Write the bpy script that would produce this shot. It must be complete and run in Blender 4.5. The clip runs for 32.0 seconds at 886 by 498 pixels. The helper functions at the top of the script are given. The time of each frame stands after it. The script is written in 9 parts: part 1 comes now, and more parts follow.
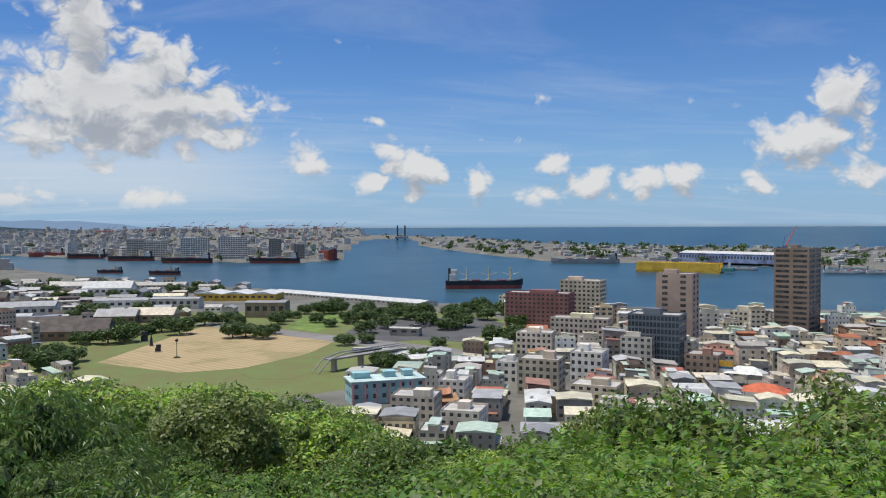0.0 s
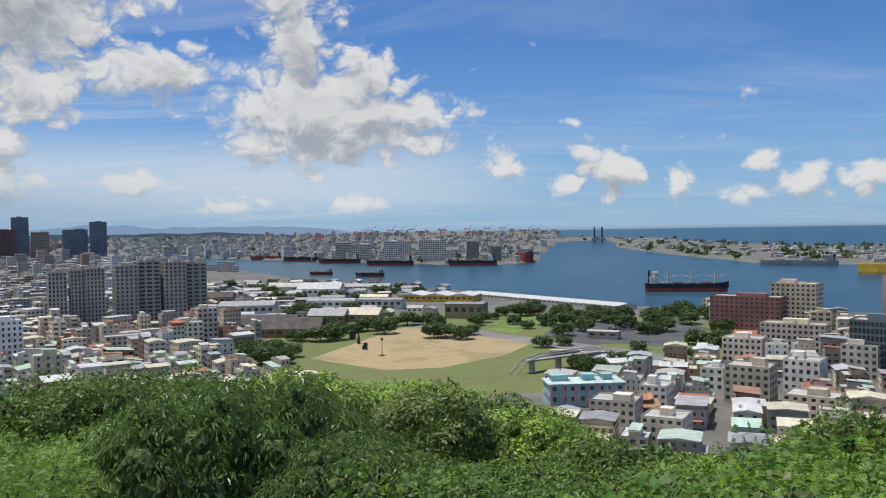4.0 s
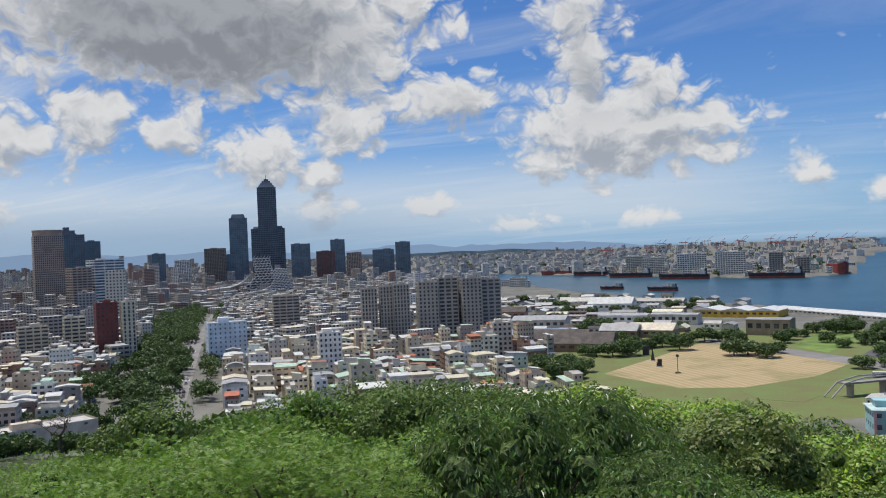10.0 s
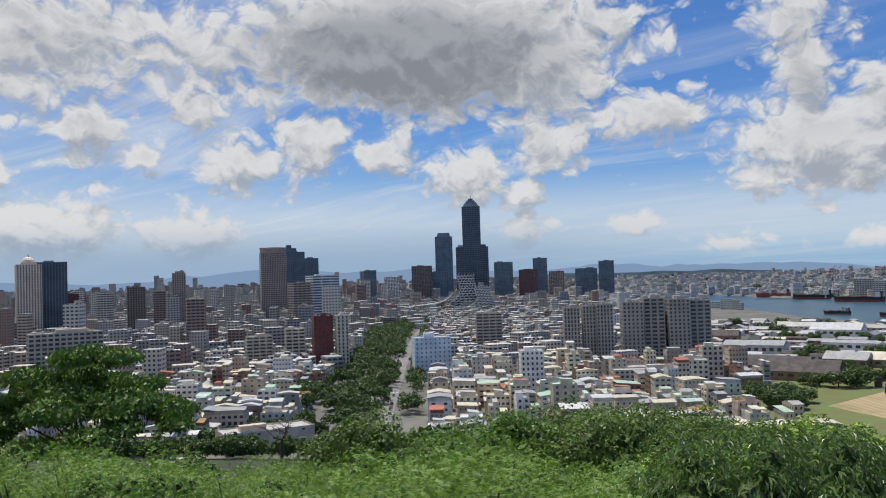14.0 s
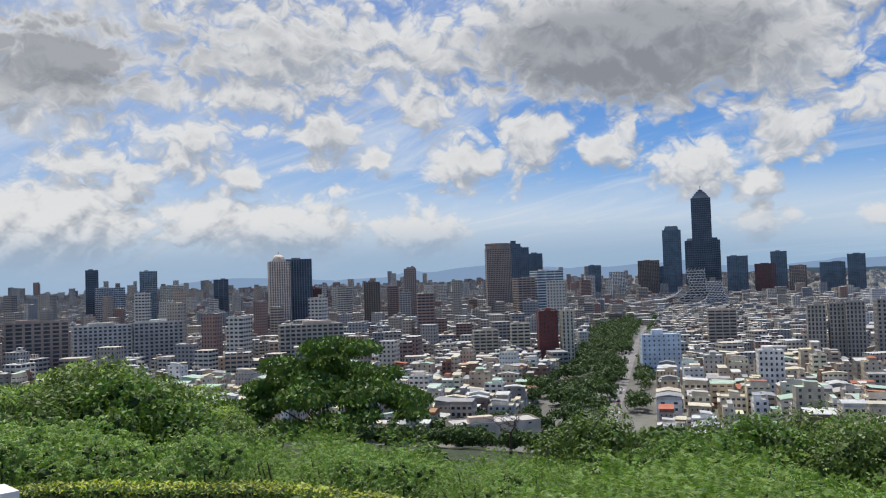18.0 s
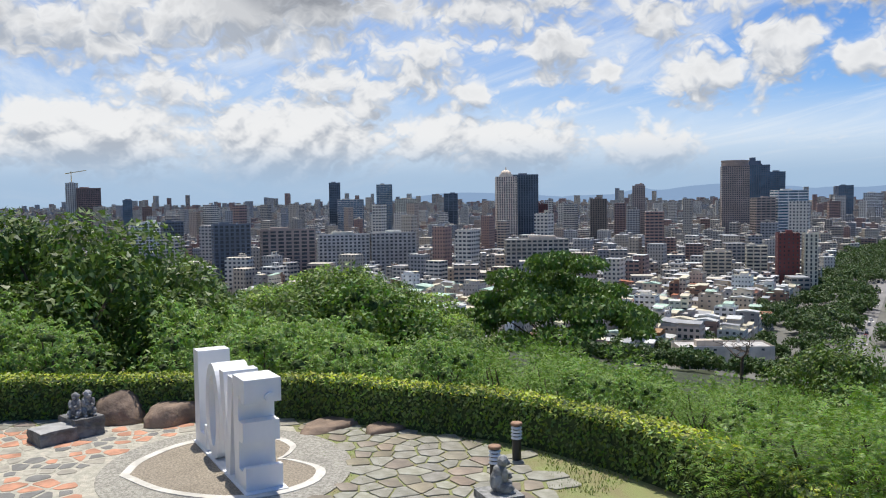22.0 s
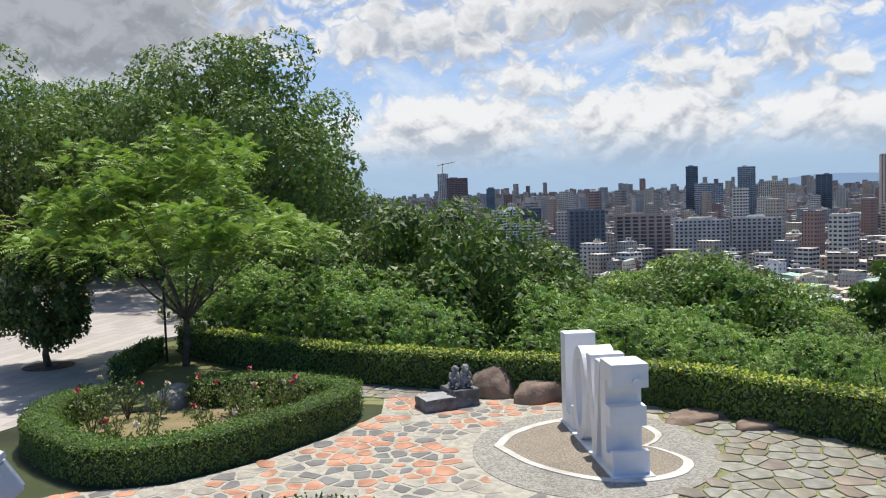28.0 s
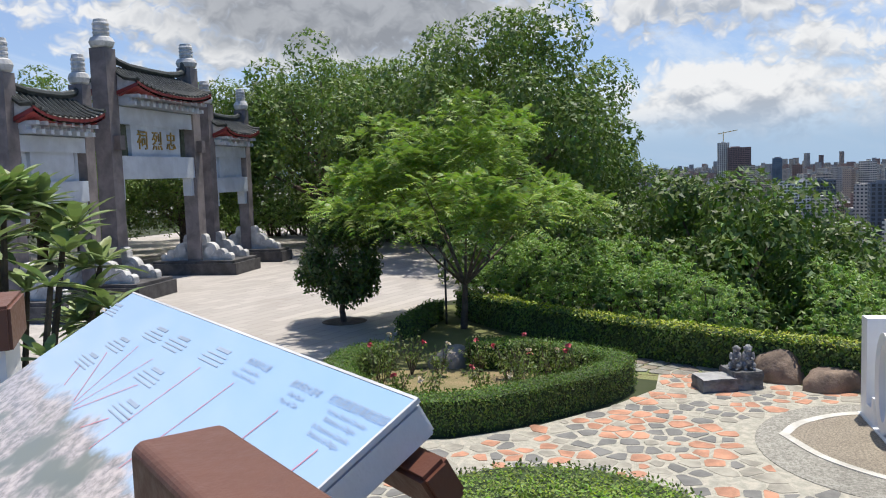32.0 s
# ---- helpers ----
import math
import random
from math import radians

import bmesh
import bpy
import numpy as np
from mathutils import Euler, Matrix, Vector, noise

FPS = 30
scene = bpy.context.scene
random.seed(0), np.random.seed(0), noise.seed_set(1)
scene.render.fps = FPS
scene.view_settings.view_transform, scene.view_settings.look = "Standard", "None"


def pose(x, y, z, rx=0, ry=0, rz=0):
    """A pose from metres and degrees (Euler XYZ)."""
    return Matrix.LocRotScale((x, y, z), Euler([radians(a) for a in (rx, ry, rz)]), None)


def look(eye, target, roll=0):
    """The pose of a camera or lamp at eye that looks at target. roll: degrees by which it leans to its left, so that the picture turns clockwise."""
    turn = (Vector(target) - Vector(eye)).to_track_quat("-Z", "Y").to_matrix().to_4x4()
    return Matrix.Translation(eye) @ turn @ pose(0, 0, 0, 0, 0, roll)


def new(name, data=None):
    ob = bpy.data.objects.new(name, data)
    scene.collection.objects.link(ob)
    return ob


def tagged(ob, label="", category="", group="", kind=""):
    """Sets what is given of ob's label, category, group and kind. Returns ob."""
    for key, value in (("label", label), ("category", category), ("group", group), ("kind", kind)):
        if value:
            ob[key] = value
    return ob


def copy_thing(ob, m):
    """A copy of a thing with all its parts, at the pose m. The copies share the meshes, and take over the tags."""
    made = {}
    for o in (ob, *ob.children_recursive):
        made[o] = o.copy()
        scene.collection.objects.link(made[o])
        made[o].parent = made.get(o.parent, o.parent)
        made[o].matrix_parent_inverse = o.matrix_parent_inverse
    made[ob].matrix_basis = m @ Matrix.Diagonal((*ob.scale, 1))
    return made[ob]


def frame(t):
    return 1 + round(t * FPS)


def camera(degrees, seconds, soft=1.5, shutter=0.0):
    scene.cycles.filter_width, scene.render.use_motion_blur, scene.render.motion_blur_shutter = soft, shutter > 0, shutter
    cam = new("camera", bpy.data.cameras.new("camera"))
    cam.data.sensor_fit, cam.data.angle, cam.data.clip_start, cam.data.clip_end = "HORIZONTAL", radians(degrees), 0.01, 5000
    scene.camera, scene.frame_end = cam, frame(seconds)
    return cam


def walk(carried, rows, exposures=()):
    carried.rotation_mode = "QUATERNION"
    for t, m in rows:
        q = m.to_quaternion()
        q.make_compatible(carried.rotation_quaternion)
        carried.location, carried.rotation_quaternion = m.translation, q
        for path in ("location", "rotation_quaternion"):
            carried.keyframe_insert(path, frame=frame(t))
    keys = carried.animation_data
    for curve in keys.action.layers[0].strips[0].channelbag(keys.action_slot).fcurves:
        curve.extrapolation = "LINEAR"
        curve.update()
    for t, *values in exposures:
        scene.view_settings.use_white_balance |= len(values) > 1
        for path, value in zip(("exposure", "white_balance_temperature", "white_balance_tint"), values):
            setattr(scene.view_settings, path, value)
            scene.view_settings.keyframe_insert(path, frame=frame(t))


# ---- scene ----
FOV = 56.00
cam = camera(FOV, 32.0, soft=1.1)
EYE = 4.0  # eye over the plaza
# seconds, x, y, z over the first eye, yaw, pitch, roll
ROWS = [
    (0.0, 0.156, -1.117, -0.000, -9.48, -1.78, 0.27),
    (0.5, 0.117, -1.253, -0.010, -8.01, -1.67, 0.46),
    (1.0, 0.073, -1.375, -0.017, -6.31, -1.54, 0.75),
    (1.5, 0.021, -1.474, -0.021, -4.60, -1.43, 0.98),
    (2.0, -0.039, -1.549, -0.020, -2.84, -1.36, 1.02),
    (2.5, -0.106, -1.606, -0.014, -1.03, -1.33, 1.06),
    (3.0, -0.191, -1.662, -0.004, 0.66, -1.40, 1.02),
    (3.5, -0.319, -1.737, 0.008, 2.34, -1.49, 0.98),
    (5.5, -0.470, -1.825, 0.018, 8.48, -1.43, 1.18),
    (6.0, -0.583, -1.894, 0.019, 10.08, -1.54, 1.27),
    (6.5, -0.634, -1.931, 0.010, 11.66, -1.45, 1.35),
    (7.0, -0.650, -1.946, -0.002, 13.32, -1.01, 1.28),
    (7.5, -0.645, -1.943, -0.010, 15.12, -0.67, 1.37),
    (8.0, -0.624, -1.922, -0.010, 16.87, -0.75, 1.63),
    (8.5, -0.602, -1.888, -0.005, 18.58, -0.86, 1.73),
    (9.0, -0.591, -1.847, 0.004, 20.41, -0.71, 1.89),
    (9.5, -0.601, -1.803, 0.012, 22.06, -0.22, 2.03),
    (10.0, -0.638, -1.759, 0.018, 23.65, 0.11, 2.40),
    (10.5, -0.697, -1.715, 0.024, 25.15, 0.44, 2.21),
    (11.0, -0.772, -1.672, 0.027, 26.61, 0.86, 2.02),
    (11.5, -0.850, -1.627, 0.024, 28.30, 1.14, 2.01),
    (12.0, -0.922, -1.578, 0.017, 30.16, 1.18, 1.94),
    (12.5, -0.982, -1.526, 0.010, 32.26, 1.17, 1.88),
    (13.0, -1.033, -1.473, 0.007, 34.11, 1.23, 1.81),
    (13.5, -1.091, -1.417, 0.009, 35.76, 1.58, 1.77),
    (15.5, -1.160, -1.369, 0.014, 43.43, 2.41, 1.75),
    (16.0, -1.222, -1.348, 0.019, 45.53, 2.53, 1.56),
    (16.5, -1.272, -1.355, 0.021, 47.45, 2.49, 1.32),
    (17.0, -1.318, -1.376, 0.022, 49.28, 2.45, 1.41),
    (17.5, -1.359, -1.401, 0.023, 51.01, 2.36, 1.56),
    (18.0, -1.394, -1.422, 0.024, 52.81, 2.05, 1.87),
    (18.5, -1.421, -1.436, 0.023, 55.06, 1.59, 2.03),
    (19.0, -1.441, -1.443, 0.020, 57.32, 0.99, 1.87),
    (19.5, -1.453, -1.450, 0.016, 59.22, 0.16, 1.90),
    (20.0, -1.461, -1.459, 0.009, 61.08, -0.65, 1.97),
    (20.5, -1.466, -1.465, 0.002, 62.93, -1.24, 1.50),
    (21.0, -1.471, -1.468, -0.004, 64.68, -1.79, 0.78),
    (21.5, -1.477, -1.472, -0.009, 66.42, -2.59, 0.55),
    (22.0, -1.485, -1.479, -0.014, 68.25, -3.37, 0.77),
    (22.5, -1.494, -1.489, -0.017, 70.22, -3.52, 1.18),
    (23.0, -1.504, -1.501, -0.016, 72.35, -3.32, 1.19),
    (23.5, -1.511, -1.514, -0.014, 74.54, -3.22, 1.40),
    (24.0, -1.517, -1.529, -0.015, 76.65, -3.54, 2.04),
    (24.5, -1.525, -1.548, -0.018, 78.72, -4.21, 2.04),
    (25.0, -1.536, -1.570, -0.022, 80.54, -4.34, 1.46),
    (25.5, -1.546, -1.593, -0.025, 82.44, -4.00, 1.39),
    (26.0, -1.551, -1.616, -0.025, 84.88, -3.80, 1.48),
    (26.5, -1.551, -1.642, -0.021, 87.12, -3.57, 1.64),
    (28.5, -1.550, -1.673, -0.015, 94.28, -3.93, 2.10),
    (29.0, -1.550, -1.700, -0.011, 96.82, -3.92, 2.35),
    (29.5, -1.551, -1.717, -0.010, 99.34, -3.54, 2.38),
    (30.0, -1.551, -1.729, -0.011, 101.47, -3.10, 2.28),
    (30.5, -1.551, -1.741, -0.013, 103.75, -3.69, 2.01),
    (31.0, -1.548, -1.750, -0.015, 106.15, -4.54, 1.90),
    (31.5, -1.545, -1.758, -0.017, 108.36, -4.97, 1.99),
    (32.0, -1.541, -1.765, -0.019, 110.72, -5.18, 1.90),
]
walk(cam, [(t, pose(x, y, EYE + z, 90 + pitch, roll, yaw)) for t, x, y, z, yaw, pitch, roll in ROWS], exposures=((0.0, -0.22), (9.0, -0.24), (14.0, -0.24), (18.0, -0.18), (22.0, 0.04), (32.0, 0.08)))

# ---- sky, sun, exposure ----
SUN_AZ, SUN_EL = 72.0, 74.0  # degrees left of +y, over the horizon
sun_way = Vector((-math.sin(radians(SUN_AZ)) * math.cos(radians(SUN_EL)), math.cos(radians(SUN_AZ)) * math.cos(radians(SUN_EL)), math.sin(radians(SUN_EL))))
sun_lamp = bpy.data.lights.new("sun", "SUN")
sun_lamp.energy, sun_lamp.angle, sun_lamp.color = 4.9, radians(0.6), (1.0, 0.955, 0.89)
sun = new("sun", sun_lamp)
sun.matrix_world = look(sun_way * 100, (0, 0, 0))
scene.view_settings.exposure = 0.0


class Nodes:
    """Short hands for building a node tree."""

    def __init__(self, tree):
        self.tree = tree

    def add(self, kind, **inputs):
        n = self.tree.nodes.new(kind)
        for key, v in inputs.items():
            sock = n.inputs[int(key[1:])] if key[0] == "i" and key[1:].isdigit() else n.inputs[key.replace("_", " ")]
            self.put(sock, v)
        return n

    def put(self, sock, v):
        if isinstance(v, bpy.types.NodeSocket):
            self.tree.links.new(v, sock)
        else:
            sock.default_value = v

    def math(self, op, a, b=0.0, c=0.0, clamp=False):
        n = self.tree.nodes.new("ShaderNodeMath")
        n.operation, n.use_clamp = op, clamp
        for sock, v in zip(n.inputs, (a, b, c)):
            self.put(sock, v)
        return n.outputs[0]

    def vec(self, op, a, b=(0, 0, 0), scale=1.0):
        n = self.tree.nodes.new("ShaderNodeVectorMath")
        n.operation = op
        self.put(n.inputs[0], a)
        self.put(n.inputs[1], b)
        if op == "SCALE":
            self.put(n.inputs["Scale"], scale)
        return n.outputs[1] if op in ("LENGTH", "DOT_PRODUCT", "DISTANCE") else n.outputs[0]

    def ramp(self, v, lo, hi, a=0.0, b=1.0, smooth=True):
        n = self.tree.nodes.new("ShaderNodeMapRange")
        n.interpolation_type = "SMOOTHSTEP" if smooth else "LINEAR"
        for sock, x in zip(n.inputs, (v, lo, hi, a, b)):
            self.put(sock, x)
        return n.outputs[0]

    def mix(self, fac, a, b, blend="MIX"):
        n = self.tree.nodes.new("ShaderNodeMix")
        n.data_type, n.blend_type = "RGBA", blend
        self.put(n.inputs[0], fac)
        self.put(n.inputs[6], a)
        self.put(n.inputs[7], b)
        return n.outputs[2]

    def noise(self, vector, scale, detail=4.0, rough=0.5, distortion=0.0):
        n = self.add("ShaderNodeTexNoise", Vector=vector, Scale=scale, Detail=detail, Roughness=rough, Distortion=distortion)
        return n.outputs[0]


def make_world():
    world = bpy.data.worlds.new("sky")
    scene.world = world
    world.use_nodes = True
    tree = world.node_tree
    tree.nodes.clear()
    N = Nodes(tree)
    sky = tree.nodes.new("ShaderNodeTexSky")
    sky.sky_type, sky.sun_disc = "NISHITA", False
    sky.sun_elevation, sky.sun_rotation = radians(SUN_EL), radians(-SUN_AZ)
    sky.altitude, sky.air_density, sky.dust_density, sky.ozone_density = 80, 1.0, 0.25, 3.0
    way = N.vec("NORMALIZE", tree.nodes.new("ShaderNodeTexCoord").outputs["Generated"])
    sep = N.add("ShaderNodeSeparateXYZ", Vector=way)
    x, y, z = sep.outputs
    az = N.math("MULTIPLY", N.math("ARCTAN2", N.math("MULTIPLY", x, -1.0), y), 57.2958)
    el = N.math("MULTIPLY", N.math("ARCSINE", z), 57.2958)
    # heap clouds lie flatter towards the horizon
    flat = N.math("ADD", N.math("MAXIMUM", z, 0.0), 0.10)
    plane = N.add("ShaderNodeCombineXYZ", X=N.math("DIVIDE", x, flat), Y=N.math("DIVIDE", y, flat), Z=0.0).outputs[0]
    polar = N.add("ShaderNodeCombineXYZ", X=az, Y=el, Z=0.0).outputs[0]

    # heaps of cloud: azimuth, elevation, half width, half height, weight
    def heap(p, a, e, w, h, k):
        n = tree.nodes.new("ShaderNodeVectorMath")
        n.operation = "MULTIPLY_ADD"
        N.put(n.inputs[0], p)
        n.inputs[1].default_value, n.inputs[2].default_value = (1 / w, 1 / h, 0), (-a / w, -e / h, 0)
        return N.math("MULTIPLY_ADD", N.vec("LENGTH", n.outputs[0]), -k, 1.08 * k)

    def density(p):
        total = N.math("ADD", cover, -0.50)
        for spec in SEA_HEAPS + TOWER_HEAPS + CITY_HEAPS + COURT_HEAPS + GATE_HEAPS:
            total = N.math("MAXIMUM", total, heap(p, *spec))
        rough = N.math("MULTIPLY", N.math("SUBTRACT", N.noise(N.vec("MULTIPLY", p, (0.7, 1.0, 0.1)), 1.0, 7.0, 0.56), 0.5), 0.62)
        for size, k in ((0.34, 0.44), (0.85, 0.27), (2.1, 0.13)):
            puff = N.math("ABSOLUTE", N.math("SUBTRACT", N.noise(N.vec("ADD", N.vec("MULTIPLY", p, (size, size * 1.3, 0.0)), (0, 0, 9 * size)), 1.0, 0.0), 0.5))
            rough = N.math("ADD", rough, N.math("MULTIPLY_ADD", puff, 4.0 * k, -0.42 * k))
        return N.math("ADD", rough, total)

    cover = N.math("ADD", N.math("ADD", N.ramp(az, 34.0, 62.0, 0.0, 0.30), N.math("MULTIPLY", N.math("MULTIPLY", N.ramp(el, 1.0, 3.0), N.ramp(el, 7.0, 4.5)), N.ramp(az, 56.0, 72.0, 0.0, 0.28))), N.math("MULTIPLY", N.ramp(el, 7.0, 14.0), N.ramp(az, 38.0, 66.0, 0.0, 0.50)))
    # outlines billow more in the near clouds overhead than in the small ones far off
    stir = N.vec("SUBTRACT", N.add("ShaderNodeTexNoise", Vector=polar, Scale=0.36, Detail=3.0, Roughness=0.5).outputs[1], (0.5, 0.5, 0.5))
    spot = N.vec("ADD", polar, N.vec("SCALE", stir, scale=N.ramp(el, 2.0, 10.0, 0.9, 2.4)))
    here = density(spot)
    above = density(N.vec("ADD", spot, (0.25, 1.15, 0)))
    body = N.math("MULTIPLY", N.ramp(here, -0.10, 0.46), N.ramp(el, 0.6, 1.8))
    # tops catch the sun, undersides turn away from it, and thick cloud is grey below
    relief = N.ramp(N.math("SUBTRACT", here, above), -0.62, 0.50)
    thick = N.math("MULTIPLY", N.ramp(here, 0.40, 1.15), N.ramp(el, 5.0, 12.0))
    heavy = N.math("MAXIMUM", heap(spot, 40.0, 14.6, 13.0, 4.4, 1.0), N.math("MAXIMUM", heap(spot, 77.0, 15.0, 12.0, 4.2, 0.8), heap(spot, 116.0, 11.6, 16.0, 4.8, 1.0)))
    thick = N.math("MAXIMUM", N.math("MULTIPLY", thick, 0.55), N.math("MULTIPLY", N.ramp(heavy, 0.0, 0.55), N.ramp(here, 0.2, 0.7)))
    lit = N.mix(relief, (0.42, 0.46, 0.525, 1), (0.84, 0.845, 0.85, 1))
    grey = N.mix(relief, (0.27, 0.285, 0.315, 1), (0.38, 0.40, 0.435, 1))
    cloud = N.mix(N.math("MULTIPLY", thick, 0.92), lit, grey)
    # thin high veils
    veil = N.noise(N.vec("MULTIPLY", plane, (0.55, 1.6, 1)), 1.0, 8.0, 0.62, 0.8)
    veil = N.math("MULTIPLY", N.ramp(veil, 0.44, 0.75), N.ramp(az, -10.0, 62.0, 0.30, 1.15))
    # haze along the horizon
    haze = N.math("POWER", N.ramp(el, 13.0, 0.0, 0.0, 1.0, False), 1.6)
    clear = N.vec("MULTIPLY", sky.outputs[0], (0.050, 0.079, 0.120))
    base = N.mix(N.math("MULTIPLY", haze, 0.62), clear, (0.38, 0.59, 0.90, 1))
    base = N.mix(N.math("MULTIPLY", veil, 0.62, clamp=True), base, (0.80, 0.85, 0.90, 1))
    base = N.mix(N.ramp(az, 36.0, 70.0, 0.0, 0.34), base, (0.70, 0.77, 0.85, 1))
    milk = N.math("MULTIPLY", N.math("MULTIPLY", N.ramp(el, 0.5, 2.5), N.ramp(el, 7.5, 3.5)), N.ramp(az, -6.0, 10.0))
    base = N.mix(N.math("MULTIPLY", milk, 0.55), base, (0.80, 0.85, 0.90, 1))
    # a bank of blue rain haze low over the mountains to the left
    bank = N.math("MULTIPLY", N.ramp(el, 4.5, 1.2), N.ramp(az, 12.0, 40.0))
    full = N.mix(N.math("MULTIPLY", body, 0.97), base, cloud)
    full = N.mix(N.math("MULTIPLY", bank, 0.86), full, (0.36, 0.50, 0.68, 1))
    low = N.mix(N.ramp(el, -0.6, 0.0), (0.20, 0.26, 0.30, 1), full)
    out = N.add("ShaderNodeBackground", Color=low, Strength=1.0)
    tree.links.new(out.outputs[0], tree.nodes.new("ShaderNodeOutputWorld").inputs[0])


# azimuth, elevation, half width, half height and weight of each heap of cloud: over the sea, the towers, the city, the plaza and the gate
SEA_HEAPS = [(11.3, 7.4, 8.2, 2.9, 1.10), (13.6, 12.2, 2.5, 2.7, 0.80), (8.5, 10.1, 2.1, 1.8, 0.80), (-0.3, 4.1, 1.8, 1.1, 0.80), (-5.9, 4.7, 1.0, 1.3, 0.75), (-7.9, 3.7, 1.6, 1.5, 0.80), (-4.3, 2.7, 1.5, 0.7, 0.70), (-11.9, 2.8, 0.9, 1.2, 0.75), (-16.9, 4.0, 1.1, 0.8, 0.75), (-16.3, 1.9, 1.5, 0.8, 0.60), (-19.5, 2.4, 1.7, 1.0, 0.80), (-22.9, 2.6, 1.7, 0.9, 0.80), (-25.4, 2.8, 1.2, 1.3, 0.80), (-30.1, 2.4, 1.4, 0.7, 0.65), (-33.1, 5.2, 3.2, 1.6, 0.90), (-35.0, 7.9, 1.9, 1.9, 0.90), (-36.3, 2.8, 1.8, 0.8, 0.70), (-5.2, 6.9, 0.8, 0.4, 0.60), (9.5, 1.7, 1.4, 0.7, 0.60), (17.7, 1.5, 1.9, 1.0, 0.60)]
TOWER_HEAPS = [(38.3, 15.8, 14.5, 5.2, 1.70), (30.6, 13.9, 5.4, 3.8, 1.30), (53.1, 15.2, 6.6, 3.0, 0.70), (23.2, 10.2, 4.4, 1.9, 0.95), (14.2, 15.0, 2.7, 4.1, 0.80), (12.3, 8.1, 6.9, 2.9, 1.00), (9.1, 10.5, 2.0, 1.6, 0.80), (53.0, 11.5, 2.1, 1.2, 0.85), (51.1, 8.0, 2.6, 1.7, 0.85), (46.1, 8.9, 2.4, 2.4, 0.85), (41.2, 8.3, 2.1, 1.5, 0.75), (30.0, 8.6, 2.9, 2.0, 0.80), (35.9, 6.8, 3.7, 2.0, 0.85), (31.9, 5.4, 1.9, 1.5, 0.80), (24.4, 3.1, 1.7, 0.9, 0.70), (54.5, 3.3, 3.6, 1.6, 0.90), (31.8, 2.8, 2.2, 1.1, 0.70), (18.0, 1.7, 2.6, 0.7, 0.50), (9.4, 1.7, 1.7, 0.7, 0.55), (56.8, 8.5, 1.5, 1.2, 0.70)]
CITY_HEAPS = [(62.5, 15.5, 10.5, 4.3, 0.85), (77.8, 14.1, 6.4, 4.6, 0.95), (54.2, 11.5, 2.0, 1.4, 0.80), (51.9, 7.9, 2.5, 1.6, 0.90), (60.0, 9.8, 2.2, 1.7, 0.75), (66.1, 7.0, 1.9, 1.2, 0.85), (59.7, 6.3, 1.3, 0.6, 0.60), (46.6, 8.6, 2.5, 2.5, 0.75), (75.6, 8.0, 2.2, 1.1, 0.60), (78.9, 3.9, 3.2, 1.7, 0.90), (73.4, 6.4, 1.9, 1.4, 0.85), (68.8, 4.2, 3.5, 1.9, 0.90), (61.9, 3.7, 4.4, 2.0, 1.00), (54.2, 3.1, 3.7, 1.9, 1.00)]
COURT_HEAPS = [(94.5, 5.2, 2.8, 2.2, 0.80), (88.1, 4.5, 3.0, 1.5, 0.70), (78.6, 4.4, 8.0, 3.2, 1.10), (73.1, 7.1, 1.8, 1.3, 0.80), (63.8, 3.6, 5.4, 2.4, 1.05), (94.2, 11.0, 8.7, 2.7, 0.75), (82.5, 12.2, 10.7, 2.3, 0.85), (69.6, 8.6, 3.4, 2.2, 0.70), (66.6, 7.1, 1.7, 1.4, 0.80), (60.7, 9.8, 2.3, 1.7, 0.75), (51.7, 7.9, 2.8, 2.0, 0.85), (75.7, 8.2, 4.6, 1.8, 0.50)]
GATE_HEAPS = [(117.0, 11.2, 17.0, 5.4, 1.15), (92.8, 10.9, 10.8, 2.5, 0.75), (91.1, 4.2, 8.0, 3.0, 1.05), (79.4, 2.9, 6.0, 2.6, 0.95), (85.6, 7.2, 5.5, 1.8, 0.55)]
make_world()

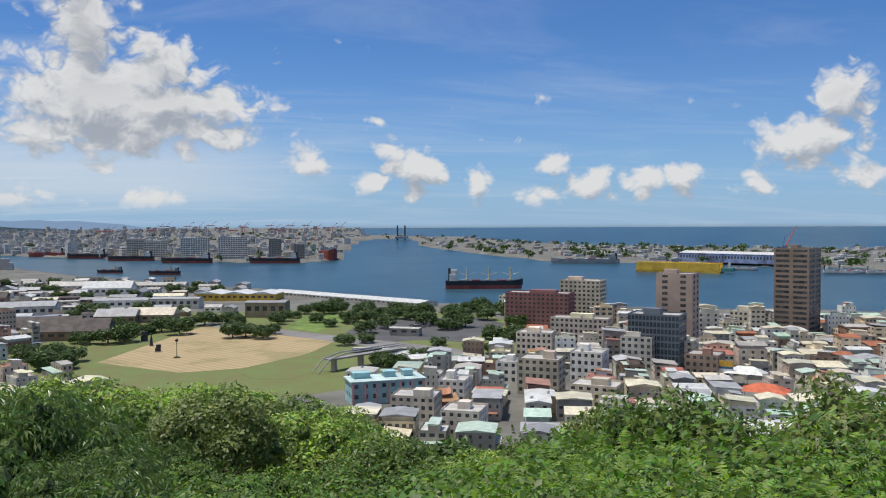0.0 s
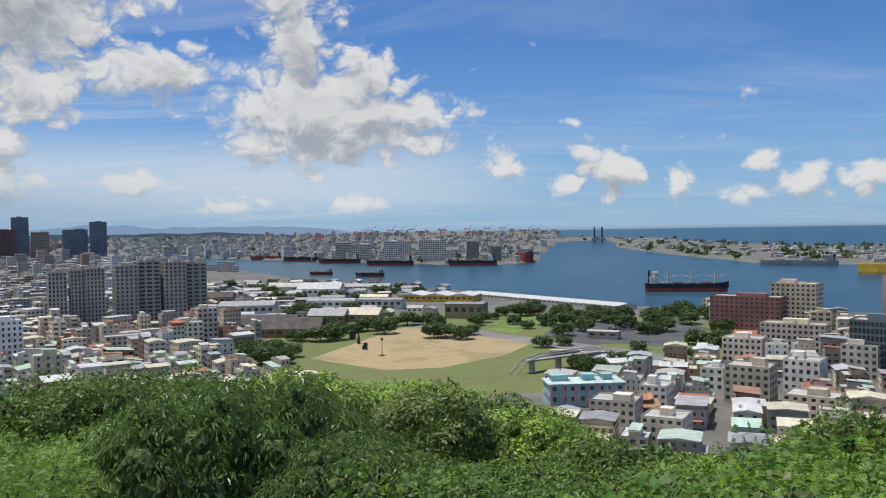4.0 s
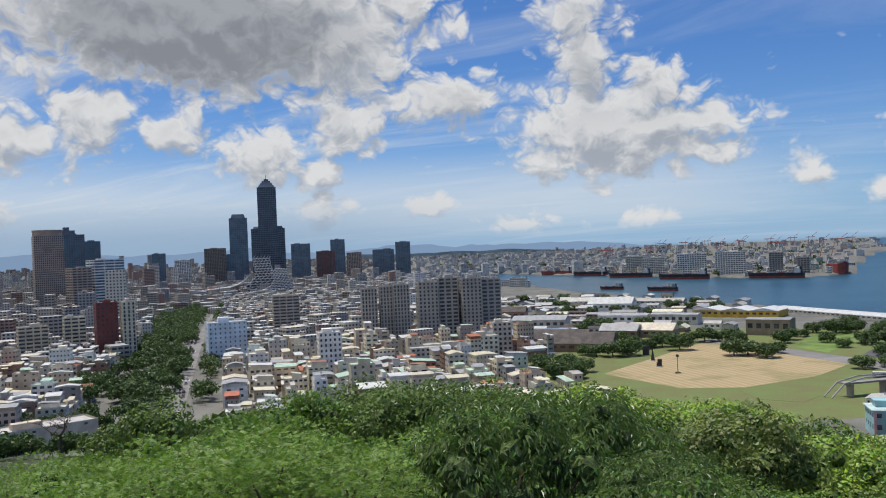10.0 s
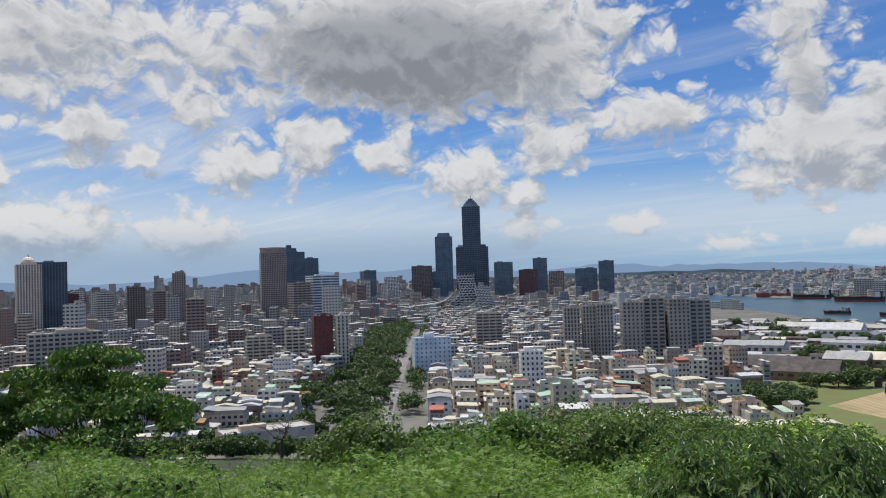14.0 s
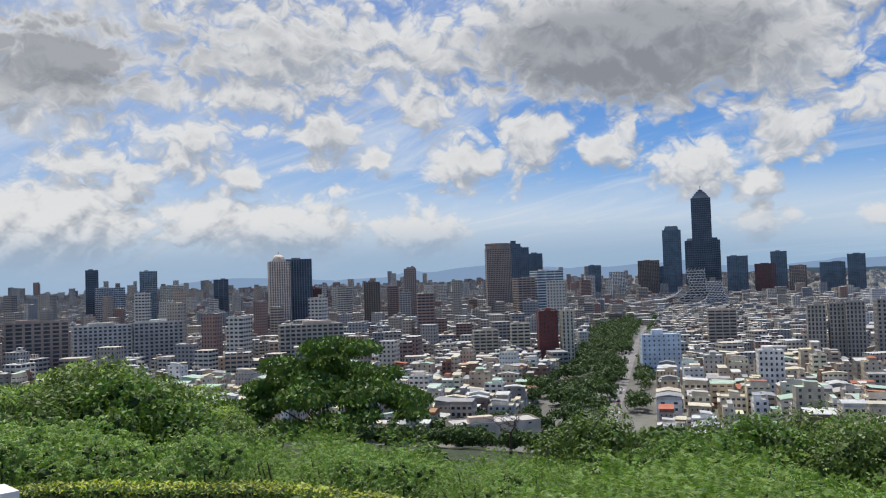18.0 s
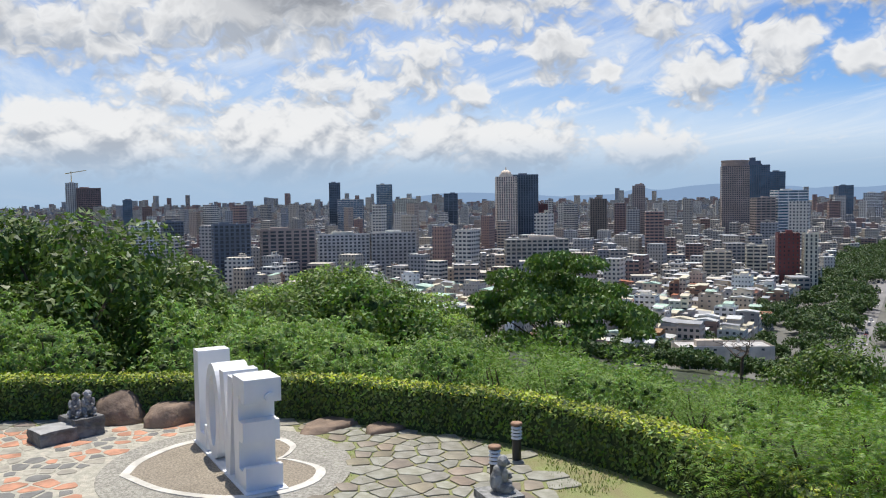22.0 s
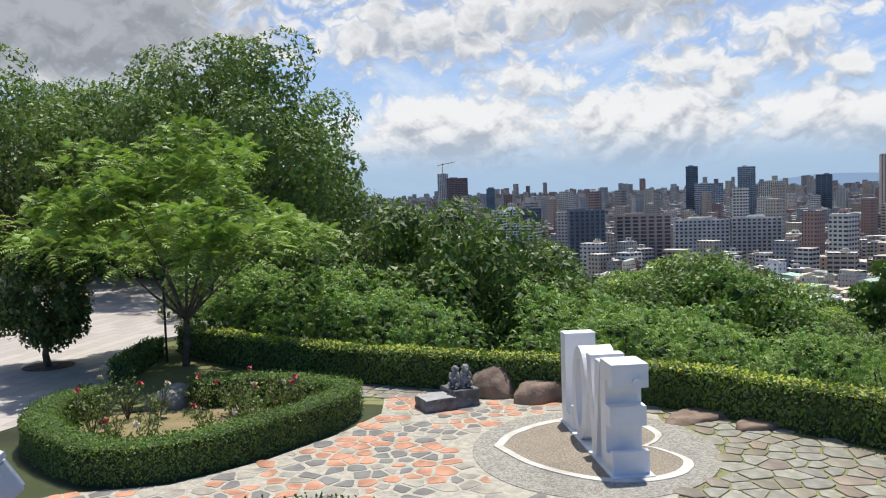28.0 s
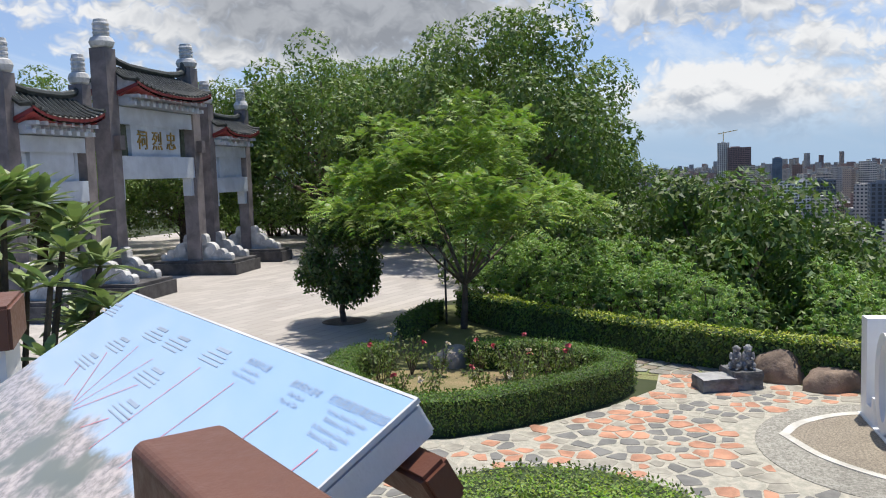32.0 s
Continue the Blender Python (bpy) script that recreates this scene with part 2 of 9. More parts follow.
# ---- materials ----
def material(name, colour, rough=0.7, metal=0.0, spread=0.12, scale=3.0, bump=0.25, grain=40.0, vary=0.0, dirt=0.0, second=None, translucent=0.0, island=0.0, gloss=0.5):
    """A surface with stains at a large and grain at a small scale, and a fine relief."""
    m = bpy.data.materials.new(name)
    m.use_nodes = True
    tree = m.node_tree
    tree.nodes.clear()
    N = Nodes(tree)
    where = tree.nodes.new("ShaderNodeTexCoord").outputs["Object"]
    large = N.noise(where, scale, 5.0, 0.6, 0.3)
    fine = N.noise(where, grain, 4.0, 0.6)
    c = (*colour, 1)
    darker = tuple(v * (1 - 2.2 * spread) for v in colour) + (1,)
    lighter = tuple(min(1, v * (1 + 1.6 * spread)) for v in colour) + (1,)
    col = N.mix(N.ramp(large, 0.3, 0.7), darker if second is None else (*second, 1), lighter)
    col = N.mix(N.math("MULTIPLY", fine, 0.35), col, c)
    if dirt:
        streak = N.noise(N.vec("MULTIPLY", where, (1.0, 1.0, 0.12)), 0.9, 5.0, 0.65)
        col = N.mix(N.math("MULTIPLY", N.ramp(streak, 0.48, 0.75), dirt), col, tuple(v * 0.35 for v in colour) + (1,))
    chance = None
    if vary:
        chance = tree.nodes.new("ShaderNodeObjectInfo").outputs["Random"]
    if island:
        chance = tree.nodes.new("ShaderNodeNewGeometry").outputs["Random Per Island"]
    if chance is not None:
        k = vary or island
        hsv = N.add("ShaderNodeHueSaturation", Color=col, Hue=N.ramp(chance, 0, 1, 0.5 - 0.06 * k, 0.5 + 0.06 * k, False), Saturation=N.ramp(N.math("FRACT", N.math("MULTIPLY", chance, 7.3)), 0, 1, 1 - 0.35 * k, 1 + 0.35 * k, False),
                    Value=N.ramp(N.math("FRACT", N.math("MULTIPLY", chance, 3.7)), 0, 1, 1 - 0.5 * k, 1 + 0.4 * k, False))
        col = hsv.outputs[0]
    shader = N.add("ShaderNodeBsdfPrincipled", Base_Color=col, Metallic=metal, Roughness=N.ramp(fine, 0.2, 0.8, max(0.03, rough - 0.1), min(1, rough + 0.1)))
    shader.inputs["Specular IOR Level"].default_value = gloss
    if bump:
        rel = N.add("ShaderNodeBump", Strength=bump, Distance=0.02, Height=N.math("ADD", fine, N.math("MULTIPLY", large, 0.5)))
        tree.links.new(rel.outputs[0], shader.inputs["Normal"])
    end = shader.outputs[0]
    if translucent:
        glow = N.add("ShaderNodeBsdfTranslucent", Color=N.mix(0.5, col, (0.22, 0.40, 0.05, 1)))
        both = tree.nodes.new("ShaderNodeMixShader")
        N.put(both.inputs[0], translucent)
        tree.links.new(end, both.inputs[1])
        tree.links.new(glow.outputs[0], both.inputs[2])
        end = both.outputs[0]
    tree.links.new(end, tree.nodes.new("ShaderNodeOutputMaterial").inputs[0])
    return m


def leaf(name, colour, translucent=0.28, rough=0.5, k=0.9):
    return material(name, colour, rough=rough, spread=0.18, scale=0.8, bump=0.0, grain=6.0, island=k, translucent=translucent * 0.62, gloss=0.28)


TOWN_TONES = [(0.60, 0.50, 0.37), (0.46, 0.40, 0.32), (0.72, 0.65, 0.53), (0.50, 0.46, 0.40), (0.36, 0.20, 0.15), (0.76, 0.70, 0.59), (0.32, 0.33, 0.34), (0.54, 0.40, 0.29)]
# far-shore whites and greys, paled further for the haze of distance
HAZED_DOCK_TONES = [(0.72, 0.71, 0.68), (0.56, 0.56, 0.54), (0.80, 0.79, 0.76), (0.64, 0.66, 0.68), (0.50, 0.50, 0.48), (0.78, 0.74, 0.66), (0.60, 0.62, 0.62), (0.56, 0.44, 0.38)]


def far_facade(name, tones=None):
    """Walls of buildings so far off that their windows are a few dots: storeys and bays from the mesh's own metres."""
    m = bpy.data.materials.new(name)
    m.use_nodes = True
    tree = m.node_tree
    tree.nodes.clear()
    N = Nodes(tree)
    uv = N.add("ShaderNodeUVMap").outputs[0]
    sep = N.add("ShaderNodeSeparateXYZ", Vector=uv)
    u, v = sep.outputs[0], sep.outputs[1]
    chance = tree.nodes.new("ShaderNodeNewGeometry").outputs["Random Per Island"]
    second = N.math("FRACT", N.math("MULTIPLY", chance, 5.37))
    bay = N.math("FRACT", N.math("DIVIDE", u, N.ramp(second, 0, 1, 2.6, 4.6, False)))
    storey = N.math("FRACT", N.math("DIVIDE", v, 3.3))
    wide = N.ramp(second, 0.2, 0.9, 0.36, 0.8, False)
    hole = N.math("MULTIPLY", N.math("LESS_THAN", bay, wide), N.math("LESS_THAN", N.math("ABSOLUTE", N.math("SUBTRACT", storey, 0.55)), 0.24))
    ramp = N.add("ShaderNodeValToRGB", Fac=chance)
    tones = [(k / len(TOWN_TONES), c) for k, c in enumerate(tones or TOWN_TONES)]
    ramp.color_ramp.interpolation = "CONSTANT"
    while len(ramp.color_ramp.elements) < len(tones):
        ramp.color_ramp.elements.new(0.5)
    for e, (p, c) in zip(ramp.color_ramp.elements, tones):
        e.position, e.color = p, (*c, 1)
    stain = N.noise(tree.nodes.new("ShaderNodeTexCoord").outputs["Object"], 0.11, 5.0, 0.6)
    wall = N.mix(N.math("MULTIPLY", stain, 0.5), ramp.outputs[0], (0.33, 0.32, 0.30, 1))
    col = N.mix(hole, wall, (0.05, 0.06, 0.075, 1))
    shader = N.add("ShaderNodeBsdfPrincipled", Base_Color=col, Roughness=N.ramp(hole, 0, 1, 0.8, 0.25, False))
    tree.links.new(shader.outputs[0], tree.nodes.new("ShaderNodeOutputMaterial").inputs[0])
    return m


def sea_water():
    m = bpy.data.materials.new("sea_water")
    m.use_nodes = True
    tree = m.node_tree
    tree.nodes.clear()
    N = Nodes(tree)
    where = tree.nodes.new("ShaderNodeTexCoord").outputs["Object"]
    drift = N.noise(where, 0.006, 4.0, 0.6, 0.4)
    chop = N.noise(N.vec("MULTIPLY", where, (1.0, 0.45, 1.0)), 0.16, 6.0, 0.62)
    col = N.mix(N.ramp(drift, 0.35, 0.7), (0.020, 0.060, 0.092, 1), (0.034, 0.088, 0.120, 1))
    rel = N.add("ShaderNodeBump", Strength=0.55, Distance=1.2, Height=chop)
    shader = N.add("ShaderNodeBsdfPrincipled", Base_Color=col, Roughness=0.30, IOR=1.33, Normal=rel.outputs[0])
    shader.inputs["Specular IOR Level"].default_value = 0.22
    tree.links.new(shader.outputs[0], tree.nodes.new("ShaderNodeOutputMaterial").inputs[0])
    return m


WALLS = [material("render_cream", (0.76, 0.68, 0.54), dirt=0.22, vary=0.5, scale=0.15, grain=2.0), material("render_grey", (0.60, 0.57, 0.51), dirt=0.28, vary=0.5, scale=0.15, grain=2.0),
         material("tile_beige", (0.66, 0.56, 0.43), dirt=0.22, vary=0.5, scale=0.15, grain=2.0), material("render_white", (0.82, 0.80, 0.75), dirt=0.22, vary=0.3, scale=0.15, grain=2.0),
         material("tile_brown", (0.30, 0.20, 0.15), dirt=0.25, vary=0.5, scale=0.15, grain=2.0), material("concrete_bare", (0.36, 0.34, 0.315), dirt=0.3, vary=0.4, scale=0.15, grain=2.0)]
ROOFS = [material("roof_cream", (0.60, 0.55, 0.41), rough=0.5, dirt=0.3, vary=0.4, scale=0.3, grain=3.0), material("roof_white", (0.60, 0.60, 0.57), rough=0.45, dirt=0.3, vary=0.3, scale=0.3, grain=3.0),
         material("roof_pale_green", (0.44, 0.56, 0.46), rough=0.5, dirt=0.3, vary=0.5, scale=0.3, grain=3.0), material("roof_grey", (0.34, 0.34, 0.34), rough=0.55, dirt=0.3, vary=0.5, scale=0.3, grain=3.0),
         material("roof_rust", (0.36, 0.17, 0.10), rough=0.6, dirt=0.3, vary=0.5, scale=0.3, grain=3.0), material("roof_concrete", (0.42, 0.40, 0.37), rough=0.8, dirt=0.3, vary=0.4, scale=0.3, grain=3.0)]
GLASS = material("window_glass_dark", (0.075, 0.080, 0.085), rough=0.22, spread=0.3, scale=0.35, bump=0.0, vary=0.4)
GLASS_BLUE = material("curtain_glass_blue", (0.085, 0.150, 0.205), rough=0.15, spread=0.3, scale=0.05, bump=0.0)
# dark glass, its colour lifted towards blue for the haze before far towers
GLASS_DARK = material("curtain_glass_dark_hazed", (0.060, 0.082, 0.105), rough=0.2, spread=0.3, scale=0.03, bump=0.0)
FAR = far_facade("far_facade")
DOCK = far_facade("hazed_dock_facade", HAZED_DOCK_TONES)
WATER = sea_water()
WHITE = material("white_paint", (0.80, 0.80, 0.79), rough=0.42, spread=0.03, scale=1.2, bump=0.06, dirt=0.06)
CONCRETE = material("concrete", (0.31, 0.28, 0.235), rough=0.85, spread=0.16, scale=1.3, bump=0.4, second=(0.21, 0.175, 0.135))
ASPHALT = material("asphalt", (0.085, 0.085, 0.085), rough=0.85, spread=0.14, scale=0.06, grain=1.5)
ROAD_PINK = material("road_surface", (0.20, 0.19, 0.18), rough=0.85, spread=0.12, scale=0.05, grain=1.0)
GRASS = material("lawn", (0.092, 0.125, 0.032), rough=0.9, spread=0.3, scale=0.07, grain=0.8, second=(0.15, 0.14, 0.05))
LAWN = material("plaza_lawn", (0.165, 0.19, 0.068), rough=0.95, spread=0.3, scale=2.2, grain=45, second=(0.24, 0.20, 0.105), bump=0.8)
EARTH = material("hill_earth", (0.035, 0.045, 0.014), rough=0.95, spread=0.3, scale=0.3, grain=3)
CITY = material("city_ground", (0.14, 0.137, 0.118), rough=0.9, spread=0.2, scale=0.03, grain=0.6)
BARK = material("bark", (0.12, 0.085, 0.06), rough=0.9, spread=0.25, scale=6, grain=40, bump=0.8)
LEAF_MID = leaf("leaf_green", (0.112, 0.195, 0.032), 0.36, k=0.6)
LEAF_DARK = leaf("leaf_dark", (0.118, 0.180, 0.042), 0.32, k=0.6)
LEAF_BRIGHT = leaf("leaf_bright", (0.29, 0.41, 0.080), 0.45, k=0.6)
LEAF_FEATHER = leaf("leaf_feathery", (0.176, 0.286, 0.048), 0.42, k=0.6)
LEAF_SILVER = leaf("leaf_silvery", (0.125, 0.195, 0.062), 0.32, 0.35, k=0.6)
LEAF_OLIVE = leaf("leaf_olive", (0.190, 0.235, 0.070), 0.38, k=0.6)
LEAF_WOODS = leaf("leaf_woods", (0.085, 0.140, 0.034), 0.2, k=0.5)
LEAF_TIER = leaf("leaf_tiered", (0.105, 0.180, 0.034), 0.25, k=0.5)
LEAF_TOWN = leaf("leaf_town", (0.062, 0.105, 0.028), 0.18, k=0.5)
LEAF_GREAT = leaf("leaf_great", (0.158, 0.225, 0.060), 0.38, k=0.55)
LEAF_BROAD = leaf("leaf_broad", (0.205, 0.325, 0.070), 0.42, k=0.55)
# yellow-green new growth, with the brightness of its sunlit top in the colour
HEDGE_TOP = leaf("hedge_sunlit_new_leaf", (0.40, 0.45, 0.06), 0.3, 0.45, 0.6)
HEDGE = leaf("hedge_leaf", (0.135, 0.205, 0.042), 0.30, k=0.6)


# ---- mesh tools ----
class Mesh:
    """Gathers faces for one mesh; every face has a material slot."""

    def __init__(self):
        self.v, self.f, self.m, self.uv = [], [], [], []

    def face(self, pts, slot=0):
        n = len(self.v)
        self.v += [tuple(p) for p in pts]
        self.f.append(tuple(range(n, n + len(pts))))
        self.m.append(slot)

    def box(self, x, y, z, sx, sy, sz, slot=0, turn=0.0, top=None, bottom=False, taper=1.0, closed=True):
        """A block on (x, y, z) at its base's middle."""
        c, s = math.cos(turn), math.sin(turn)
        n = len(self.v)
        for k, t in ((0, 1.0), (1, taper)):
            for dx, dy in ((-1, -1), (1, -1), (1, 1), (-1, 1)):
                px, py = dx * sx / 2 * t, dy * sy / 2 * t
                self.v.append((x + c * px - s * py, y + s * px + c * py, z + k * sz))
        for a, b in ((0, 1), (1, 2), (2, 3), (3, 0)):
            self.f.append((n + a, n + b, n + b + 4, n + a + 4))
            self.m.append(slot)
        if closed:
            self.f.append((n + 4, n + 5, n + 6, n + 7))
            self.m.append(slot if top is None else top)
        if bottom:
            self.f.append((n + 3, n + 2, n + 1, n))
            self.m.append(slot)

    def tube(self, a, b, ra, rb, sides=8, slot=0, caps=True):
        a, b = Vector(a), Vector(b)
        way = (b - a).normalized()
        u = way.orthogonal().normalized()
        w = way.cross(u)
        n = len(self.v)
        for p, r in ((a, ra), (b, rb)):
            for k in range(sides):
                t = 2 * math.pi * k / sides
                self.v.append(tuple(p + (u * math.cos(t) + w * math.sin(t)) * r))
        for k in range(sides):
            q = (k + 1) % sides
            self.f.append((n + k, n + q, n + sides + q, n + sides + k))
            self.m.append(slot)
        if caps:
            self.f.append(tuple(range(n + sides, n + 2 * sides)))
            self.m.append(slot)
            self.f.append(tuple(range(n + sides - 1, n - 1, -1)))
            self.m.append(slot)

    def lathe(self, x, y, rings, sides=16, slot=0):
        """Rings of (radius, z) round a standing axis."""
        n = len(self.v)
        for r, z in rings:
            for k in range(sides):
                t = 2 * math.pi * k / sides
                self.v.append((x + r * math.cos(t), y + r * math.sin(t), z))
        for i in range(len(rings) - 1):
            for k in range(sides):
                q = (k + 1) % sides
                a = n + i * sides
                self.f.append((a + k, a + q, a + sides + q, a + sides + k))
                self.m.append(slot)
        last = n + (len(rings) - 1) * sides
        self.f.append(tuple(range(last, last + sides)))
        self.m.append(slot)

    def prism(self, outline, z0, z1, slot=0, top=None):
        """A flat outline (counter-clockwise) raised from z0 to z1."""
        n, k = len(self.v), len(outline)
        self.v += [(x, y, z0) for x, y in outline] + [(x, y, z1) for x, y in outline]
        for i in range(k):
            j = (i + 1) % k
            self.f.append((n + i, n + j, n + k + j, n + k + i))
            self.m.append(slot)
        self.f.append(tuple(range(n + k, n + 2 * k)))
        self.m.append(slot if top is None else top)

    def data(self, name, mats, smooth=False, bevel=0.0):
        me = bpy.data.meshes.new(name)
        me.from_pydata(self.v, [], self.f)
        for m in mats:
            me.materials.append(m)
        me.polygons.foreach_set("material_index", self.m)
        if smooth:
            me.polygons.foreach_set("use_smooth", [True] * len(self.f))
        me.update()
        if bevel:
            bm = bmesh.new()
            bm.from_mesh(me)
            bmesh.ops.remove_doubles(bm, verts=bm.verts, dist=1e-4)
            bmesh.ops.bevel(bm, geom=bm.edges[:], offset=bevel, segments=2, affect="EDGES", clamp_overlap=True)
            bm.to_mesh(me)
            bm.free()
        return me


def part(name, mesh, mats, parent=None, label="", smooth=False, bevel=0.0, at=None):
    mats = mats if isinstance(mats, (list, tuple)) else [mats]
    ob = new(name, mesh.data(name, mats, smooth, bevel) if isinstance(mesh, Mesh) else mesh)
    if parent is not None:
        ob.parent = parent
    if at is not None:
        ob.matrix_basis = at
    return tagged(ob, label)


def thing(name, place, label, category, group="", kind=""):
    ob = new(name)
    ob.matrix_basis = place
    ob.empty_display_size = 0.2
    return tagged(ob, label, category, group, kind)


def inside(x, y, poly):
    hit, j = False, len(poly) - 1
    for i in range(len(poly)):
        (xi, yi), (xj, yj) = poly[i], poly[j]
        if (yi > y) != (yj > y) and x < (xj - xi) * (y - yi) / (yj - yi) + xi:
            hit = not hit
        j = i
    return hit


def away(x, y, poly):
    """Distance to an outline's edge."""
    best = 1e9
    for (ax, ay), (bx, by) in zip(poly, poly[1:] + poly[:1]):
        dx, dy = bx - ax, by - ay
        t = max(0, min(1, ((x - ax) * dx + (y - ay) * dy) / (dx * dx + dy * dy)))
        best = min(best, math.hypot(x - ax - t * dx, y - ay - t * dy))
    return best


def rise(v, table):
    for (a, x), (b, y) in zip(table, table[1:]):
        if v <= b:
            return x + (y - x) * max(0, v - a) / (b - a)
    return table[-1][1]


# ---- the lie of the land: a hilltop plaza at 0, the town 70 m and the sea 74 m below ----
TOWN, SEA = -70.0, -74.0
PLATEAU = [(-60, -20), (-34, -9.2), (-25.5, -8.0), (-20.8, -4.2), (-18.9, 0), (-16.4, 3.6), (-13.8, 6.2), (-9.5, 8.6), (-4.5, 8.6), (0, 5), (5, 3), (10, -5), (10, -70), (-140, -70), (-140, -30)]
HARBOUR = [(-1122, 2613), (-351, 1318), (-230, 1180), (-120, 1060), (-9, 938), (104, 783), (278, 694), (370, 665), (650, 560), (1300, 480), (1700, 700), (1000, 1130), (700, 1450), (560, 1540), (480, 1620), (451, 1950),
           (380, 2719), (420, 3300), (224, 3162), (150, 2700), (80, 1800), (-5, 1690), (-104, 1710), (-656, 2180), (-1122, 2640)]
OCEAN = [(330, 4950), (250, 3560), (335, 3620), (455, 3430), (630, 3340), (705, 2960), (860, 2690), (1005, 2490), (1140, 2340), (1290, 2170), (2200, 1500), (5200, 1000), (5200, 5200)]
SLOPE = [(0, 0), (3, -0.6), (8, -2.6), (15, -5.0), (40, -13.5), (90, -25), (180, -46), (290, -69), (320, -70)]


def far_lift(r, depth):
    """Past 2.5 km the land and the sea climb to the eye's level, as they seem to up to the true horizon."""
    if r < 2500:
        return -depth
    true = r + ((r - 2500) / 2400) ** 2 * 9000
    return 4 - (depth + 4) * r / true


def ground_z(x, y):
    r = math.hypot(x, y)
    if r < 600:
        if inside(x, y, PLATEAU):
            return 0.0
        d = away(x, y, PLATEAU)
        if d < 320:
            a = math.degrees(math.atan2(-x, y))
            return rise(d * (1.0 + 0.22 * max(0.0, min(1.0, (4 - a) / 10))), SLOPE) + 0.8 * noise.noise((x * 0.06, y * 0.06, 0)) * min(1, d / 10)
        return TOWN
    if inside(x, y, HARBOUR) or inside(x, y, OCEAN):
        return far_lift(r, 80.0)
    return far_lift(r, 70.0)


def make_ground():
    radii = [0.0]
    step = 1.5
    while radii[-1] < 4900:
        radii.append(radii[-1] + step)
        step = min(60, max(1.5, 0.028 * radii[-1]))
    angles = [a * 0.5 for a in range(-104, 300)] + [a for a in range(150, 308, 4)]
    v, f, slot = [], [], []
    for r in radii:
        for a in angles:
            x, y = -r * math.sin(radians(a)), r * math.cos(radians(a))
            v.append((x, y, ground_z(x, y)))
    n = len(angles)
    for i in range(len(radii) - 1):
        for j in range(n):
            k = (j + 1) % n
            f.append((i * n + j, (i + 1) * n + j, (i + 1) * n + k, i * n + k))
            x, y, z = v[(i + 1) * n + j]
            slot.append(0 if z > -69.0 and radii[i] < 600 else 1)
    me = bpy.data.meshes.new("ground")
    me.from_pydata(v, [], f)
    me.materials.append(EARTH)
    me.materials.append(CITY)
    me.polygons.foreach_set("material_index", slot)
    me.polygons.foreach_set("use_smooth", [True] * len(f))
    me.update()
    me.flip_normals()
    tagged(new("ground", me), "wooded hill slope running down to a grey city plain", "ground", kind="structure")


def make_water():
    v, f = [], []
    radii = [500, 700, 900, 1200, 1600, 2000, 2500] + [2500 + 120 * k for k in range(1, 21)]
    angles = range(-60, 40, 4)
    for r in radii:
        for a in angles:
            v.append((-r * math.sin(radians(a)), r * math.cos(radians(a)), far_lift(r, 74.0)))
    n = len(angles)
    for i in range(len(radii) - 1):
        for j in range(n - 1):
            f.append((i * n + j, i * n + j + 1, (i + 1) * n + j + 1, (i + 1) * n + j))
    me = bpy.data.meshes.new("water")
    me.from_pydata(v, [], f)
    me.materials.append(WATER)
    me.polygons.foreach_set("use_smooth", [True] * len(f))
    me.update()
    if me.polygons[0].normal.z < 0:
        me.flip_normals()
    tagged(new("water", me), "dark blue harbour water with light chop", "water", kind="structure")


make_ground()
make_water()


# ---- the town ----
GRID = radians(38.2)  # the avenue's direction


def frame_walls(w, d, h, storey, bay, pier=0.45, band=0.42, ends=True, base=0.0, out=0.3):
    """One connected skin of piers and floor bands round a glazed core: the openings between them are the windows."""
    m = Mesh()
    known = {}

    def vert(p):
        key = (round(p[0], 2), round(p[1], 2), round(p[2], 2))
        if key not in known:
            known[key] = len(m.v)
            m.v.append(p)
        return known[key]

    def face(pts):
        m.f.append(tuple(vert(p) for p in pts))
        m.m.append(0)

    floors = max(1, round(h / storey))
    st = h / floors
    levels = [(k * st, k * st + st * band) for k in range(floors)] + [(h - 0.25, h + 0.7)]
    for length, off, turn in ((w, d / 2, 0), (d, w / 2, math.pi / 2), (w, d / 2, math.pi), (d, w / 2, -math.pi / 2)):
        c, s = math.cos(turn), math.sin(turn)
        bays = max(1, round(length / bay))
        pitch = length / bays
        piers = []
        for b in range(bays + 1):
            x = -length / 2 + b * pitch
            piers.append((max(-length / 2, x - pitch * pier / 2), min(length / 2, x + pitch * pier / 2)))
        cuts = [x for q in piers for x in q]

        def at(x, z, deep=0.0):
            y = -off + deep
            return (c * x - s * y, s * x + c * y, z)

        deep_set = floors * bays <= 21
        for k, (z0, z1) in enumerate(levels):
            face([at(x, z0) for x in (cuts if k else (cuts[0], cuts[-1]))] + [at(x, z1) for x in (cuts[::-1] if k < floors else (cuts[-1], cuts[0]))])
            if k == floors:
                break
            top = levels[k + 1][0]
            for x0, x1 in piers:
                face([at(x0, z1), at(x1, z1), at(x1, top), at(x0, top)])
            if deep_set:
                for (_, x0), (x1, _) in zip(piers, piers[1:]):
                    face([at(x0, z1), at(x1, z1), at(x1, z1, out), at(x0, z1, out)])
                    face([at(x0, z1), at(x0, z1, out), at(x0, top, out), at(x0, top)])
                    face([at(x1, z1, out), at(x1, z1), at(x1, top), at(x1, top, out)])
    return m


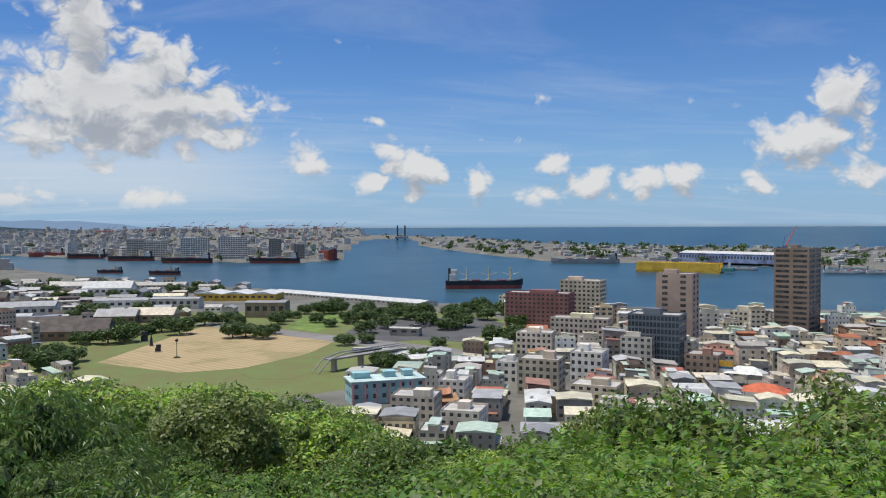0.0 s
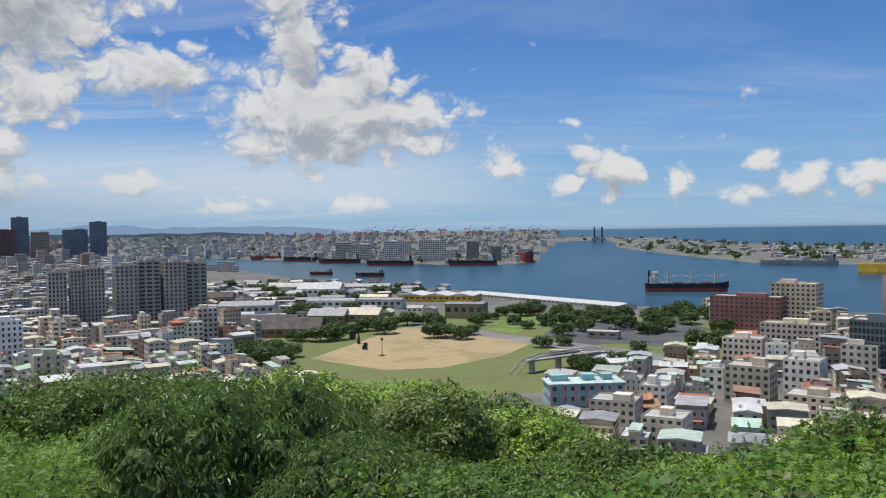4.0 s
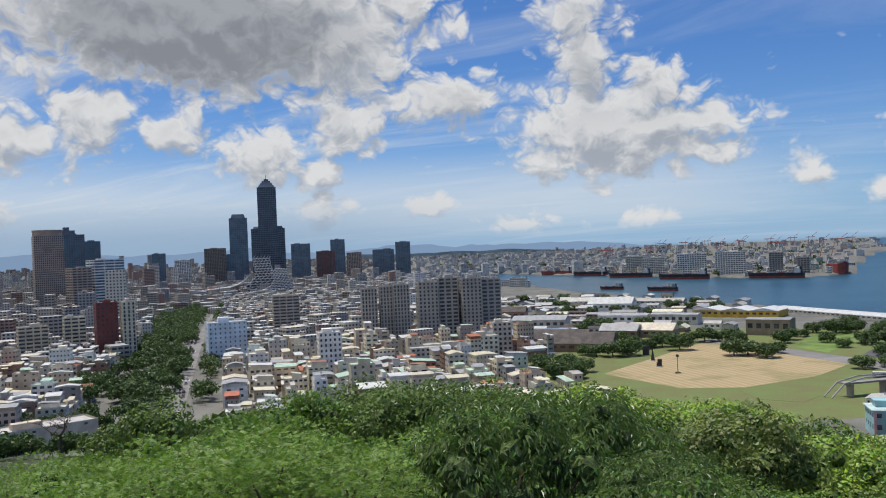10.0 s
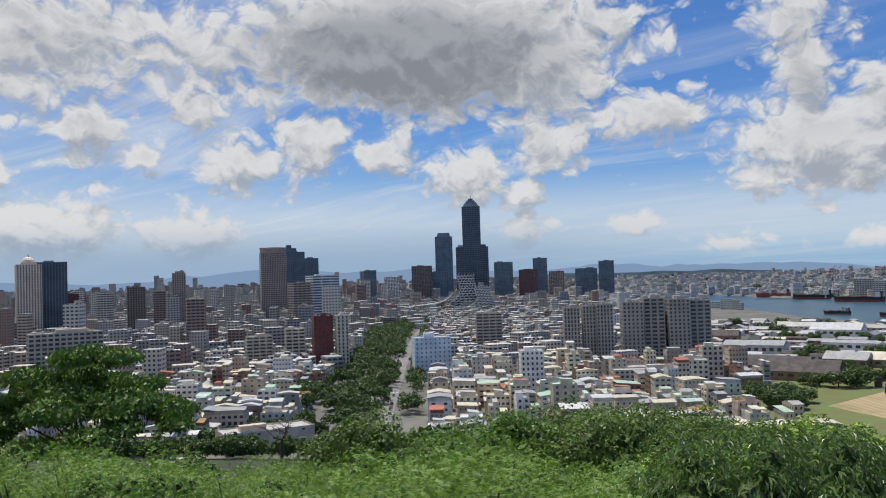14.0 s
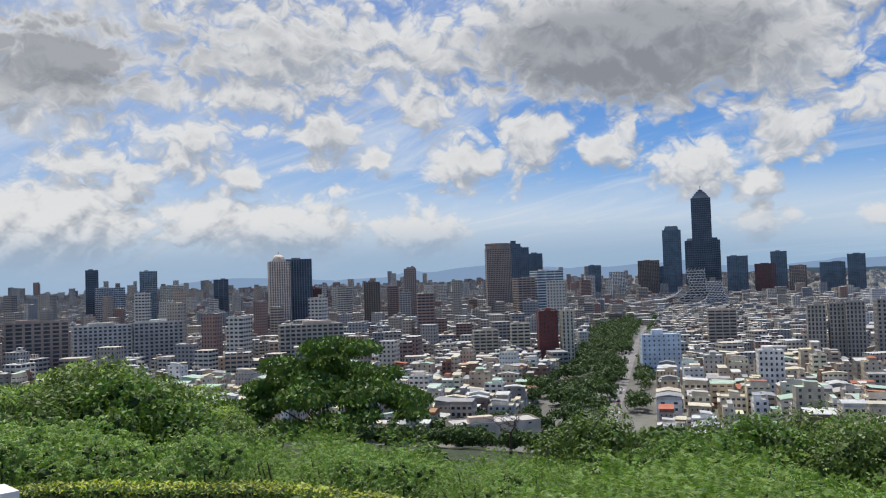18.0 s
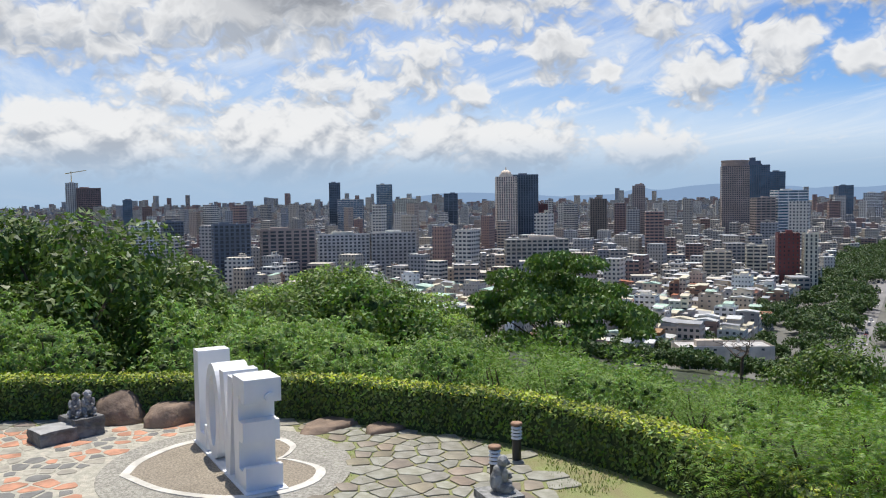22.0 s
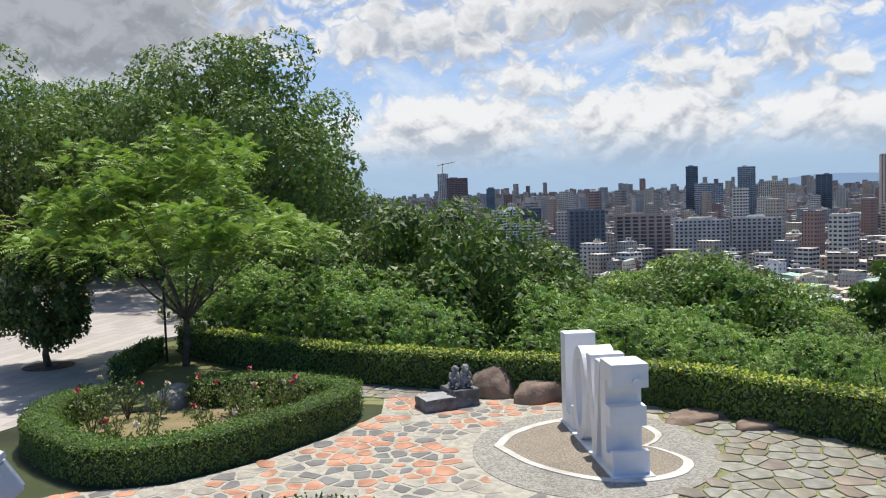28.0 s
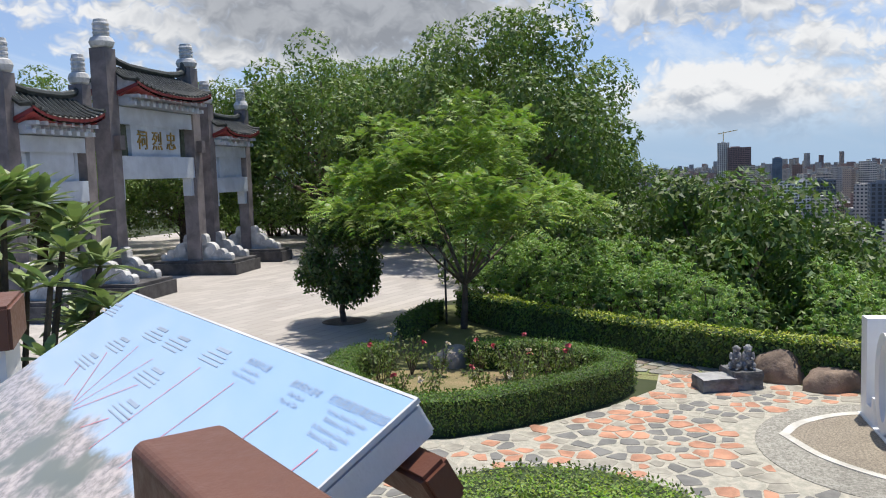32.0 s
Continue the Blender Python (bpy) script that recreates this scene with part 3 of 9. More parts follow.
def building(place, w, d, h, wall, label, storey=3.2, bay=3.4, pier=0.45, band=0.42, glass=None, roof=None, name="building", category="building", group="town buildings", roofwork=1, rng=None, root=None):
    root = root or thing(name, place, label, category, group)
    part("wall", frame_walls(w, d, h, storey, bay, pier, band), wall, root)
    core = Mesh()
    core.box(0, 0, 0, w - 0.5, d - 0.5, h - 0.1, closed=False)
    part("window_glazing", core, glass or GLASS, root)
    top = Mesh()
    top.box(0, 0, h - 0.3, w - 0.62, d - 0.62, 0.32)
    part("roof", top, roof or ROOFS[5], root)
    if roofwork and rng:
        house = Mesh()
        a = rng.uniform(0.25, 0.45)
        house.box(rng.uniform(-0.2, 0.2) * w, rng.uniform(-0.2, 0.2) * d, h, w * a, d * a, rng.uniform(2.2, 3.4))
        part("stair_house", house, wall, root)
        for _ in range(roofwork):
            tank = Mesh()
            x, y = rng.uniform(-0.36, 0.36) * w, rng.uniform(-0.36, 0.36) * d
            tank.tube((x, y, h + 0.02), (x, y, h + 1.7), 0.7, 0.7, 8)
            part("water_tank", tank, STEEL, root)
    return root


STEEL = material("stainless_steel", (0.55, 0.56, 0.57), rough=0.3, metal=0.9, bump=0.0)


def sheet_roof(m, x, y, w, d, z, rise_z, slot=0, mono=False):
    """A thin pitched or leaning sheet-metal roof with its fascia."""
    a, b, t = w / 2, d / 2, 0.12
    ridge = b if mono else 0.0
    for low in (0, -t):
        q = [(x - a, y - b, z + low), (x + a, y - b, z + low), (x + a, y + ridge, z + rise_z + low), (x - a, y + ridge, z + rise_z + low)]
        m.face(q if low == 0 else q[::-1], slot)
        if not mono:
            q = [(x + a, y + b, z + low), (x - a, y + b, z + low), (x - a, y, z + rise_z + low), (x + a, y, z + rise_z + low)]
            m.face(q if low == 0 else q[::-1], slot)
    m.face(((x - a, y - b, z - t), (x + a, y - b, z - t), (x + a, y - b, z), (x - a, y - b, z)), slot)
    for s in (-1, 1):
        q = [(x + s * a, y - b, z - t), (x + s * a, y + (b if mono else b), z + (rise_z if mono else 0) - t), (x + s * a, y + ridge, z + rise_z)]
        m.face(q if s > 0 else q[::-1], slot)


def house_shape(w, d, h, rng, pitch=0.6):
    """The pieces of one town house: name, slot (wall, glass, roof, second wall, second roof) and mesh."""
    out = []

    def put(name, mesh, dx, dy, slot):
        mesh.v = [(x + dx, y + dy, z) for x, y, z in mesh.v]
        out.append((name, slot, mesh))

    def block(w, d, h, dx, dy, wall, roof, pitched):
        put("wall", frame_walls(w, d, h, 3.1, rng.choice((2.2, 2.8, 3.6, 5.0)), rng.choice((0.4, 0.58, 0.7)), rng.choice((0.48, 0.58, 0.66)), out=0.22), dx, dy, wall)
        core = Mesh()
        core.box(0, 0, 0, w - 0.38, d - 0.38, h - 0.1, closed=False)
        put("window_glazing", core, dx, dy, 1)
        top = Mesh()
        top.box(0, 0, h - 0.3, w - 0.4, d - 0.4, 0.35)
        put("flat_roof", top, dx, dy, roof)
        if pitched:
            lift = rng.choice((0.75, 0.75, 2.3))
            if lift > 1:
                loft = Mesh()
                loft.box(0, 0, h, w * 0.9, d * 0.9, lift, closed=False)
                put("loft_wall", loft, dx, dy, wall if rng.random() < 0.5 else roof)
            sheets = Mesh()
            sheet_roof(sheets, 0, 0, w + 0.7, d + 0.7, h + lift, rng.uniform(0.5, 1.3), mono=rng.random() < 0.35)
            put("sheet_roof", sheets, dx, dy, roof)
            return
        hut = Mesh()
        k, q, hz = rng.uniform(0.3, 0.55), rng.uniform(0.35, 0.8), rng.uniform(2.1, 2.7)
        hx, hy = rng.uniform(-0.2, 0.2) * w, rng.uniform(-0.1, 0.1) * d
        hut.box(hx, hy, h, w * k, d * q, hz)
        put("stair_hut", hut, dx, dy, wall)
        cap = Mesh()
        sheet_roof(cap, hx, hy, w * k + 0.5, d * q + 0.5, h + hz + 0.05, rng.uniform(0.2, 0.7), mono=True)
        put("hut_roof", cap, dx, dy, 4 if rng.random() < 0.5 else roof)
        if rng.random() < 0.5:
            awning = Mesh()
            sheet_roof(awning, -hx * 1.6, -d * 0.28, w * 0.5, d * 0.4, h + 2.2, 0.3, mono=True)
            put("awning", awning, dx, dy, 4)

    if rng.random() < 0.45 and h > 6.5:
        k = rng.uniform(0.4, 0.6)
        h2 = max(3.1, h + rng.choice((-6.2, -3.1, -3.1, 3.1)))
        block(w * k - 0.1, d, h, -w * (1 - k) / 2, 0, 0, 2, rng.random() < 0.55)
        block(w * (1 - k) - 0.1, d * rng.uniform(0.8, 1.0), h2, w * k / 2, 0, 3, 4, rng.random() < 0.6)
    else:
        block(w, d, h, 0, 0, 0, 2, rng.random() < pitch and h < 13)
    if rng.random() < 0.4:
        canopy = Mesh()
        sheet_roof(canopy, 0, -d / 2 - 0.9, w * 0.8, 2.0, 3.0, 0.4, mono=True)
        put("canopy", canopy, 0, 0, 4)
    return out


def house(x, y, w, d, h, rot, rng, mats, pitch=0.6):
    """A small town house: storeys of windows, wings, sheds and sheet-metal roofs."""
    root = thing("house", Matrix.Translation((x, y, TOWN)) @ Matrix.Rotation(rot, 4, "Z"), HOUSE_WORDS[ROOFS.index(mats[2])], "house", "town houses")
    for name, slot, m in house_shape(w, d, h, rng, pitch):
        part(name, m, mats[slot], root)
    if rng.random() < 0.4:
        tank = Mesh()
        tx, ty = rng.uniform(-0.3, 0.3) * w, rng.uniform(-0.3, 0.3) * d
        tank.lathe(tx, ty, ((0.35, h - 0.1), (0.35, h + 0.6), (0.6, h + 0.6), (0.62, h + 2.0), (0.4, h + 2.3), (0.02, h + 2.35)), 8)
        part("water_tank", tank, STEEL, root)
    return root


HOUSE_WORDS = ["rendered town house with a cream sheet-metal roof", "narrow rendered town house with a white metal roof", "town house with stained walls and a pale green roof", "concrete town house under a grey metal roof", "old town house with a rust-red metal roof", "flat-roofed concrete town house with a stair hut"]
HEROES = []  # middles and half sizes that the smaller houses keep clear of


def hero(x, y, w, d, h, rot, wall, label, **more):
    HEROES.append((x, y, max(w, d) * 0.62))
    rng = random.Random(int(x * 7 + y))
    return building(Matrix.Translation((x, y, ground_z(x, y))) @ Matrix.Rotation(rot, 4, "Z"), w, d, h, wall, label, rng=rng, **more)


def facing(x, y, turn=0.0):
    """The turn that shows a building's front to the hilltop."""
    return math.atan2(-x, y) + radians(turn)


PALE_BLUE = material("pale_blue_paint", (0.66, 0.76, 0.86), dirt=0.12, scale=0.1, grain=2)
RED_TILE = material("dark_red_tile", (0.17, 0.05, 0.045), dirt=0.2, scale=0.1, grain=2)
RED_BRICK = material("red_brick_cladding", (0.27, 0.12, 0.12), dirt=0.25, scale=0.1, grain=2)
TURQUOISE = material("turquoise_paint", (0.30, 0.50, 0.53), dirt=0.15, scale=0.1, grain=2)
TAN = material("tan_granite", (0.40, 0.31, 0.26), dirt=0.1, scale=0.05, grain=1)
# dark slate with aerial haze mixed into its blue-grey
SLATE = material("hazed_slate_cladding", (0.130, 0.160, 0.200), dirt=0.0, scale=0.03, grain=1)
BROWN = material("brown_stone_cladding", (0.23, 0.175, 0.14), dirt=0.2, scale=0.05, grain=1)
CONDO = material("condo_grey_tile", (0.40, 0.37, 0.335), dirt=0.25, scale=0.06, grain=1)

CONDO_A, CONDO_B = (-313, 591), (-263, 625)  # two rows of apartment towers
# tall blocks round the avenue
for k, (dx, dy) in enumerate(((-13, 0), (0, 4), (13, 0))):
    hero(CONDO_A[0] + dx * 0.87, CONDO_A[1] + dx * 0.45 + dy, 12.4, 20, 46 + k, facing(-300, 564, 4), CONDO, "tall grey-tiled apartment tower with vertical ribs", storey=3.0, bay=2.4, pier=0.5, band=0.3, roofwork=2)
hero(-290, 243, 40, 16, 9.5, facing(-287, 241, 16), WALLS[2], "long low beige-rendered hall with few windows", storey=4, bay=9, pier=0.86, band=0.76, roofwork=3)
for k, (dx, dy, dh) in enumerate(((-26, 0, 49), (-9, 5, 51.5), (9, -2, 50.5), (26, 4, 49))):
    ca, sa = math.cos(facing(-247, 589, 10)), math.sin(facing(-247, 589, 10))
    hero(CONDO_B[0] + ca * dx - sa * dy, CONDO_B[1] + sa * dx + ca * dy, 16.0, 20, dh, facing(-247, 589, 10), CONDO, "grey-tiled apartment tower with stacked balconies in a tight row", storey=3.0, bay=(3.4, 5.0)[k % 2], pier=(0.55, 0.3)[k % 2], band=0.42, roofwork=3)
hero(-388, 486, 27, 18, 29, facing(-388, 486, 8), PALE_BLUE, "pale blue block with small square windows", storey=3.2, bay=3.6, pier=0.72, band=0.62)
hero(-513, 496, 16, 20, 44, facing(-513, 496, 6), RED_TILE, "dark red tiled tower with arched windows", storey=3.2, bay=3.2, pier=0.7, band=0.5)
hero(-497, 503, 10, 20, 44, facing(-497, 503, 6), WALLS[2], "narrow beige tower against the red one", storey=3.2, bay=3.2, pier=0.6, band=0.3)
hero(-277, 446, 14, 16, 26, facing(-277, 446, 6), WALLS[3], "white office block with a stepped roof", storey=3.2, bay=2.6, pier=0.6, band=0.5)
hero(-570, 475, 22, 16, 27, facing(-570, 475, 5), WALLS[2], "beige apartment block with banded balconies", storey=3.1, bay=5, pier=0.2, band=0.5)
hero(-566, 513, 17, 16, 31, facing(-566, 513, 5), WALLS[0], "cream apartment block with banded balconies", storey=3.1, bay=5, pier=0.2, band=0.5)
hero(-484, 702, 26, 16, 35, facing(-484, 702, 5), WALLS[2], "beige office block with bands", storey=3.2, bay=6, pier=0.15, band=0.5)
hero(-830, 806, 38, 30, 80, facing(-830, 796, 20), WALLS[3], "white tower with ribbon windows", storey=3.6, bay=12, pier=0.06, band=0.45, glass=GLASS_BLUE)
hero(-832, 765, 24, 24, 71, facing(-832, 765, 20), TAN, "tan banded apartment tower", storey=3.3, bay=6, pier=0.2, band=0.45)
tan_tower = hero(-1136, 985, 44, 40, 124, facing(-1136, 979, 5), TAN, "tan granite hotel tower with a round crown", storey=3.5, bay=3.0, pier=0.4, band=0.35)
crown = Mesh()
crown.lathe(0, 0, ((22, 124), (22.5, 129), (21.5, 129.2), (21.5, 131), (23, 131.2), (23, 134), (18, 134.2)), 28)
part("round_crown", crown, TAN, tan_tower)
slate_tower = hero(-1183, 1077, 38, 36, 128, facing(-1183, 1077, 5), SLATE, "dark slate tower with a stepped top", storey=3.6, bay=4, pier=0.3, band=0.3, glass=GLASS_BLUE)
crown = Mesh()
crown.box(-6, 0, 128, 20, 30, 8)
crown.box(-9, 0, 136, 9, 20, 6)
part("stepped_top", crown, SLATE, slate_tower)
hero(-1203, 1140, 27, 30, 117, facing(-1197, 1136, 5), SLATE, "dark slate tower beside its twin", storey=3.6, bay=4, pier=0.3, band=0.3, glass=GLASS_BLUE)
dome_tower = hero(-1106, 539, 30, 36, 106, facing(-1106, 539, 4), WALLS[2], "pale stone tower with a domed crown", storey=3.5, bay=3.4, pier=0.55, band=0.3)
crown = Mesh()
crown.box(0, 0, 106, 20, 22, 4, taper=0.9)
crown.lathe(0, 0, ((8, 110), (7.4, 113), (5, 115.5), (1.2, 117), (0.4, 121)), 16)
part("domed_crown", crown, WALLS[2], dome_tower)
hero(-1110, 572, 37, 36, 109, facing(-1110, 572, 4), SLATE, "dark tower with pale vertical fins", storey=3.5, bay=3.8, pier=0.35, band=0.15, glass=GLASS_DARK)
hero(-1716, 547, 34, 28, 108, facing(-1716, 547), WALLS[1], "slim grey glass office tower", storey=3.8, bay=3, pier=0.15, band=0.2, glass=GLASS_BLUE)
hero(-1745, 445, 24, 26, 113, facing(-1745, 445), SLATE, "slim dark glass office tower", storey=3.6, bay=4, pier=0.2, band=0.3, glass=GLASS_DARK)
hero(-1667, 681, 30, 26, 87, facing(-1667, 681), SLATE, "dark tower with white edge piers", storey=3.6, bay=10, pier=0.12, band=0.2, glass=GLASS_DARK)
hero(-1476, 1031, 18, 22, 101, facing(-1476, 1031), TAN, "slim tan residential tower", storey=3.4, bay=3, pier=0.5, band=0.4)
hero(-1674, 460, 54, 30, 77, facing(-1674, 460), WALLS[1], "broad blue-glass office block", storey=3.8, bay=3, pier=0.15, band=0.25, glass=GLASS_BLUE)
hero(-1702, 590, 46, 26, 77, facing(-1702, 590), WALLS[2], "beige tiled apartment tower", storey=3.4, bay=4, pier=0.5, band=0.4)
hero(-1700, -67, 22, 26, 114, facing(-1700, -67), WALLS[1], "grey concrete tower under a roof crane", storey=3.6, bay=4, pier=0.6, band=0.3)
roof_crane = thing("tower_crane", Matrix.Translation((-1700, -67, ground_z(-1700, -67) + 114)), "yellow tower crane on an unfinished tower", "crane")
for cname, ca, cb in (("mast", (0, 0, -0.5), (0, 0, 22)), ("jib", (0, -10, 18), (0, 26, 24))):
    cm = Mesh()
    cm.tube(ca, cb, 1.0, 0.8, 4)
    part(cname, cm, material("crane_yellow", (0.5, 0.33, 0.05), rough=0.6), roof_crane)
hero(-1690, -38, 42, 36, 104, facing(-1701, -41), WALLS[4], "brown tower shell still being built", storey=3.6, bay=3, pier=0.25, band=0.35)
hero(-1701, 29, 17, 20, 81, facing(-1701, 29), SLATE, "slim dark office tower", storey=3.6, bay=3, pier=0.2, band=0.3, glass=GLASS_BLUE)
hero(-1700, 64, 18, 20, 68, facing(-1700, 64), WALLS[4], "brown tiled apartment tower", storey=3.4, bay=3.4, pier=0.5, band=0.4)
hero(-1000, 35, 35, 24, 52, facing(-1000, 35, 6), WALLS[3], "white apartment block with deep balconies", storey=3.2, bay=4, pier=0.3, band=0.4)
hero(-900, 57, 20, 20, 55, facing(-900, 57, 6), SLATE, "dark tiled apartment block", storey=3.2, bay=3, pier=0.3, band=0.35)
hero(-696, 89, 29, 22, 56, facing(-696, 89, 6), SLATE, "dark grey apartment tower with pale pilasters", storey=3.2, bay=4.2, pier=0.4, band=0.3)
hero(-710, 138, 45, 20, 50, facing(-710, 138, 6), TAN, "cream apartment block with framed balconies", storey=3.2, bay=6.5, pier=0.3, band=0.35)
hero(-775, 204, 48, 20, 42, facing(-775, 204, 6), WALLS[1], "long grey apartment slab with window bays", storey=3.2, bay=4, pier=0.45, band=0.45)
hero(-761, 249, 42, 20, 43, facing(-761, 249, 6), WALLS[1], "grey apartment slab with window bays", storey=3.2, bay=4, pier=0.45, band=0.45)
hero(-619, 328, 52, 22, 40, facing(-619, 328, 6), WALLS[2], "long beige school block", storey=3.4, bay=4.5, pier=0.3, band=0.45)
hero(-1100, 693, 25, 25, 72, facing(-1100, 693), WALLS[4], "brown twin-topped apartment tower", storey=3.3, bay=3.4, pier=0.5, band=0.4)
hero(-1067, 743, 19, 22, 91, facing(-1067, 743), TAN, "slim tan apartment tower", storey=3.3, bay=3, pier=0.5, band=0.4)
hero(-1144, 619, 18, 22, 65, facing(-1144, 619), RED_TILE, "dark red apartment tower with a stepped top", storey=3.3, bay=3.6, pier=0.5, band=0.4)


def spire_tower():
    """The city's tallest tower: a forked base, a shaft and a stepped cap with a mast."""
    x, y = -1770, 2483
    HEROES.append((x, y, 90))
    root = thing("skyscraper", Matrix.Translation((x, y, ground_z(x, y))) @ Matrix.Rotation(facing(x, y), 4, "Z"), "very tall dark glass skyscraper with a stepped cap and mast", "skyscraper")
    for name, dx, w, d, z0, h in (("wing", -41, 36, 50, 0, 168), ("wing", 41, 36, 50, 0, 168), ("shaft", 0, 66, 56, 60, 255), ("podium", 0, 118, 60, 0, 120)):
        m = frame_walls(w, d, h, 7.5, 6.0, 0.22, 0.3, out=1.0)
        part(name, m, SLATE, root, at=Matrix.Translation((dx, 0, z0)))
        g = Mesh()
        g.box(dx, 0, z0, w - 1.6, d - 1.6, h)
        part("glazing", g, GLASS_DARK, root)
    cap = Mesh()
    for w, z, h in ((58, 315, 9), (46, 324, 8), (32, 332, 7), (18, 339, 7)):
        cap.box(0, 0, z, w, w * 0.85, h, taper=0.86)
    for dx in (-41, 41):
        cap.box(dx, 0, 168, 24, 30, 9, taper=0.7)
    cap.tube((0, 0, 346), (0, 0, 362), 1.6, 0.5, 6)
    part("cap", cap, SLATE, root)


def crowned_tower():
    x, y = -1762, 2303
    root = hero(x, y, 60, 52, 205, facing(x, y), SLATE, "tall blue-glass tower with a notched crown", storey=7, bay=6, pier=0.25, band=0.3, glass=GLASS_BLUE)
    top = Mesh()
    top.box(0, 0, 205, 48, 40, 14, taper=0.8)
    part("crown", top, SLATE, root)


def wave_tower(x, y, w, h, lean):
    """A white tower of hexagon cells whose side sweeps out in a curve."""
    root = thing("wave_tower", Matrix.Translation((x, y, ground_z(x, y))) @ Matrix.Rotation(facing(x, y), 4, "Z"), "white curved concert tower with a honeycomb face", "tower", "waterfront towers")
    m = Mesh()
    steps = 14
    prof = []
    for k in range(steps + 1):
        t = k / steps
        prof.append((-w / 2 + w * 0.22 * math.sin(t * 5.2) - (1 - t) ** 3 * lean, w / 2 + w * 0.12 * math.sin(t * 4.0 + 1) + (1 - t) ** 2 * lean * 0.15, t * h))
    for (a0, b0, z0), (a1, b1, z1) in zip(prof, prof[1:]):
        m.face(((a0, -9, z0), (b0, -9, z0), (b1, -9, z1), (a1, -9, z1)), 1)
        m.face(((b0, 9, z0), (a0, 9, z0), (a1, 9, z1), (b1, 9, z1)), 1)
        m.face(((a0, 9, z0), (a0, -9, z0), (a1, -9, z1), (a1, 9, z1)), 0)
        m.face(((b0, -9, z0), (b0, 9, z0), (b1, 9, z1), (b1, -9, z1)), 0)
    m.face(((prof[-1][0], -9, h), (prof[-1][1], -9, h), (prof[-1][1], 9, h), (prof[-1][0], 9, h)))
    part("shell", m, [WHITE, GLASS], root)
    cells = Mesh()
    for k in range(steps):
        a, b, z = prof[k]
        n = 5
        for i in range(n + 1):
            x0 = a + (b - a) * i / n
            a1, b1, z1 = prof[k + 1]
            x1 = a1 + (b1 - a1) * (i + (0.5 if k % 2 else -0.5)) / n
            x1 = min(max(x1, a1), b1)
            cells.tube((x0, -9.4, z), (x1, -9.4, z1), 0.7, 0.7, 4)
        cells.box((a + b) / 2, -9.3, z - 0.5, b - a, 1.0, 1.0)
    part("honeycomb", cells, WHITE, root)
    if lean > 50:
        roof = Mesh()
        edge = [(-w * 0.5 - 130 + 112 * k / 18, 7 + 5 * math.sin(k / 18 * 3.1) + 30 * (k / 18) ** 5) for k in range(19)]
        for (x0, z0), (x1, z1) in zip(edge, edge[1:]):
            for low in (0, -2.5):
                q = [(x0, -12, z0 + low), (x1, -12, z1 + low), (x1, 12, z1 + low), (x0, 12, z0 + low)]
                roof.face(q if low == 0 else q[::-1])
            roof.face(((x0, -12, z0 - 2.5), (x1, -12, z1 - 2.5), (x1, -12, z1), (x0, -12, z0)))
        part("sweeping_roof", roof, WHITE, root, "long low white wave-like roof")


spire_tower()
crowned_tower()
wave_tower(-1112, 1540, 34, 79, 55)
wave_tower(-1056, 1523, 30, 50, 40)
for hx, hy, hw, hh, mat, words in ((-1430, 2171, 58, 112, SLATE, "dark glass tower with a white frame"), (-1365, 2212, 60, 87, RED_TILE, "dark red tiled apartment tower"), (-1334, 2231, 44, 121, SLATE, "dark slab tower with a curved roof"),
                                   (-1291, 2256, 46, 79, TAN, "tan tiled apartment tower"), (-1212, 2300, 66, 85, SLATE, "pair of dark striped towers"), (-1157, 2327, 46, 106, SLATE, "dark tower that widens upwards"), (-1635, 2021, 64, 108, BROWN, "brown stone-clad tower block"),
                                   (-1600, 2063, 56, 88, SLATE, "broad blue-glass office block"), (-1707, 1961, 48, 77, WALLS[3], "white tiled hospital block"), (-1757, 1916, 38, 99, SLATE, "dark grey office tower")):
    hero(hx, hy, hw, 34, hh, facing(hx, hy), mat, words, storey=4.2, bay=5, pier=0.3, band=0.3, glass=GLASS_BLUE if mat is SLATE else None)

# the quarter between hill and harbour
hero(302, 472, 21, 22, 57, facing(302, 465, -18), BROWN, "tall brown tower with stacked balcony bands", storey=3.2, bay=9, pier=0.22, band=0.5, roofwork=3)
hero(206, 436, 20, 16, 45, facing(206, 436, -14), TAN, "beige tower with a blank white-tiled stair wall", storey=3.3, bay=9, pier=0.7, band=0.5)
hero(178, 400, 26, 16, 27, facing(178, 389, -14), SLATE, "dark glass office block with close mullions", storey=3.4, bay=1.8, pier=0.25, band=0.3, glass=GLASS_DARK)
hero(166, 573, 46, 18, 24, facing(168, 563, -16), RED_BRICK, "long maroon tiled office building", storey=3.2, bay=3.2, pier=0.5, band=0.5)
hero(204, 590, 30, 18, 31, facing(202, 572, -16), WALLS[2], "maroon block with cream stair towers", storey=3.2, bay=3.2, pier=0.5, band=0.5)
hero(33, 346, 31, 14, 8.6, facing(32, 337, 14), TURQUOISE, "turquoise school building with pink pilasters", name="school", roofwork=0, storey=3.5, bay=4.0, pier=0.55, band=0.56)


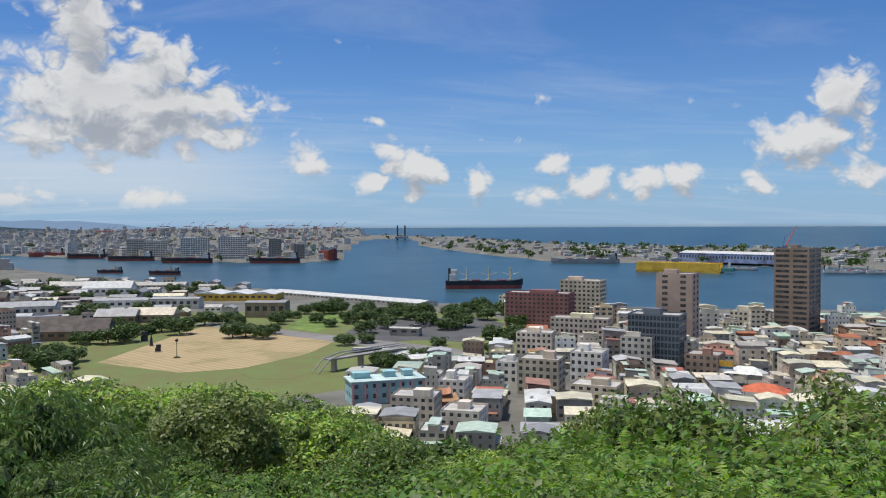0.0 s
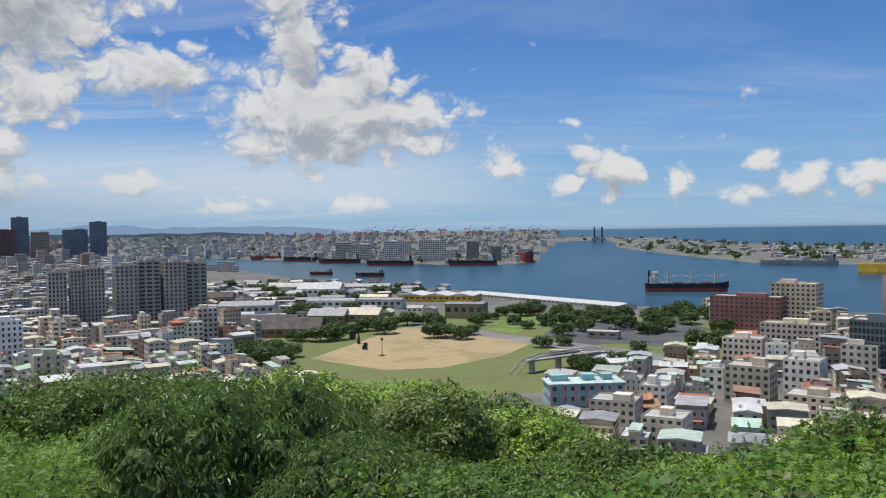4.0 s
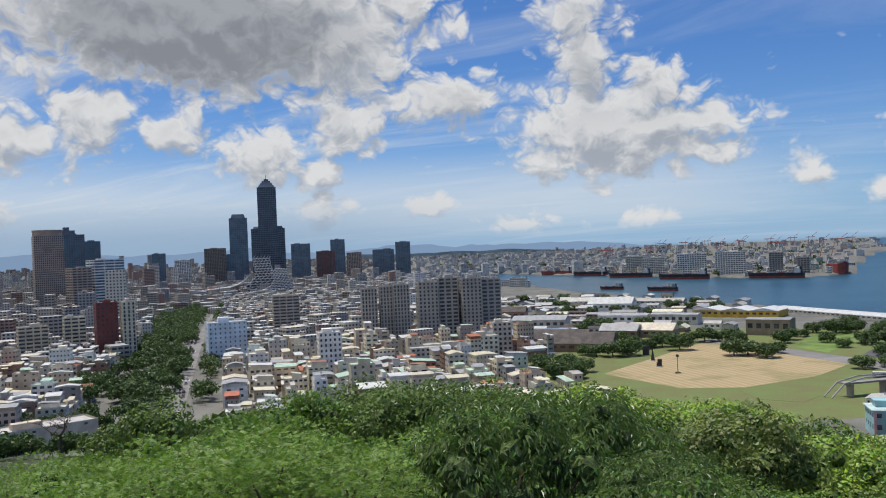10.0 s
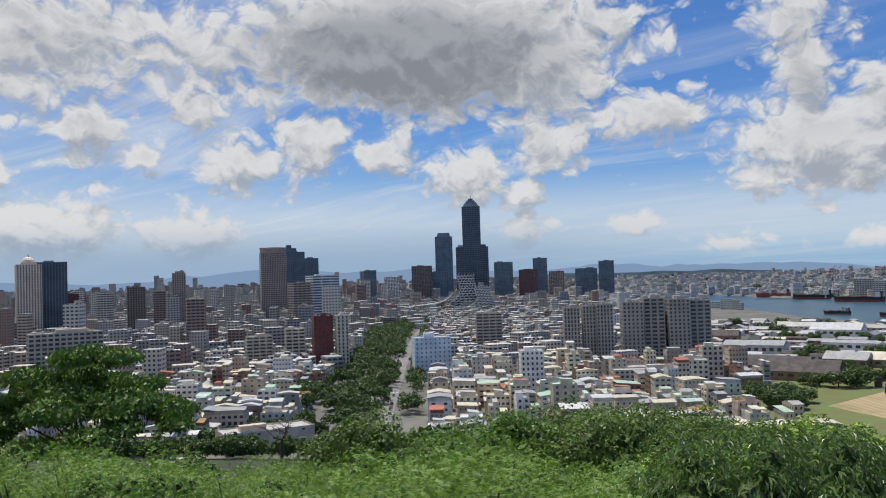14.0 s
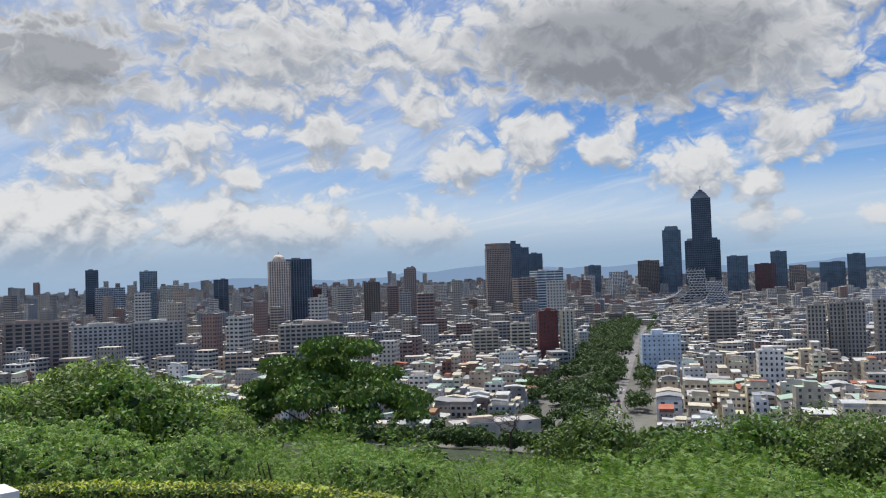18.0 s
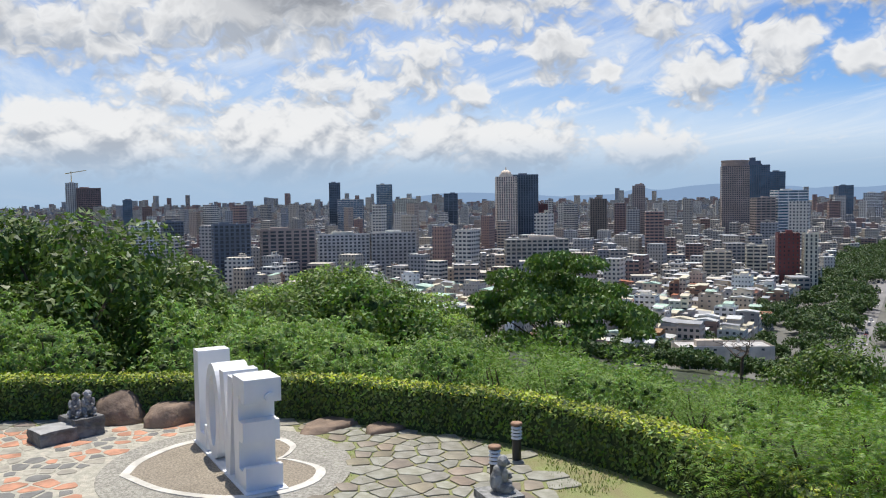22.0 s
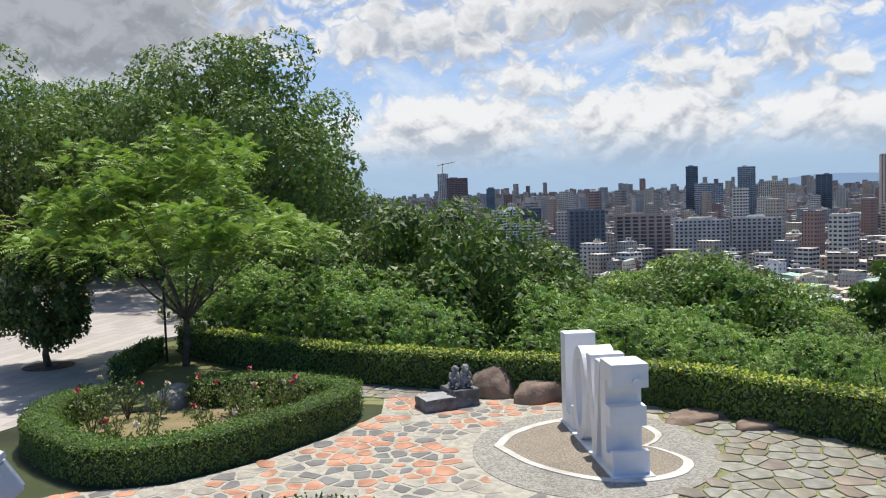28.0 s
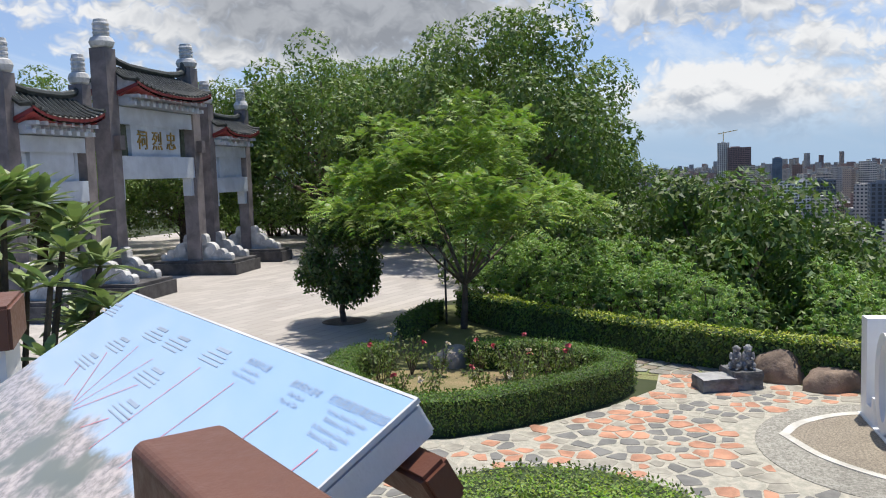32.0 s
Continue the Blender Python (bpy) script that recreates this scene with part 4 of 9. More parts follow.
def school_trim():
    """Pink pilasters, a pale turquoise roof slab and roof huts on the school."""
    root = [o for o in scene.objects if o.name.startswith("school")][0]
    pink = material("pink_paint", (0.60, 0.33, 0.34), dirt=0.15, scale=0.3, grain=2)
    pale = material("pale_turquoise_paint", (0.48, 0.60, 0.58), dirt=0.2, scale=0.2, grain=2)
    for k in range(7):
        m = Mesh()
        m.box(-15.0 + 5.0 * k, -7.15, 0, 0.9, 0.5, 8.8)
        part("pilaster", m, pink, root)
    m = Mesh()
    m.box(0, 0, 9.25, 32.2, 15.2, 0.4, bottom=True)
    part("roof_slab", m, pale, root)
    for x, w in ((-10, 7), (2, 5), (10, 4)):
        m = Mesh()
        m.box(x, 1.5, 9.65, w, 5, 2.2)
        m.box(x, 1.5, 11.85, w + 0.8, 5.8, 0.3, bottom=True)
        part("roof_hut", m, [TURQUOISE], root)


school_trim()
for hx, hy, hw, hh, mat in ((128, 448, 20, 13, WALLS[0]), (131, 369, 15, 14, WALLS[3]), (102, 349, 18, 15, WALLS[2]), (168, 399, 16, 16, WALLS[1]), (166, 483, 35, 16, WALLS[0]), (116, 318, 19, 9, WALLS[2]), (193, 402, 13, 13, WALLS[0]), (183, 358, 15, 13, WALLS[4]),
                            (292, 515, 18, 14, WALLS[0]), (62, 340, 11, 9, WALLS[3]), (94, 374, 10, 10, WALLS[3]), (170, 677, 16, 13, WALLS[0]), (42, 313, 17, 9, WALLS[0]), (55, 284, 14, 9, WALLS[0])):
    hero(hx, hy, hw, 14, hh, facing(hx, hy, -14), mat, "mid-sized rendered town building with rows of windows", storey=3.2, bay=3.0, pier=0.5, band=0.48)
for hx, hy, hw, hh, mat in ((-232, 515, 42, 9, WALLS[1]), (-194, 500, 16, 18, WALLS[0]), (-197, 540, 13, 23, WALLS[0]), (-206, 528, 13, 17, WALLS[1])):
    hero(hx, hy, hw, 14, hh, facing(hx, hy, 10), mat, "rendered block among low town houses", storey=3.2, bay=3.2, pier=0.5, band=0.48)

HEROES.append((-374, 458, 14))
PARK = [(-170, 455), (-150, 620), (-90, 700), (30, 690), (130, 640), (170, 560), (100, 440), (50, 400), (0, 370), (-100, 380)]
rng = random.Random(11)


def on_avenue(x, y, half=34, shift=-14):
    """Whether a place lies on the avenue or its belt of trees."""
    c, s = math.cos(GRID), math.sin(GRID)
    if y > 930:
        return False
    u = (x + 303) * c + (y - 335) * s
    return -half + shift < u < half + shift


def free(x, y, size):
    if any(math.hypot(x - a, y - b) < r + size for a, b, r in HEROES):
        return False
    return not (inside(x, y, PARK) or on_avenue(x, y) or inside(x, y, HARBOUR) or inside(x, y, OCEAN))


def small_town():
    """Lots along streets, in two grids: by the avenue and by the harbour. The nearest are things, the rest one mass."""
    lots = []
    for region, turn, pitch, lo, hi, r0, r1 in (("avenue", GRID, 14.5, 13, 82, 335, 640), ("harbour", radians(-16), 14.0, -46, -3, 262, 640)):
        c, s = math.cos(turn), math.sin(turn)
        for i in range(-60, 61):
            for j in range(10, 62):
                u = i * pitch + (i // 4) * 5
                v = j * pitch * 0.95 + (j // 3) * 5
                x, y = c * u - s * v + rng.uniform(-1, 1), s * u + c * v + rng.uniform(-1, 1)
                r, a = math.hypot(x, y), math.degrees(math.atan2(-x, y))
                if not (r0 < r < r1 and lo < a < hi) or ground_z(x, y) > -68.5 or not free(x, y, 6):
                    continue
                tall = rng.random()
                h = rng.choice((6.2, 6.2, 9.3, 9.3, 12.4)) if tall < 0.84 else rng.choice((12.4, 15.5, 18.6))
                if region == "harbour" and h > 9.3 and rng.random() < 0.6:
                    h = 6.2
                if r < 400:
                    h = min(h, rng.choice((6.2, 9.3))) if r > 345 else rng.choice((3.4, 6.2, 6.2))
                lots.append((r, x, y, turn + (math.pi / 2 if rng.random() < 0.5 else 0), h, rng.uniform(8.5, pitch - 0.6), rng.uniform(8.5, pitch - 0.6)))
    lots.sort()
    rest = Mesh()
    mats = WALLS + ROOFS + [GLASS]
    for k, (r, x, y, rot, h, w, d) in enumerate(lots):
        pick = lambda n, ws: rng.choices(range(n), ws)[0]
        wi, wj = pick(6, (6, 4, 4, 4, 2, 3)), pick(6, (5, 4, 4, 4, 2, 3))
        ri, rj = (pick(6, (6, 4, 3, 4, 2, 3)) if r > 350 else pick(6, (7, 4, 3, 2, 1, 0))), pick(6, (6, 4, 4, 4, 2, 2))
        rot += rng.gauss(0, 0.03)
        if k < 290:
            house(x, y, w, d, h, rot, rng, (WALLS[wi], GLASS, ROOFS[ri], WALLS[wj], ROOFS[rj]), 0.88 if r < 350 else 0.6)
            continue
        cc, ss = math.cos(rot), math.sin(rot)
        for _, slot, m in house_shape(w, d, h, rng):
            n = len(rest.v)
            rest.v += [(x + cc * p - ss * q, y + ss * p + cc * q, TOWN + z) for p, q, z in m.v]
            rest.f += [tuple(n + i for i in f) for f in m.f]
            rest.m += [(wi, 12, 6 + ri, wj, 6 + rj)[slot]] * len(m.f)
    tagged(part("town_houses", rest, mats), "packed low town houses with pale metal roofs", "houses", kind="stuff")


def far_town():
    """The blocks beyond, in one mesh, with metre coordinates for their storeys."""
    v, f, slot, uv = [], [], [], []

    def block(x, y, w, d, h, turn, roof, side=0):
        z = ground_z(x, y) - 1
        h += 1
        c, s = math.cos(turn), math.sin(turn)
        n = len(v)
        for k in (0, h):
            for dx, dy in ((-1, -1), (1, -1), (1, 1), (-1, 1)):
                v.append((x + c * dx * w / 2 - s * dy * d / 2, y + s * dx * w / 2 + c * dy * d / 2, z + k))
        o = random.Random(n).uniform(0, 50)
        for k, (a, b) in enumerate(((0, 1), (1, 2), (2, 3), (3, 0))):
            f.append((n + a, n + b, n + b + 4, n + a + 4))
            slot.append(side)
            l = w if k % 2 == 0 else d
            uv.extend(((o, 0), (o + l, 0), (o + l, h), (o, h)))
        f.append((n + 4, n + 5, n + 6, n + 7))
        slot.append(roof)
        uv.extend(((0, 0),) * 4)

    c, s = math.cos(GRID), math.sin(GRID)
    r = 640.0
    while r < 4700:
        step = 17 + 0.012 * (r - 640)
        a = 8.0
        while a < 112:
            x, y = -r * math.sin(radians(a)) + rng.uniform(-6, 6), r * math.cos(radians(a)) + rng.uniform(-6, 6)
            a += math.degrees((step + rng.uniform(0, 14)) / r)
            if not free(x, y, 8):
                continue
            if a < 24 and r < 2000:
                continue
            tall = rng.random()
            mid = 1.0 if a > 42 else 0.55
            h = rng.uniform(7, 17) if tall < (0.52 if a > 46 and r < 1500 else 0.7) else rng.uniform(15, 32) * mid if tall < 0.965 else rng.uniform(40, 72) * mid
            if 900 < r < 1850 and 32.5 < a < 40.5:
                h = min(h, rng.uniform(4, 8))
            if r < 820 and 36 < a < 57:
                h = min(h, rng.uniform(9, 17))
            if r > 2600:
                h *= 1.15 if a > 30 else 0.6
            # far land on the right of this fan takes the haze-paled walls too
            block(x, y, rng.uniform(10, 19) * (1 + 0.3 * (r > 1800)), rng.uniform(10, 17), h, GRID + rng.choice((0, 0, 0.4)), rng.choice((1, 2, 2, 3, 3, 4)), 5 if a < 28 else 0)
            if rng.random() < 0.5 and r < 1600:
                block(x + rng.uniform(-3, 3), y + rng.uniform(-3, 3), 4.5, 4.5, h + 3, GRID, rng.choice((1, 2, 3)))
        r += step + rng.uniform(2, 12)
    # across the harbour: docklands and the long low spit
    for _ in range(2300):
        a, r = rng.uniform(-48, 24), rng.uniform(1250, 4600)
        x, y = -r * math.sin(radians(a)), r * math.cos(radians(a))
        if inside(x, y, HARBOUR) or inside(x, y, OCEAN) or any(inside(x + dx, y + dy, HARBOUR) for dx, dy in ((22, 0), (-22, 0), (0, 22), (0, -22))):
            continue
        if r < 1500 and a > -12:
            continue
        h = rng.uniform(4, 8) if a < -5 else rng.choice((5, 5, 6, 8, 9, 12, 18))
        block(x, y, rng.uniform(9, 26), rng.uniform(8, 16), h, rng.uniform(0, 0.5), rng.choice((1, 2, 2, 3, 4)), 5)
    me = bpy.data.meshes.new("far_town")
    me.from_pydata(v, [], f)
    for m in (FAR, ROOFS[5], ROOFS[1], ROOFS[0], ROOFS[3], DOCK):
        me.materials.append(m)
    me.polygons.foreach_set("material_index", slot)
    me.uv_layers.new(name="UVMap").data.foreach_set("uv", [q for p in uv for q in p])
    me.update()
    tagged(new("far_town", me), "dense grey and beige city blocks reaching the horizon", "city", kind="stuff")



# ---- fields, roads and sheds by the harbour ----
def sheet(name, outline, mat, label, category, lift=0.05):
    m = Mesh()
    if sum((x1 - x0) * (y1 + y0) for (x0, y0), (x1, y1) in zip(outline, outline[1:] + outline[:1])) > 0:
        outline = outline[::-1]
    m.prism([(x, y) for x, y in outline], TOWN - 0.3, TOWN + lift)
    return tagged(part(name, m, mat), label, category, kind="structure")


def mown(name, colour, stripe, angle, width):
    """Mown ground in straight swathes."""
    m = bpy.data.materials.new(name)
    m.use_nodes = True
    tree = m.node_tree
    tree.nodes.clear()
    N = Nodes(tree)
    where = tree.nodes.new("ShaderNodeTexCoord").outputs["Object"]
    turn = N.add("ShaderNodeVectorRotate", Vector=where, Angle=angle).outputs[0]
    sep = N.add("ShaderNodeSeparateXYZ", Vector=turn)
    wob = N.noise(N.vec("MULTIPLY", turn, (0.02, 0.2, 1)), 1.0, 4.0, 0.6)
    wave = N.math("SINE", N.math("ADD", N.math("MULTIPLY", sep.outputs[1], 6.283 / width), N.math("MULTIPLY", wob, 5.0)))
    patch = N.noise(where, 0.04, 5.0, 0.6)
    col = N.mix(N.ramp(wave, -0.2, 0.9), (*colour, 1), (*stripe, 1))
    col = N.mix(N.math("MULTIPLY", N.ramp(patch, 0.48, 0.66), 0.62), col, (0.17, 0.17, 0.06, 1))
    col = N.mix(N.math("MULTIPLY", N.noise(where, 1.2, 4.0, 0.7), 0.3), col, tuple(v * 0.7 for v in colour) + (1,))
    shader = N.add("ShaderNodeBsdfPrincipled", Base_Color=col, Roughness=0.95)
    tree.links.new(shader.outputs[0], tree.nodes.new("ShaderNodeOutputMaterial").inputs[0])
    return m


sheet("park_ground", [(-175, 440), (-150, 640), (-90, 720), (30, 720), (140, 660), (165, 560), (120, 450), (60, 395), (-20, 350), (-110, 370)], GRASS, "green park lawn below the hill", "lawn", 0.02)
sheet("hay_field", [(-110, 468), (-82, 585), (-69, 634), (-27, 600), (24, 540), (2, 478), (-29, 436), (-62, 428)], mown("mown_stripes", (0.35, 0.265, 0.135), (0.43, 0.335, 0.195), radians(52), 4.6), "dry mown field with long swathes", "field", 0.06)
sheet("green_field", [(-36, 430), (0, 475), (22, 525), (36, 496), (6, 428), (-5, 400), (-24, 404)], GRASS, "fresh green strip of field", "field", 0.08)
sheet("lawn_mound", [(-12, 600), (0, 675), (24, 705), (28, 630), (8, 572)], material("bright_lawn", (0.13, 0.20, 0.04), rough=0.9, spread=0.2, scale=0.08, grain=1), "sunlit green lawn mound", "lawn", 0.10)
sheet("car_park", [(27, 563), (42, 622), (69, 645), (102, 625), (129, 650), (146, 590), (98, 506), (72, 522), (53, 515)], ASPHALT, "grey asphalt car park among trees", "car park", 0.09)
sheet("road", [(-68, 646), (-40, 618), (9, 563), (57, 513), (86, 481), (125, 420), (117, 402), (77, 449), (49, 484), (7, 537), (-40, 588), (-80, 634)], ROAD_PINK, "pale service road beside the park", "road", 0.12)
c38, s38 = math.cos(GRID), math.sin(GRID)
sheet("avenue", [(-258, 278), (-243, 268), (-462, 545), (-764, 938), (-775, 945), (-471, 540)], ROAD_PINK, "straight four-lane avenue into the city", "road", 0.10)
LINE = material("road_paint", (0.55, 0.53, 0.48), rough=0.8, spread=0.1, dirt=0.3)
for k in range(5):
    for j in range(7):
        m = Mesh()
        t = 0.08 + k * 0.09
        x, y = -259 - 597 * t, 279 + 737 * t
        m.box(x + (j - 3) * 2.0 * math.cos(radians(38.9)), y + (j - 3) * 2.0 * math.sin(radians(38.9)), TOWN + 0.10, 0.9, 5.0, 0.02, turn=radians(38.9))
        tagged(part("zebra_stripe", m, LINE), "white stripe of a zebra crossing", "road marking", "zebra crossings", "structure")


def shed(x, y, w, d, h, rot, wall, roof, label, ridge=2.5, bays=0, name="warehouse"):
    root = thing(name, Matrix.Translation((x, y, ground_z(x, y))) @ Matrix.Rotation(rot, 4, "Z"), label, "warehouse", "harbour sheds")
    HEROES.append((x, y, max(w, d) * 0.6))
    body = Mesh()
    body.box(0, 0, -0.3, w, d, h + 0.3, closed=False)
    part("wall", body, wall, root)
    top = Mesh()
    n = max(1, bays)
    for k in range(n):
        x0, x1 = -w / 2 - 0.4 + (w + 0.8) * k / n, -w / 2 - 0.4 + (w + 0.8) * (k + 1) / n
        b = d / 2 + 0.6
        if bays:
            xm = (x0 + x1) / 2
            for q in (((x0, -b, h), (xm, -b, h + ridge), (xm, b, h + ridge), (x0, b, h)), ((xm, -b, h + ridge), (x1, -b, h), (x1, b, h), (xm, b, h + ridge)), ((x0, -b, h), (x1, -b, h), (xm, -b, h + ridge)), ((x1, b, h), (x0, b, h), (xm, b, h + ridge))):
                top.face(q)
        else:
            for q in (((x0, -b, h), (x1, -b, h), (x1, 0, h + ridge), (x0, 0, h + ridge)), ((x1, b, h), (x0, b, h), (x0, 0, h + ridge), (x1, 0, h + ridge)), ((x0, b, h), (x0, -b, h), (x0, 0, h + ridge)), ((x1, -b, h), (x1, b, h), (x1, 0, h + ridge))):
                top.face(q)
    part("roof", top, roof, root)
    m = max(3, int(w / 6))
    for k in range(m):
        win = Mesh()
        win.box(-w / 2 + w * (k + 0.5) / m, -d / 2 - 0.02, h * 0.45, w / m * 0.55, 0.1, h * 0.3)
        part("window", win, GLASS, root)
    return root


YELLOW = material("yellow_paint", (0.62, 0.40, 0.05), dirt=0.2, scale=0.1, grain=1.5)
DARK_ROOF = material("dark_brown_roof", (0.075, 0.062, 0.055), rough=0.8, spread=0.25, scale=0.2, grain=2)
shed(-62, 838, 78, 34, 6.5, facing(-62, 830, -18), YELLOW, ROOFS[1], "yellow warehouse with low white gables", 2.6, 3)
shed(-204, 930, 48, 40, 8, facing(-204, 916, -10), WALLS[3], ROOFS[1], "white hall with a broad hipped roof", 6)
shed(-158, 768, 46, 16, 8, facing(-158, 760, -16), WALLS[3], ROOFS[3], "long white office shed with two window rows", 1.5)
shed(-111, 763, 42, 16, 9, facing(-111, 755, -16), WALLS[1], ROOFS[3], "grey three-storey depot building", 1.0)
shed(-224, 722, 48, 30, 9, facing(-219, 710, -10), WALLS[1], ROOFS[3], "grey shed with a low metal roof", 3)
shed(-150, 572, 50, 22, 6, facing(-147, 564, -14), WALLS[4], DARK_ROOF, "old brick store with a dark pitched roof", 7)
shed(-172, 600, 44, 20, 6, facing(-172, 600, -14), WALLS[4], DARK_ROOF, "old brick store with a dark pitched roof", 6)
shed(-114, 660, 36, 18, 6, facing(-114, 650, -18), WALLS[4], ROOFS[0], "low store with a cream metal roof", 5)
shed(-138, 655, 30, 18, 6, facing(-138, 650, -18), WALLS[4], ROOFS[3], "low store with a grey metal roof", 5)
shed(-29, 678, 32, 18, 12, facing(-29, 670, -14), WALLS[4], ROOFS[3], "brown brick office block", 1)
shed(-200, 628, 52, 30, 8, facing(-198, 615, -12), WALLS[1], material("blue_grey_roof", (0.20, 0.24, 0.30), rough=0.5, spread=0.12, scale=0.2), "large blue-roofed steel hall", 1.5)
shed(42, 812, 210, 24, 3.5, math.atan2(-152, 122) + 0.02, WALLS[1], ROOFS[1], "very long quay shed with a pale grey roof", 2.0)
shed(-255, 1010, 60, 26, 5, facing(-255, 1010, -10), WALLS[3], ROOFS[5], "pale quay shed with a stained grey roof", 4)
shed(-170, 1010, 70, 20, 4, facing(-170, 1010, -14), WALLS[1], ROOFS[5], "pale quay shed with a long roof", 3)
shed(-290, 820, 40, 20, 8, facing(-290, 820, -10), WALLS[4], DARK_ROOF, "old brick store with a dark roof", 5)
shed(66, 545, 20, 8, 5, facing(66, 545, -16), WALLS[5], ROOFS[5], "small concrete park shelter", 0.5)
shed(770, 1412, 190, 40, 16, math.atan2(-161, 100), material("blue_white_cladding", (0.20, 0.25, 0.42), rough=0.6, spread=0.35, scale=0.05, grain=0.5), ROOFS[1], "blue shipyard hall with a white roof", 4)
for sx, sy in ((60, 430), (72, 420), (52, 445)):
    shed(sx, sy, 14, 10, 4, facing(sx, sy, 20), WALLS[1], ROOFS[1], "small open shelter with a white ribbed roof", 1.5)


def coach(x, y, mat):
    root = thing("railway_coach", Matrix.Translation((x, y, TOWN)) @ Matrix.Rotation(facing(x, y, 6), 4, "Z"), "parked dark blue railway coach with a white roof", "railway coach", "coaches by the field")
    m = Mesh()
    m.box(0, 0, 1.0, 19, 2.9, 2.6)
    part("body", m, mat, root, bevel=0.2)
    m = Mesh()
    m.box(0, 0, 3.55, 18.6, 2.6, 0.4, taper=0.94)
    part("roof", m, ROOFS[1], root)
    for s in (-7, -5.2, 5.2, 7):
        m = Mesh()
        m.tube((s, -1.2, 0.5), (s, 1.2, 0.5), 0.45, 0.45, 12)
        part("wheel_set", m, BLACK_STEEL, root)
    for k in range(9):
        m = Mesh()
        m.box(-8 + 2 * k, -1.46, 2.2, 1.2, 0.06, 0.8)
        part("window", m, GLASS, root)


BLACK_STEEL = material("black_steel", (0.025, 0.025, 0.028), rough=0.5, spread=0.1)
NAVY = material("navy_paint", (0.03, 0.045, 0.10), rough=0.4, spread=0.1)
coach(36, 470, NAVY)
coach(52, 463, BLACK_STEEL)


def pipe_bridge():
    root = thing("footbridge", Matrix.Identity(4), "grey steel footbridge with curved tube rails", "footbridge")
    a, b = Vector((5, 412, TOWN)), Vector((52, 448, TOWN))
    for off in (-2.5, 2.5):
        m = Mesh()
        side = Vector((-(b - a).y, (b - a).x, 0)).normalized() * off
        pts = [a + side + Vector((0, 0, 0.5)), a.lerp(b, 0.12) + side + Vector((0, 0, 6.5)), a.lerp(b, 0.3) + side + Vector((0, 0, 8.5)), b + side + Vector((0, 0, 8.5))]
        for p, q in zip(pts, pts[1:]):
            m.tube(p, q, 0.35, 0.35, 8)
        part("tube_rail", m, ROOFS[3], root)
    m = Mesh()
    d = b - a
    m.box(*(a.lerp(b, 0.55) + Vector((0, 0, 5.8))), d.length * 0.85, 5.0, 0.8, turn=math.atan2(d.y, d.x))
    part("walkway", m, WALLS[5], root)
    for t in (0.2, 0.5, 0.8):
        m = Mesh()
        p = a.lerp(b, t)
        m.box(p.x, p.y, TOWN, 1.2, 3.5, 5.8, turn=math.atan2(d.y, d.x))
        part("pier", m, WALLS[5], root)


pipe_bridge()

# ---- ships ----
HULL_BLACK = material("black_hull", (0.018, 0.020, 0.028), rough=0.5, spread=0.2, scale=0.1, dirt=0.1)
HULL_RED = material("red_antifouling", (0.26, 0.055, 0.045), rough=0.6, spread=0.2, scale=0.1, dirt=0.2)
HULL_GREY = material("navy_grey", (0.26, 0.29, 0.32), rough=0.6, spread=0.15, scale=0.1)
SHIP_CREAM = material("ship_cream", (0.55, 0.46, 0.28), rough=0.6, spread=0.15, scale=0.2)
SHIP_WHITE = material("ship_white", (0.62, 0.62, 0.60), rough=0.55, spread=0.12, scale=0.2, dirt=0.2)


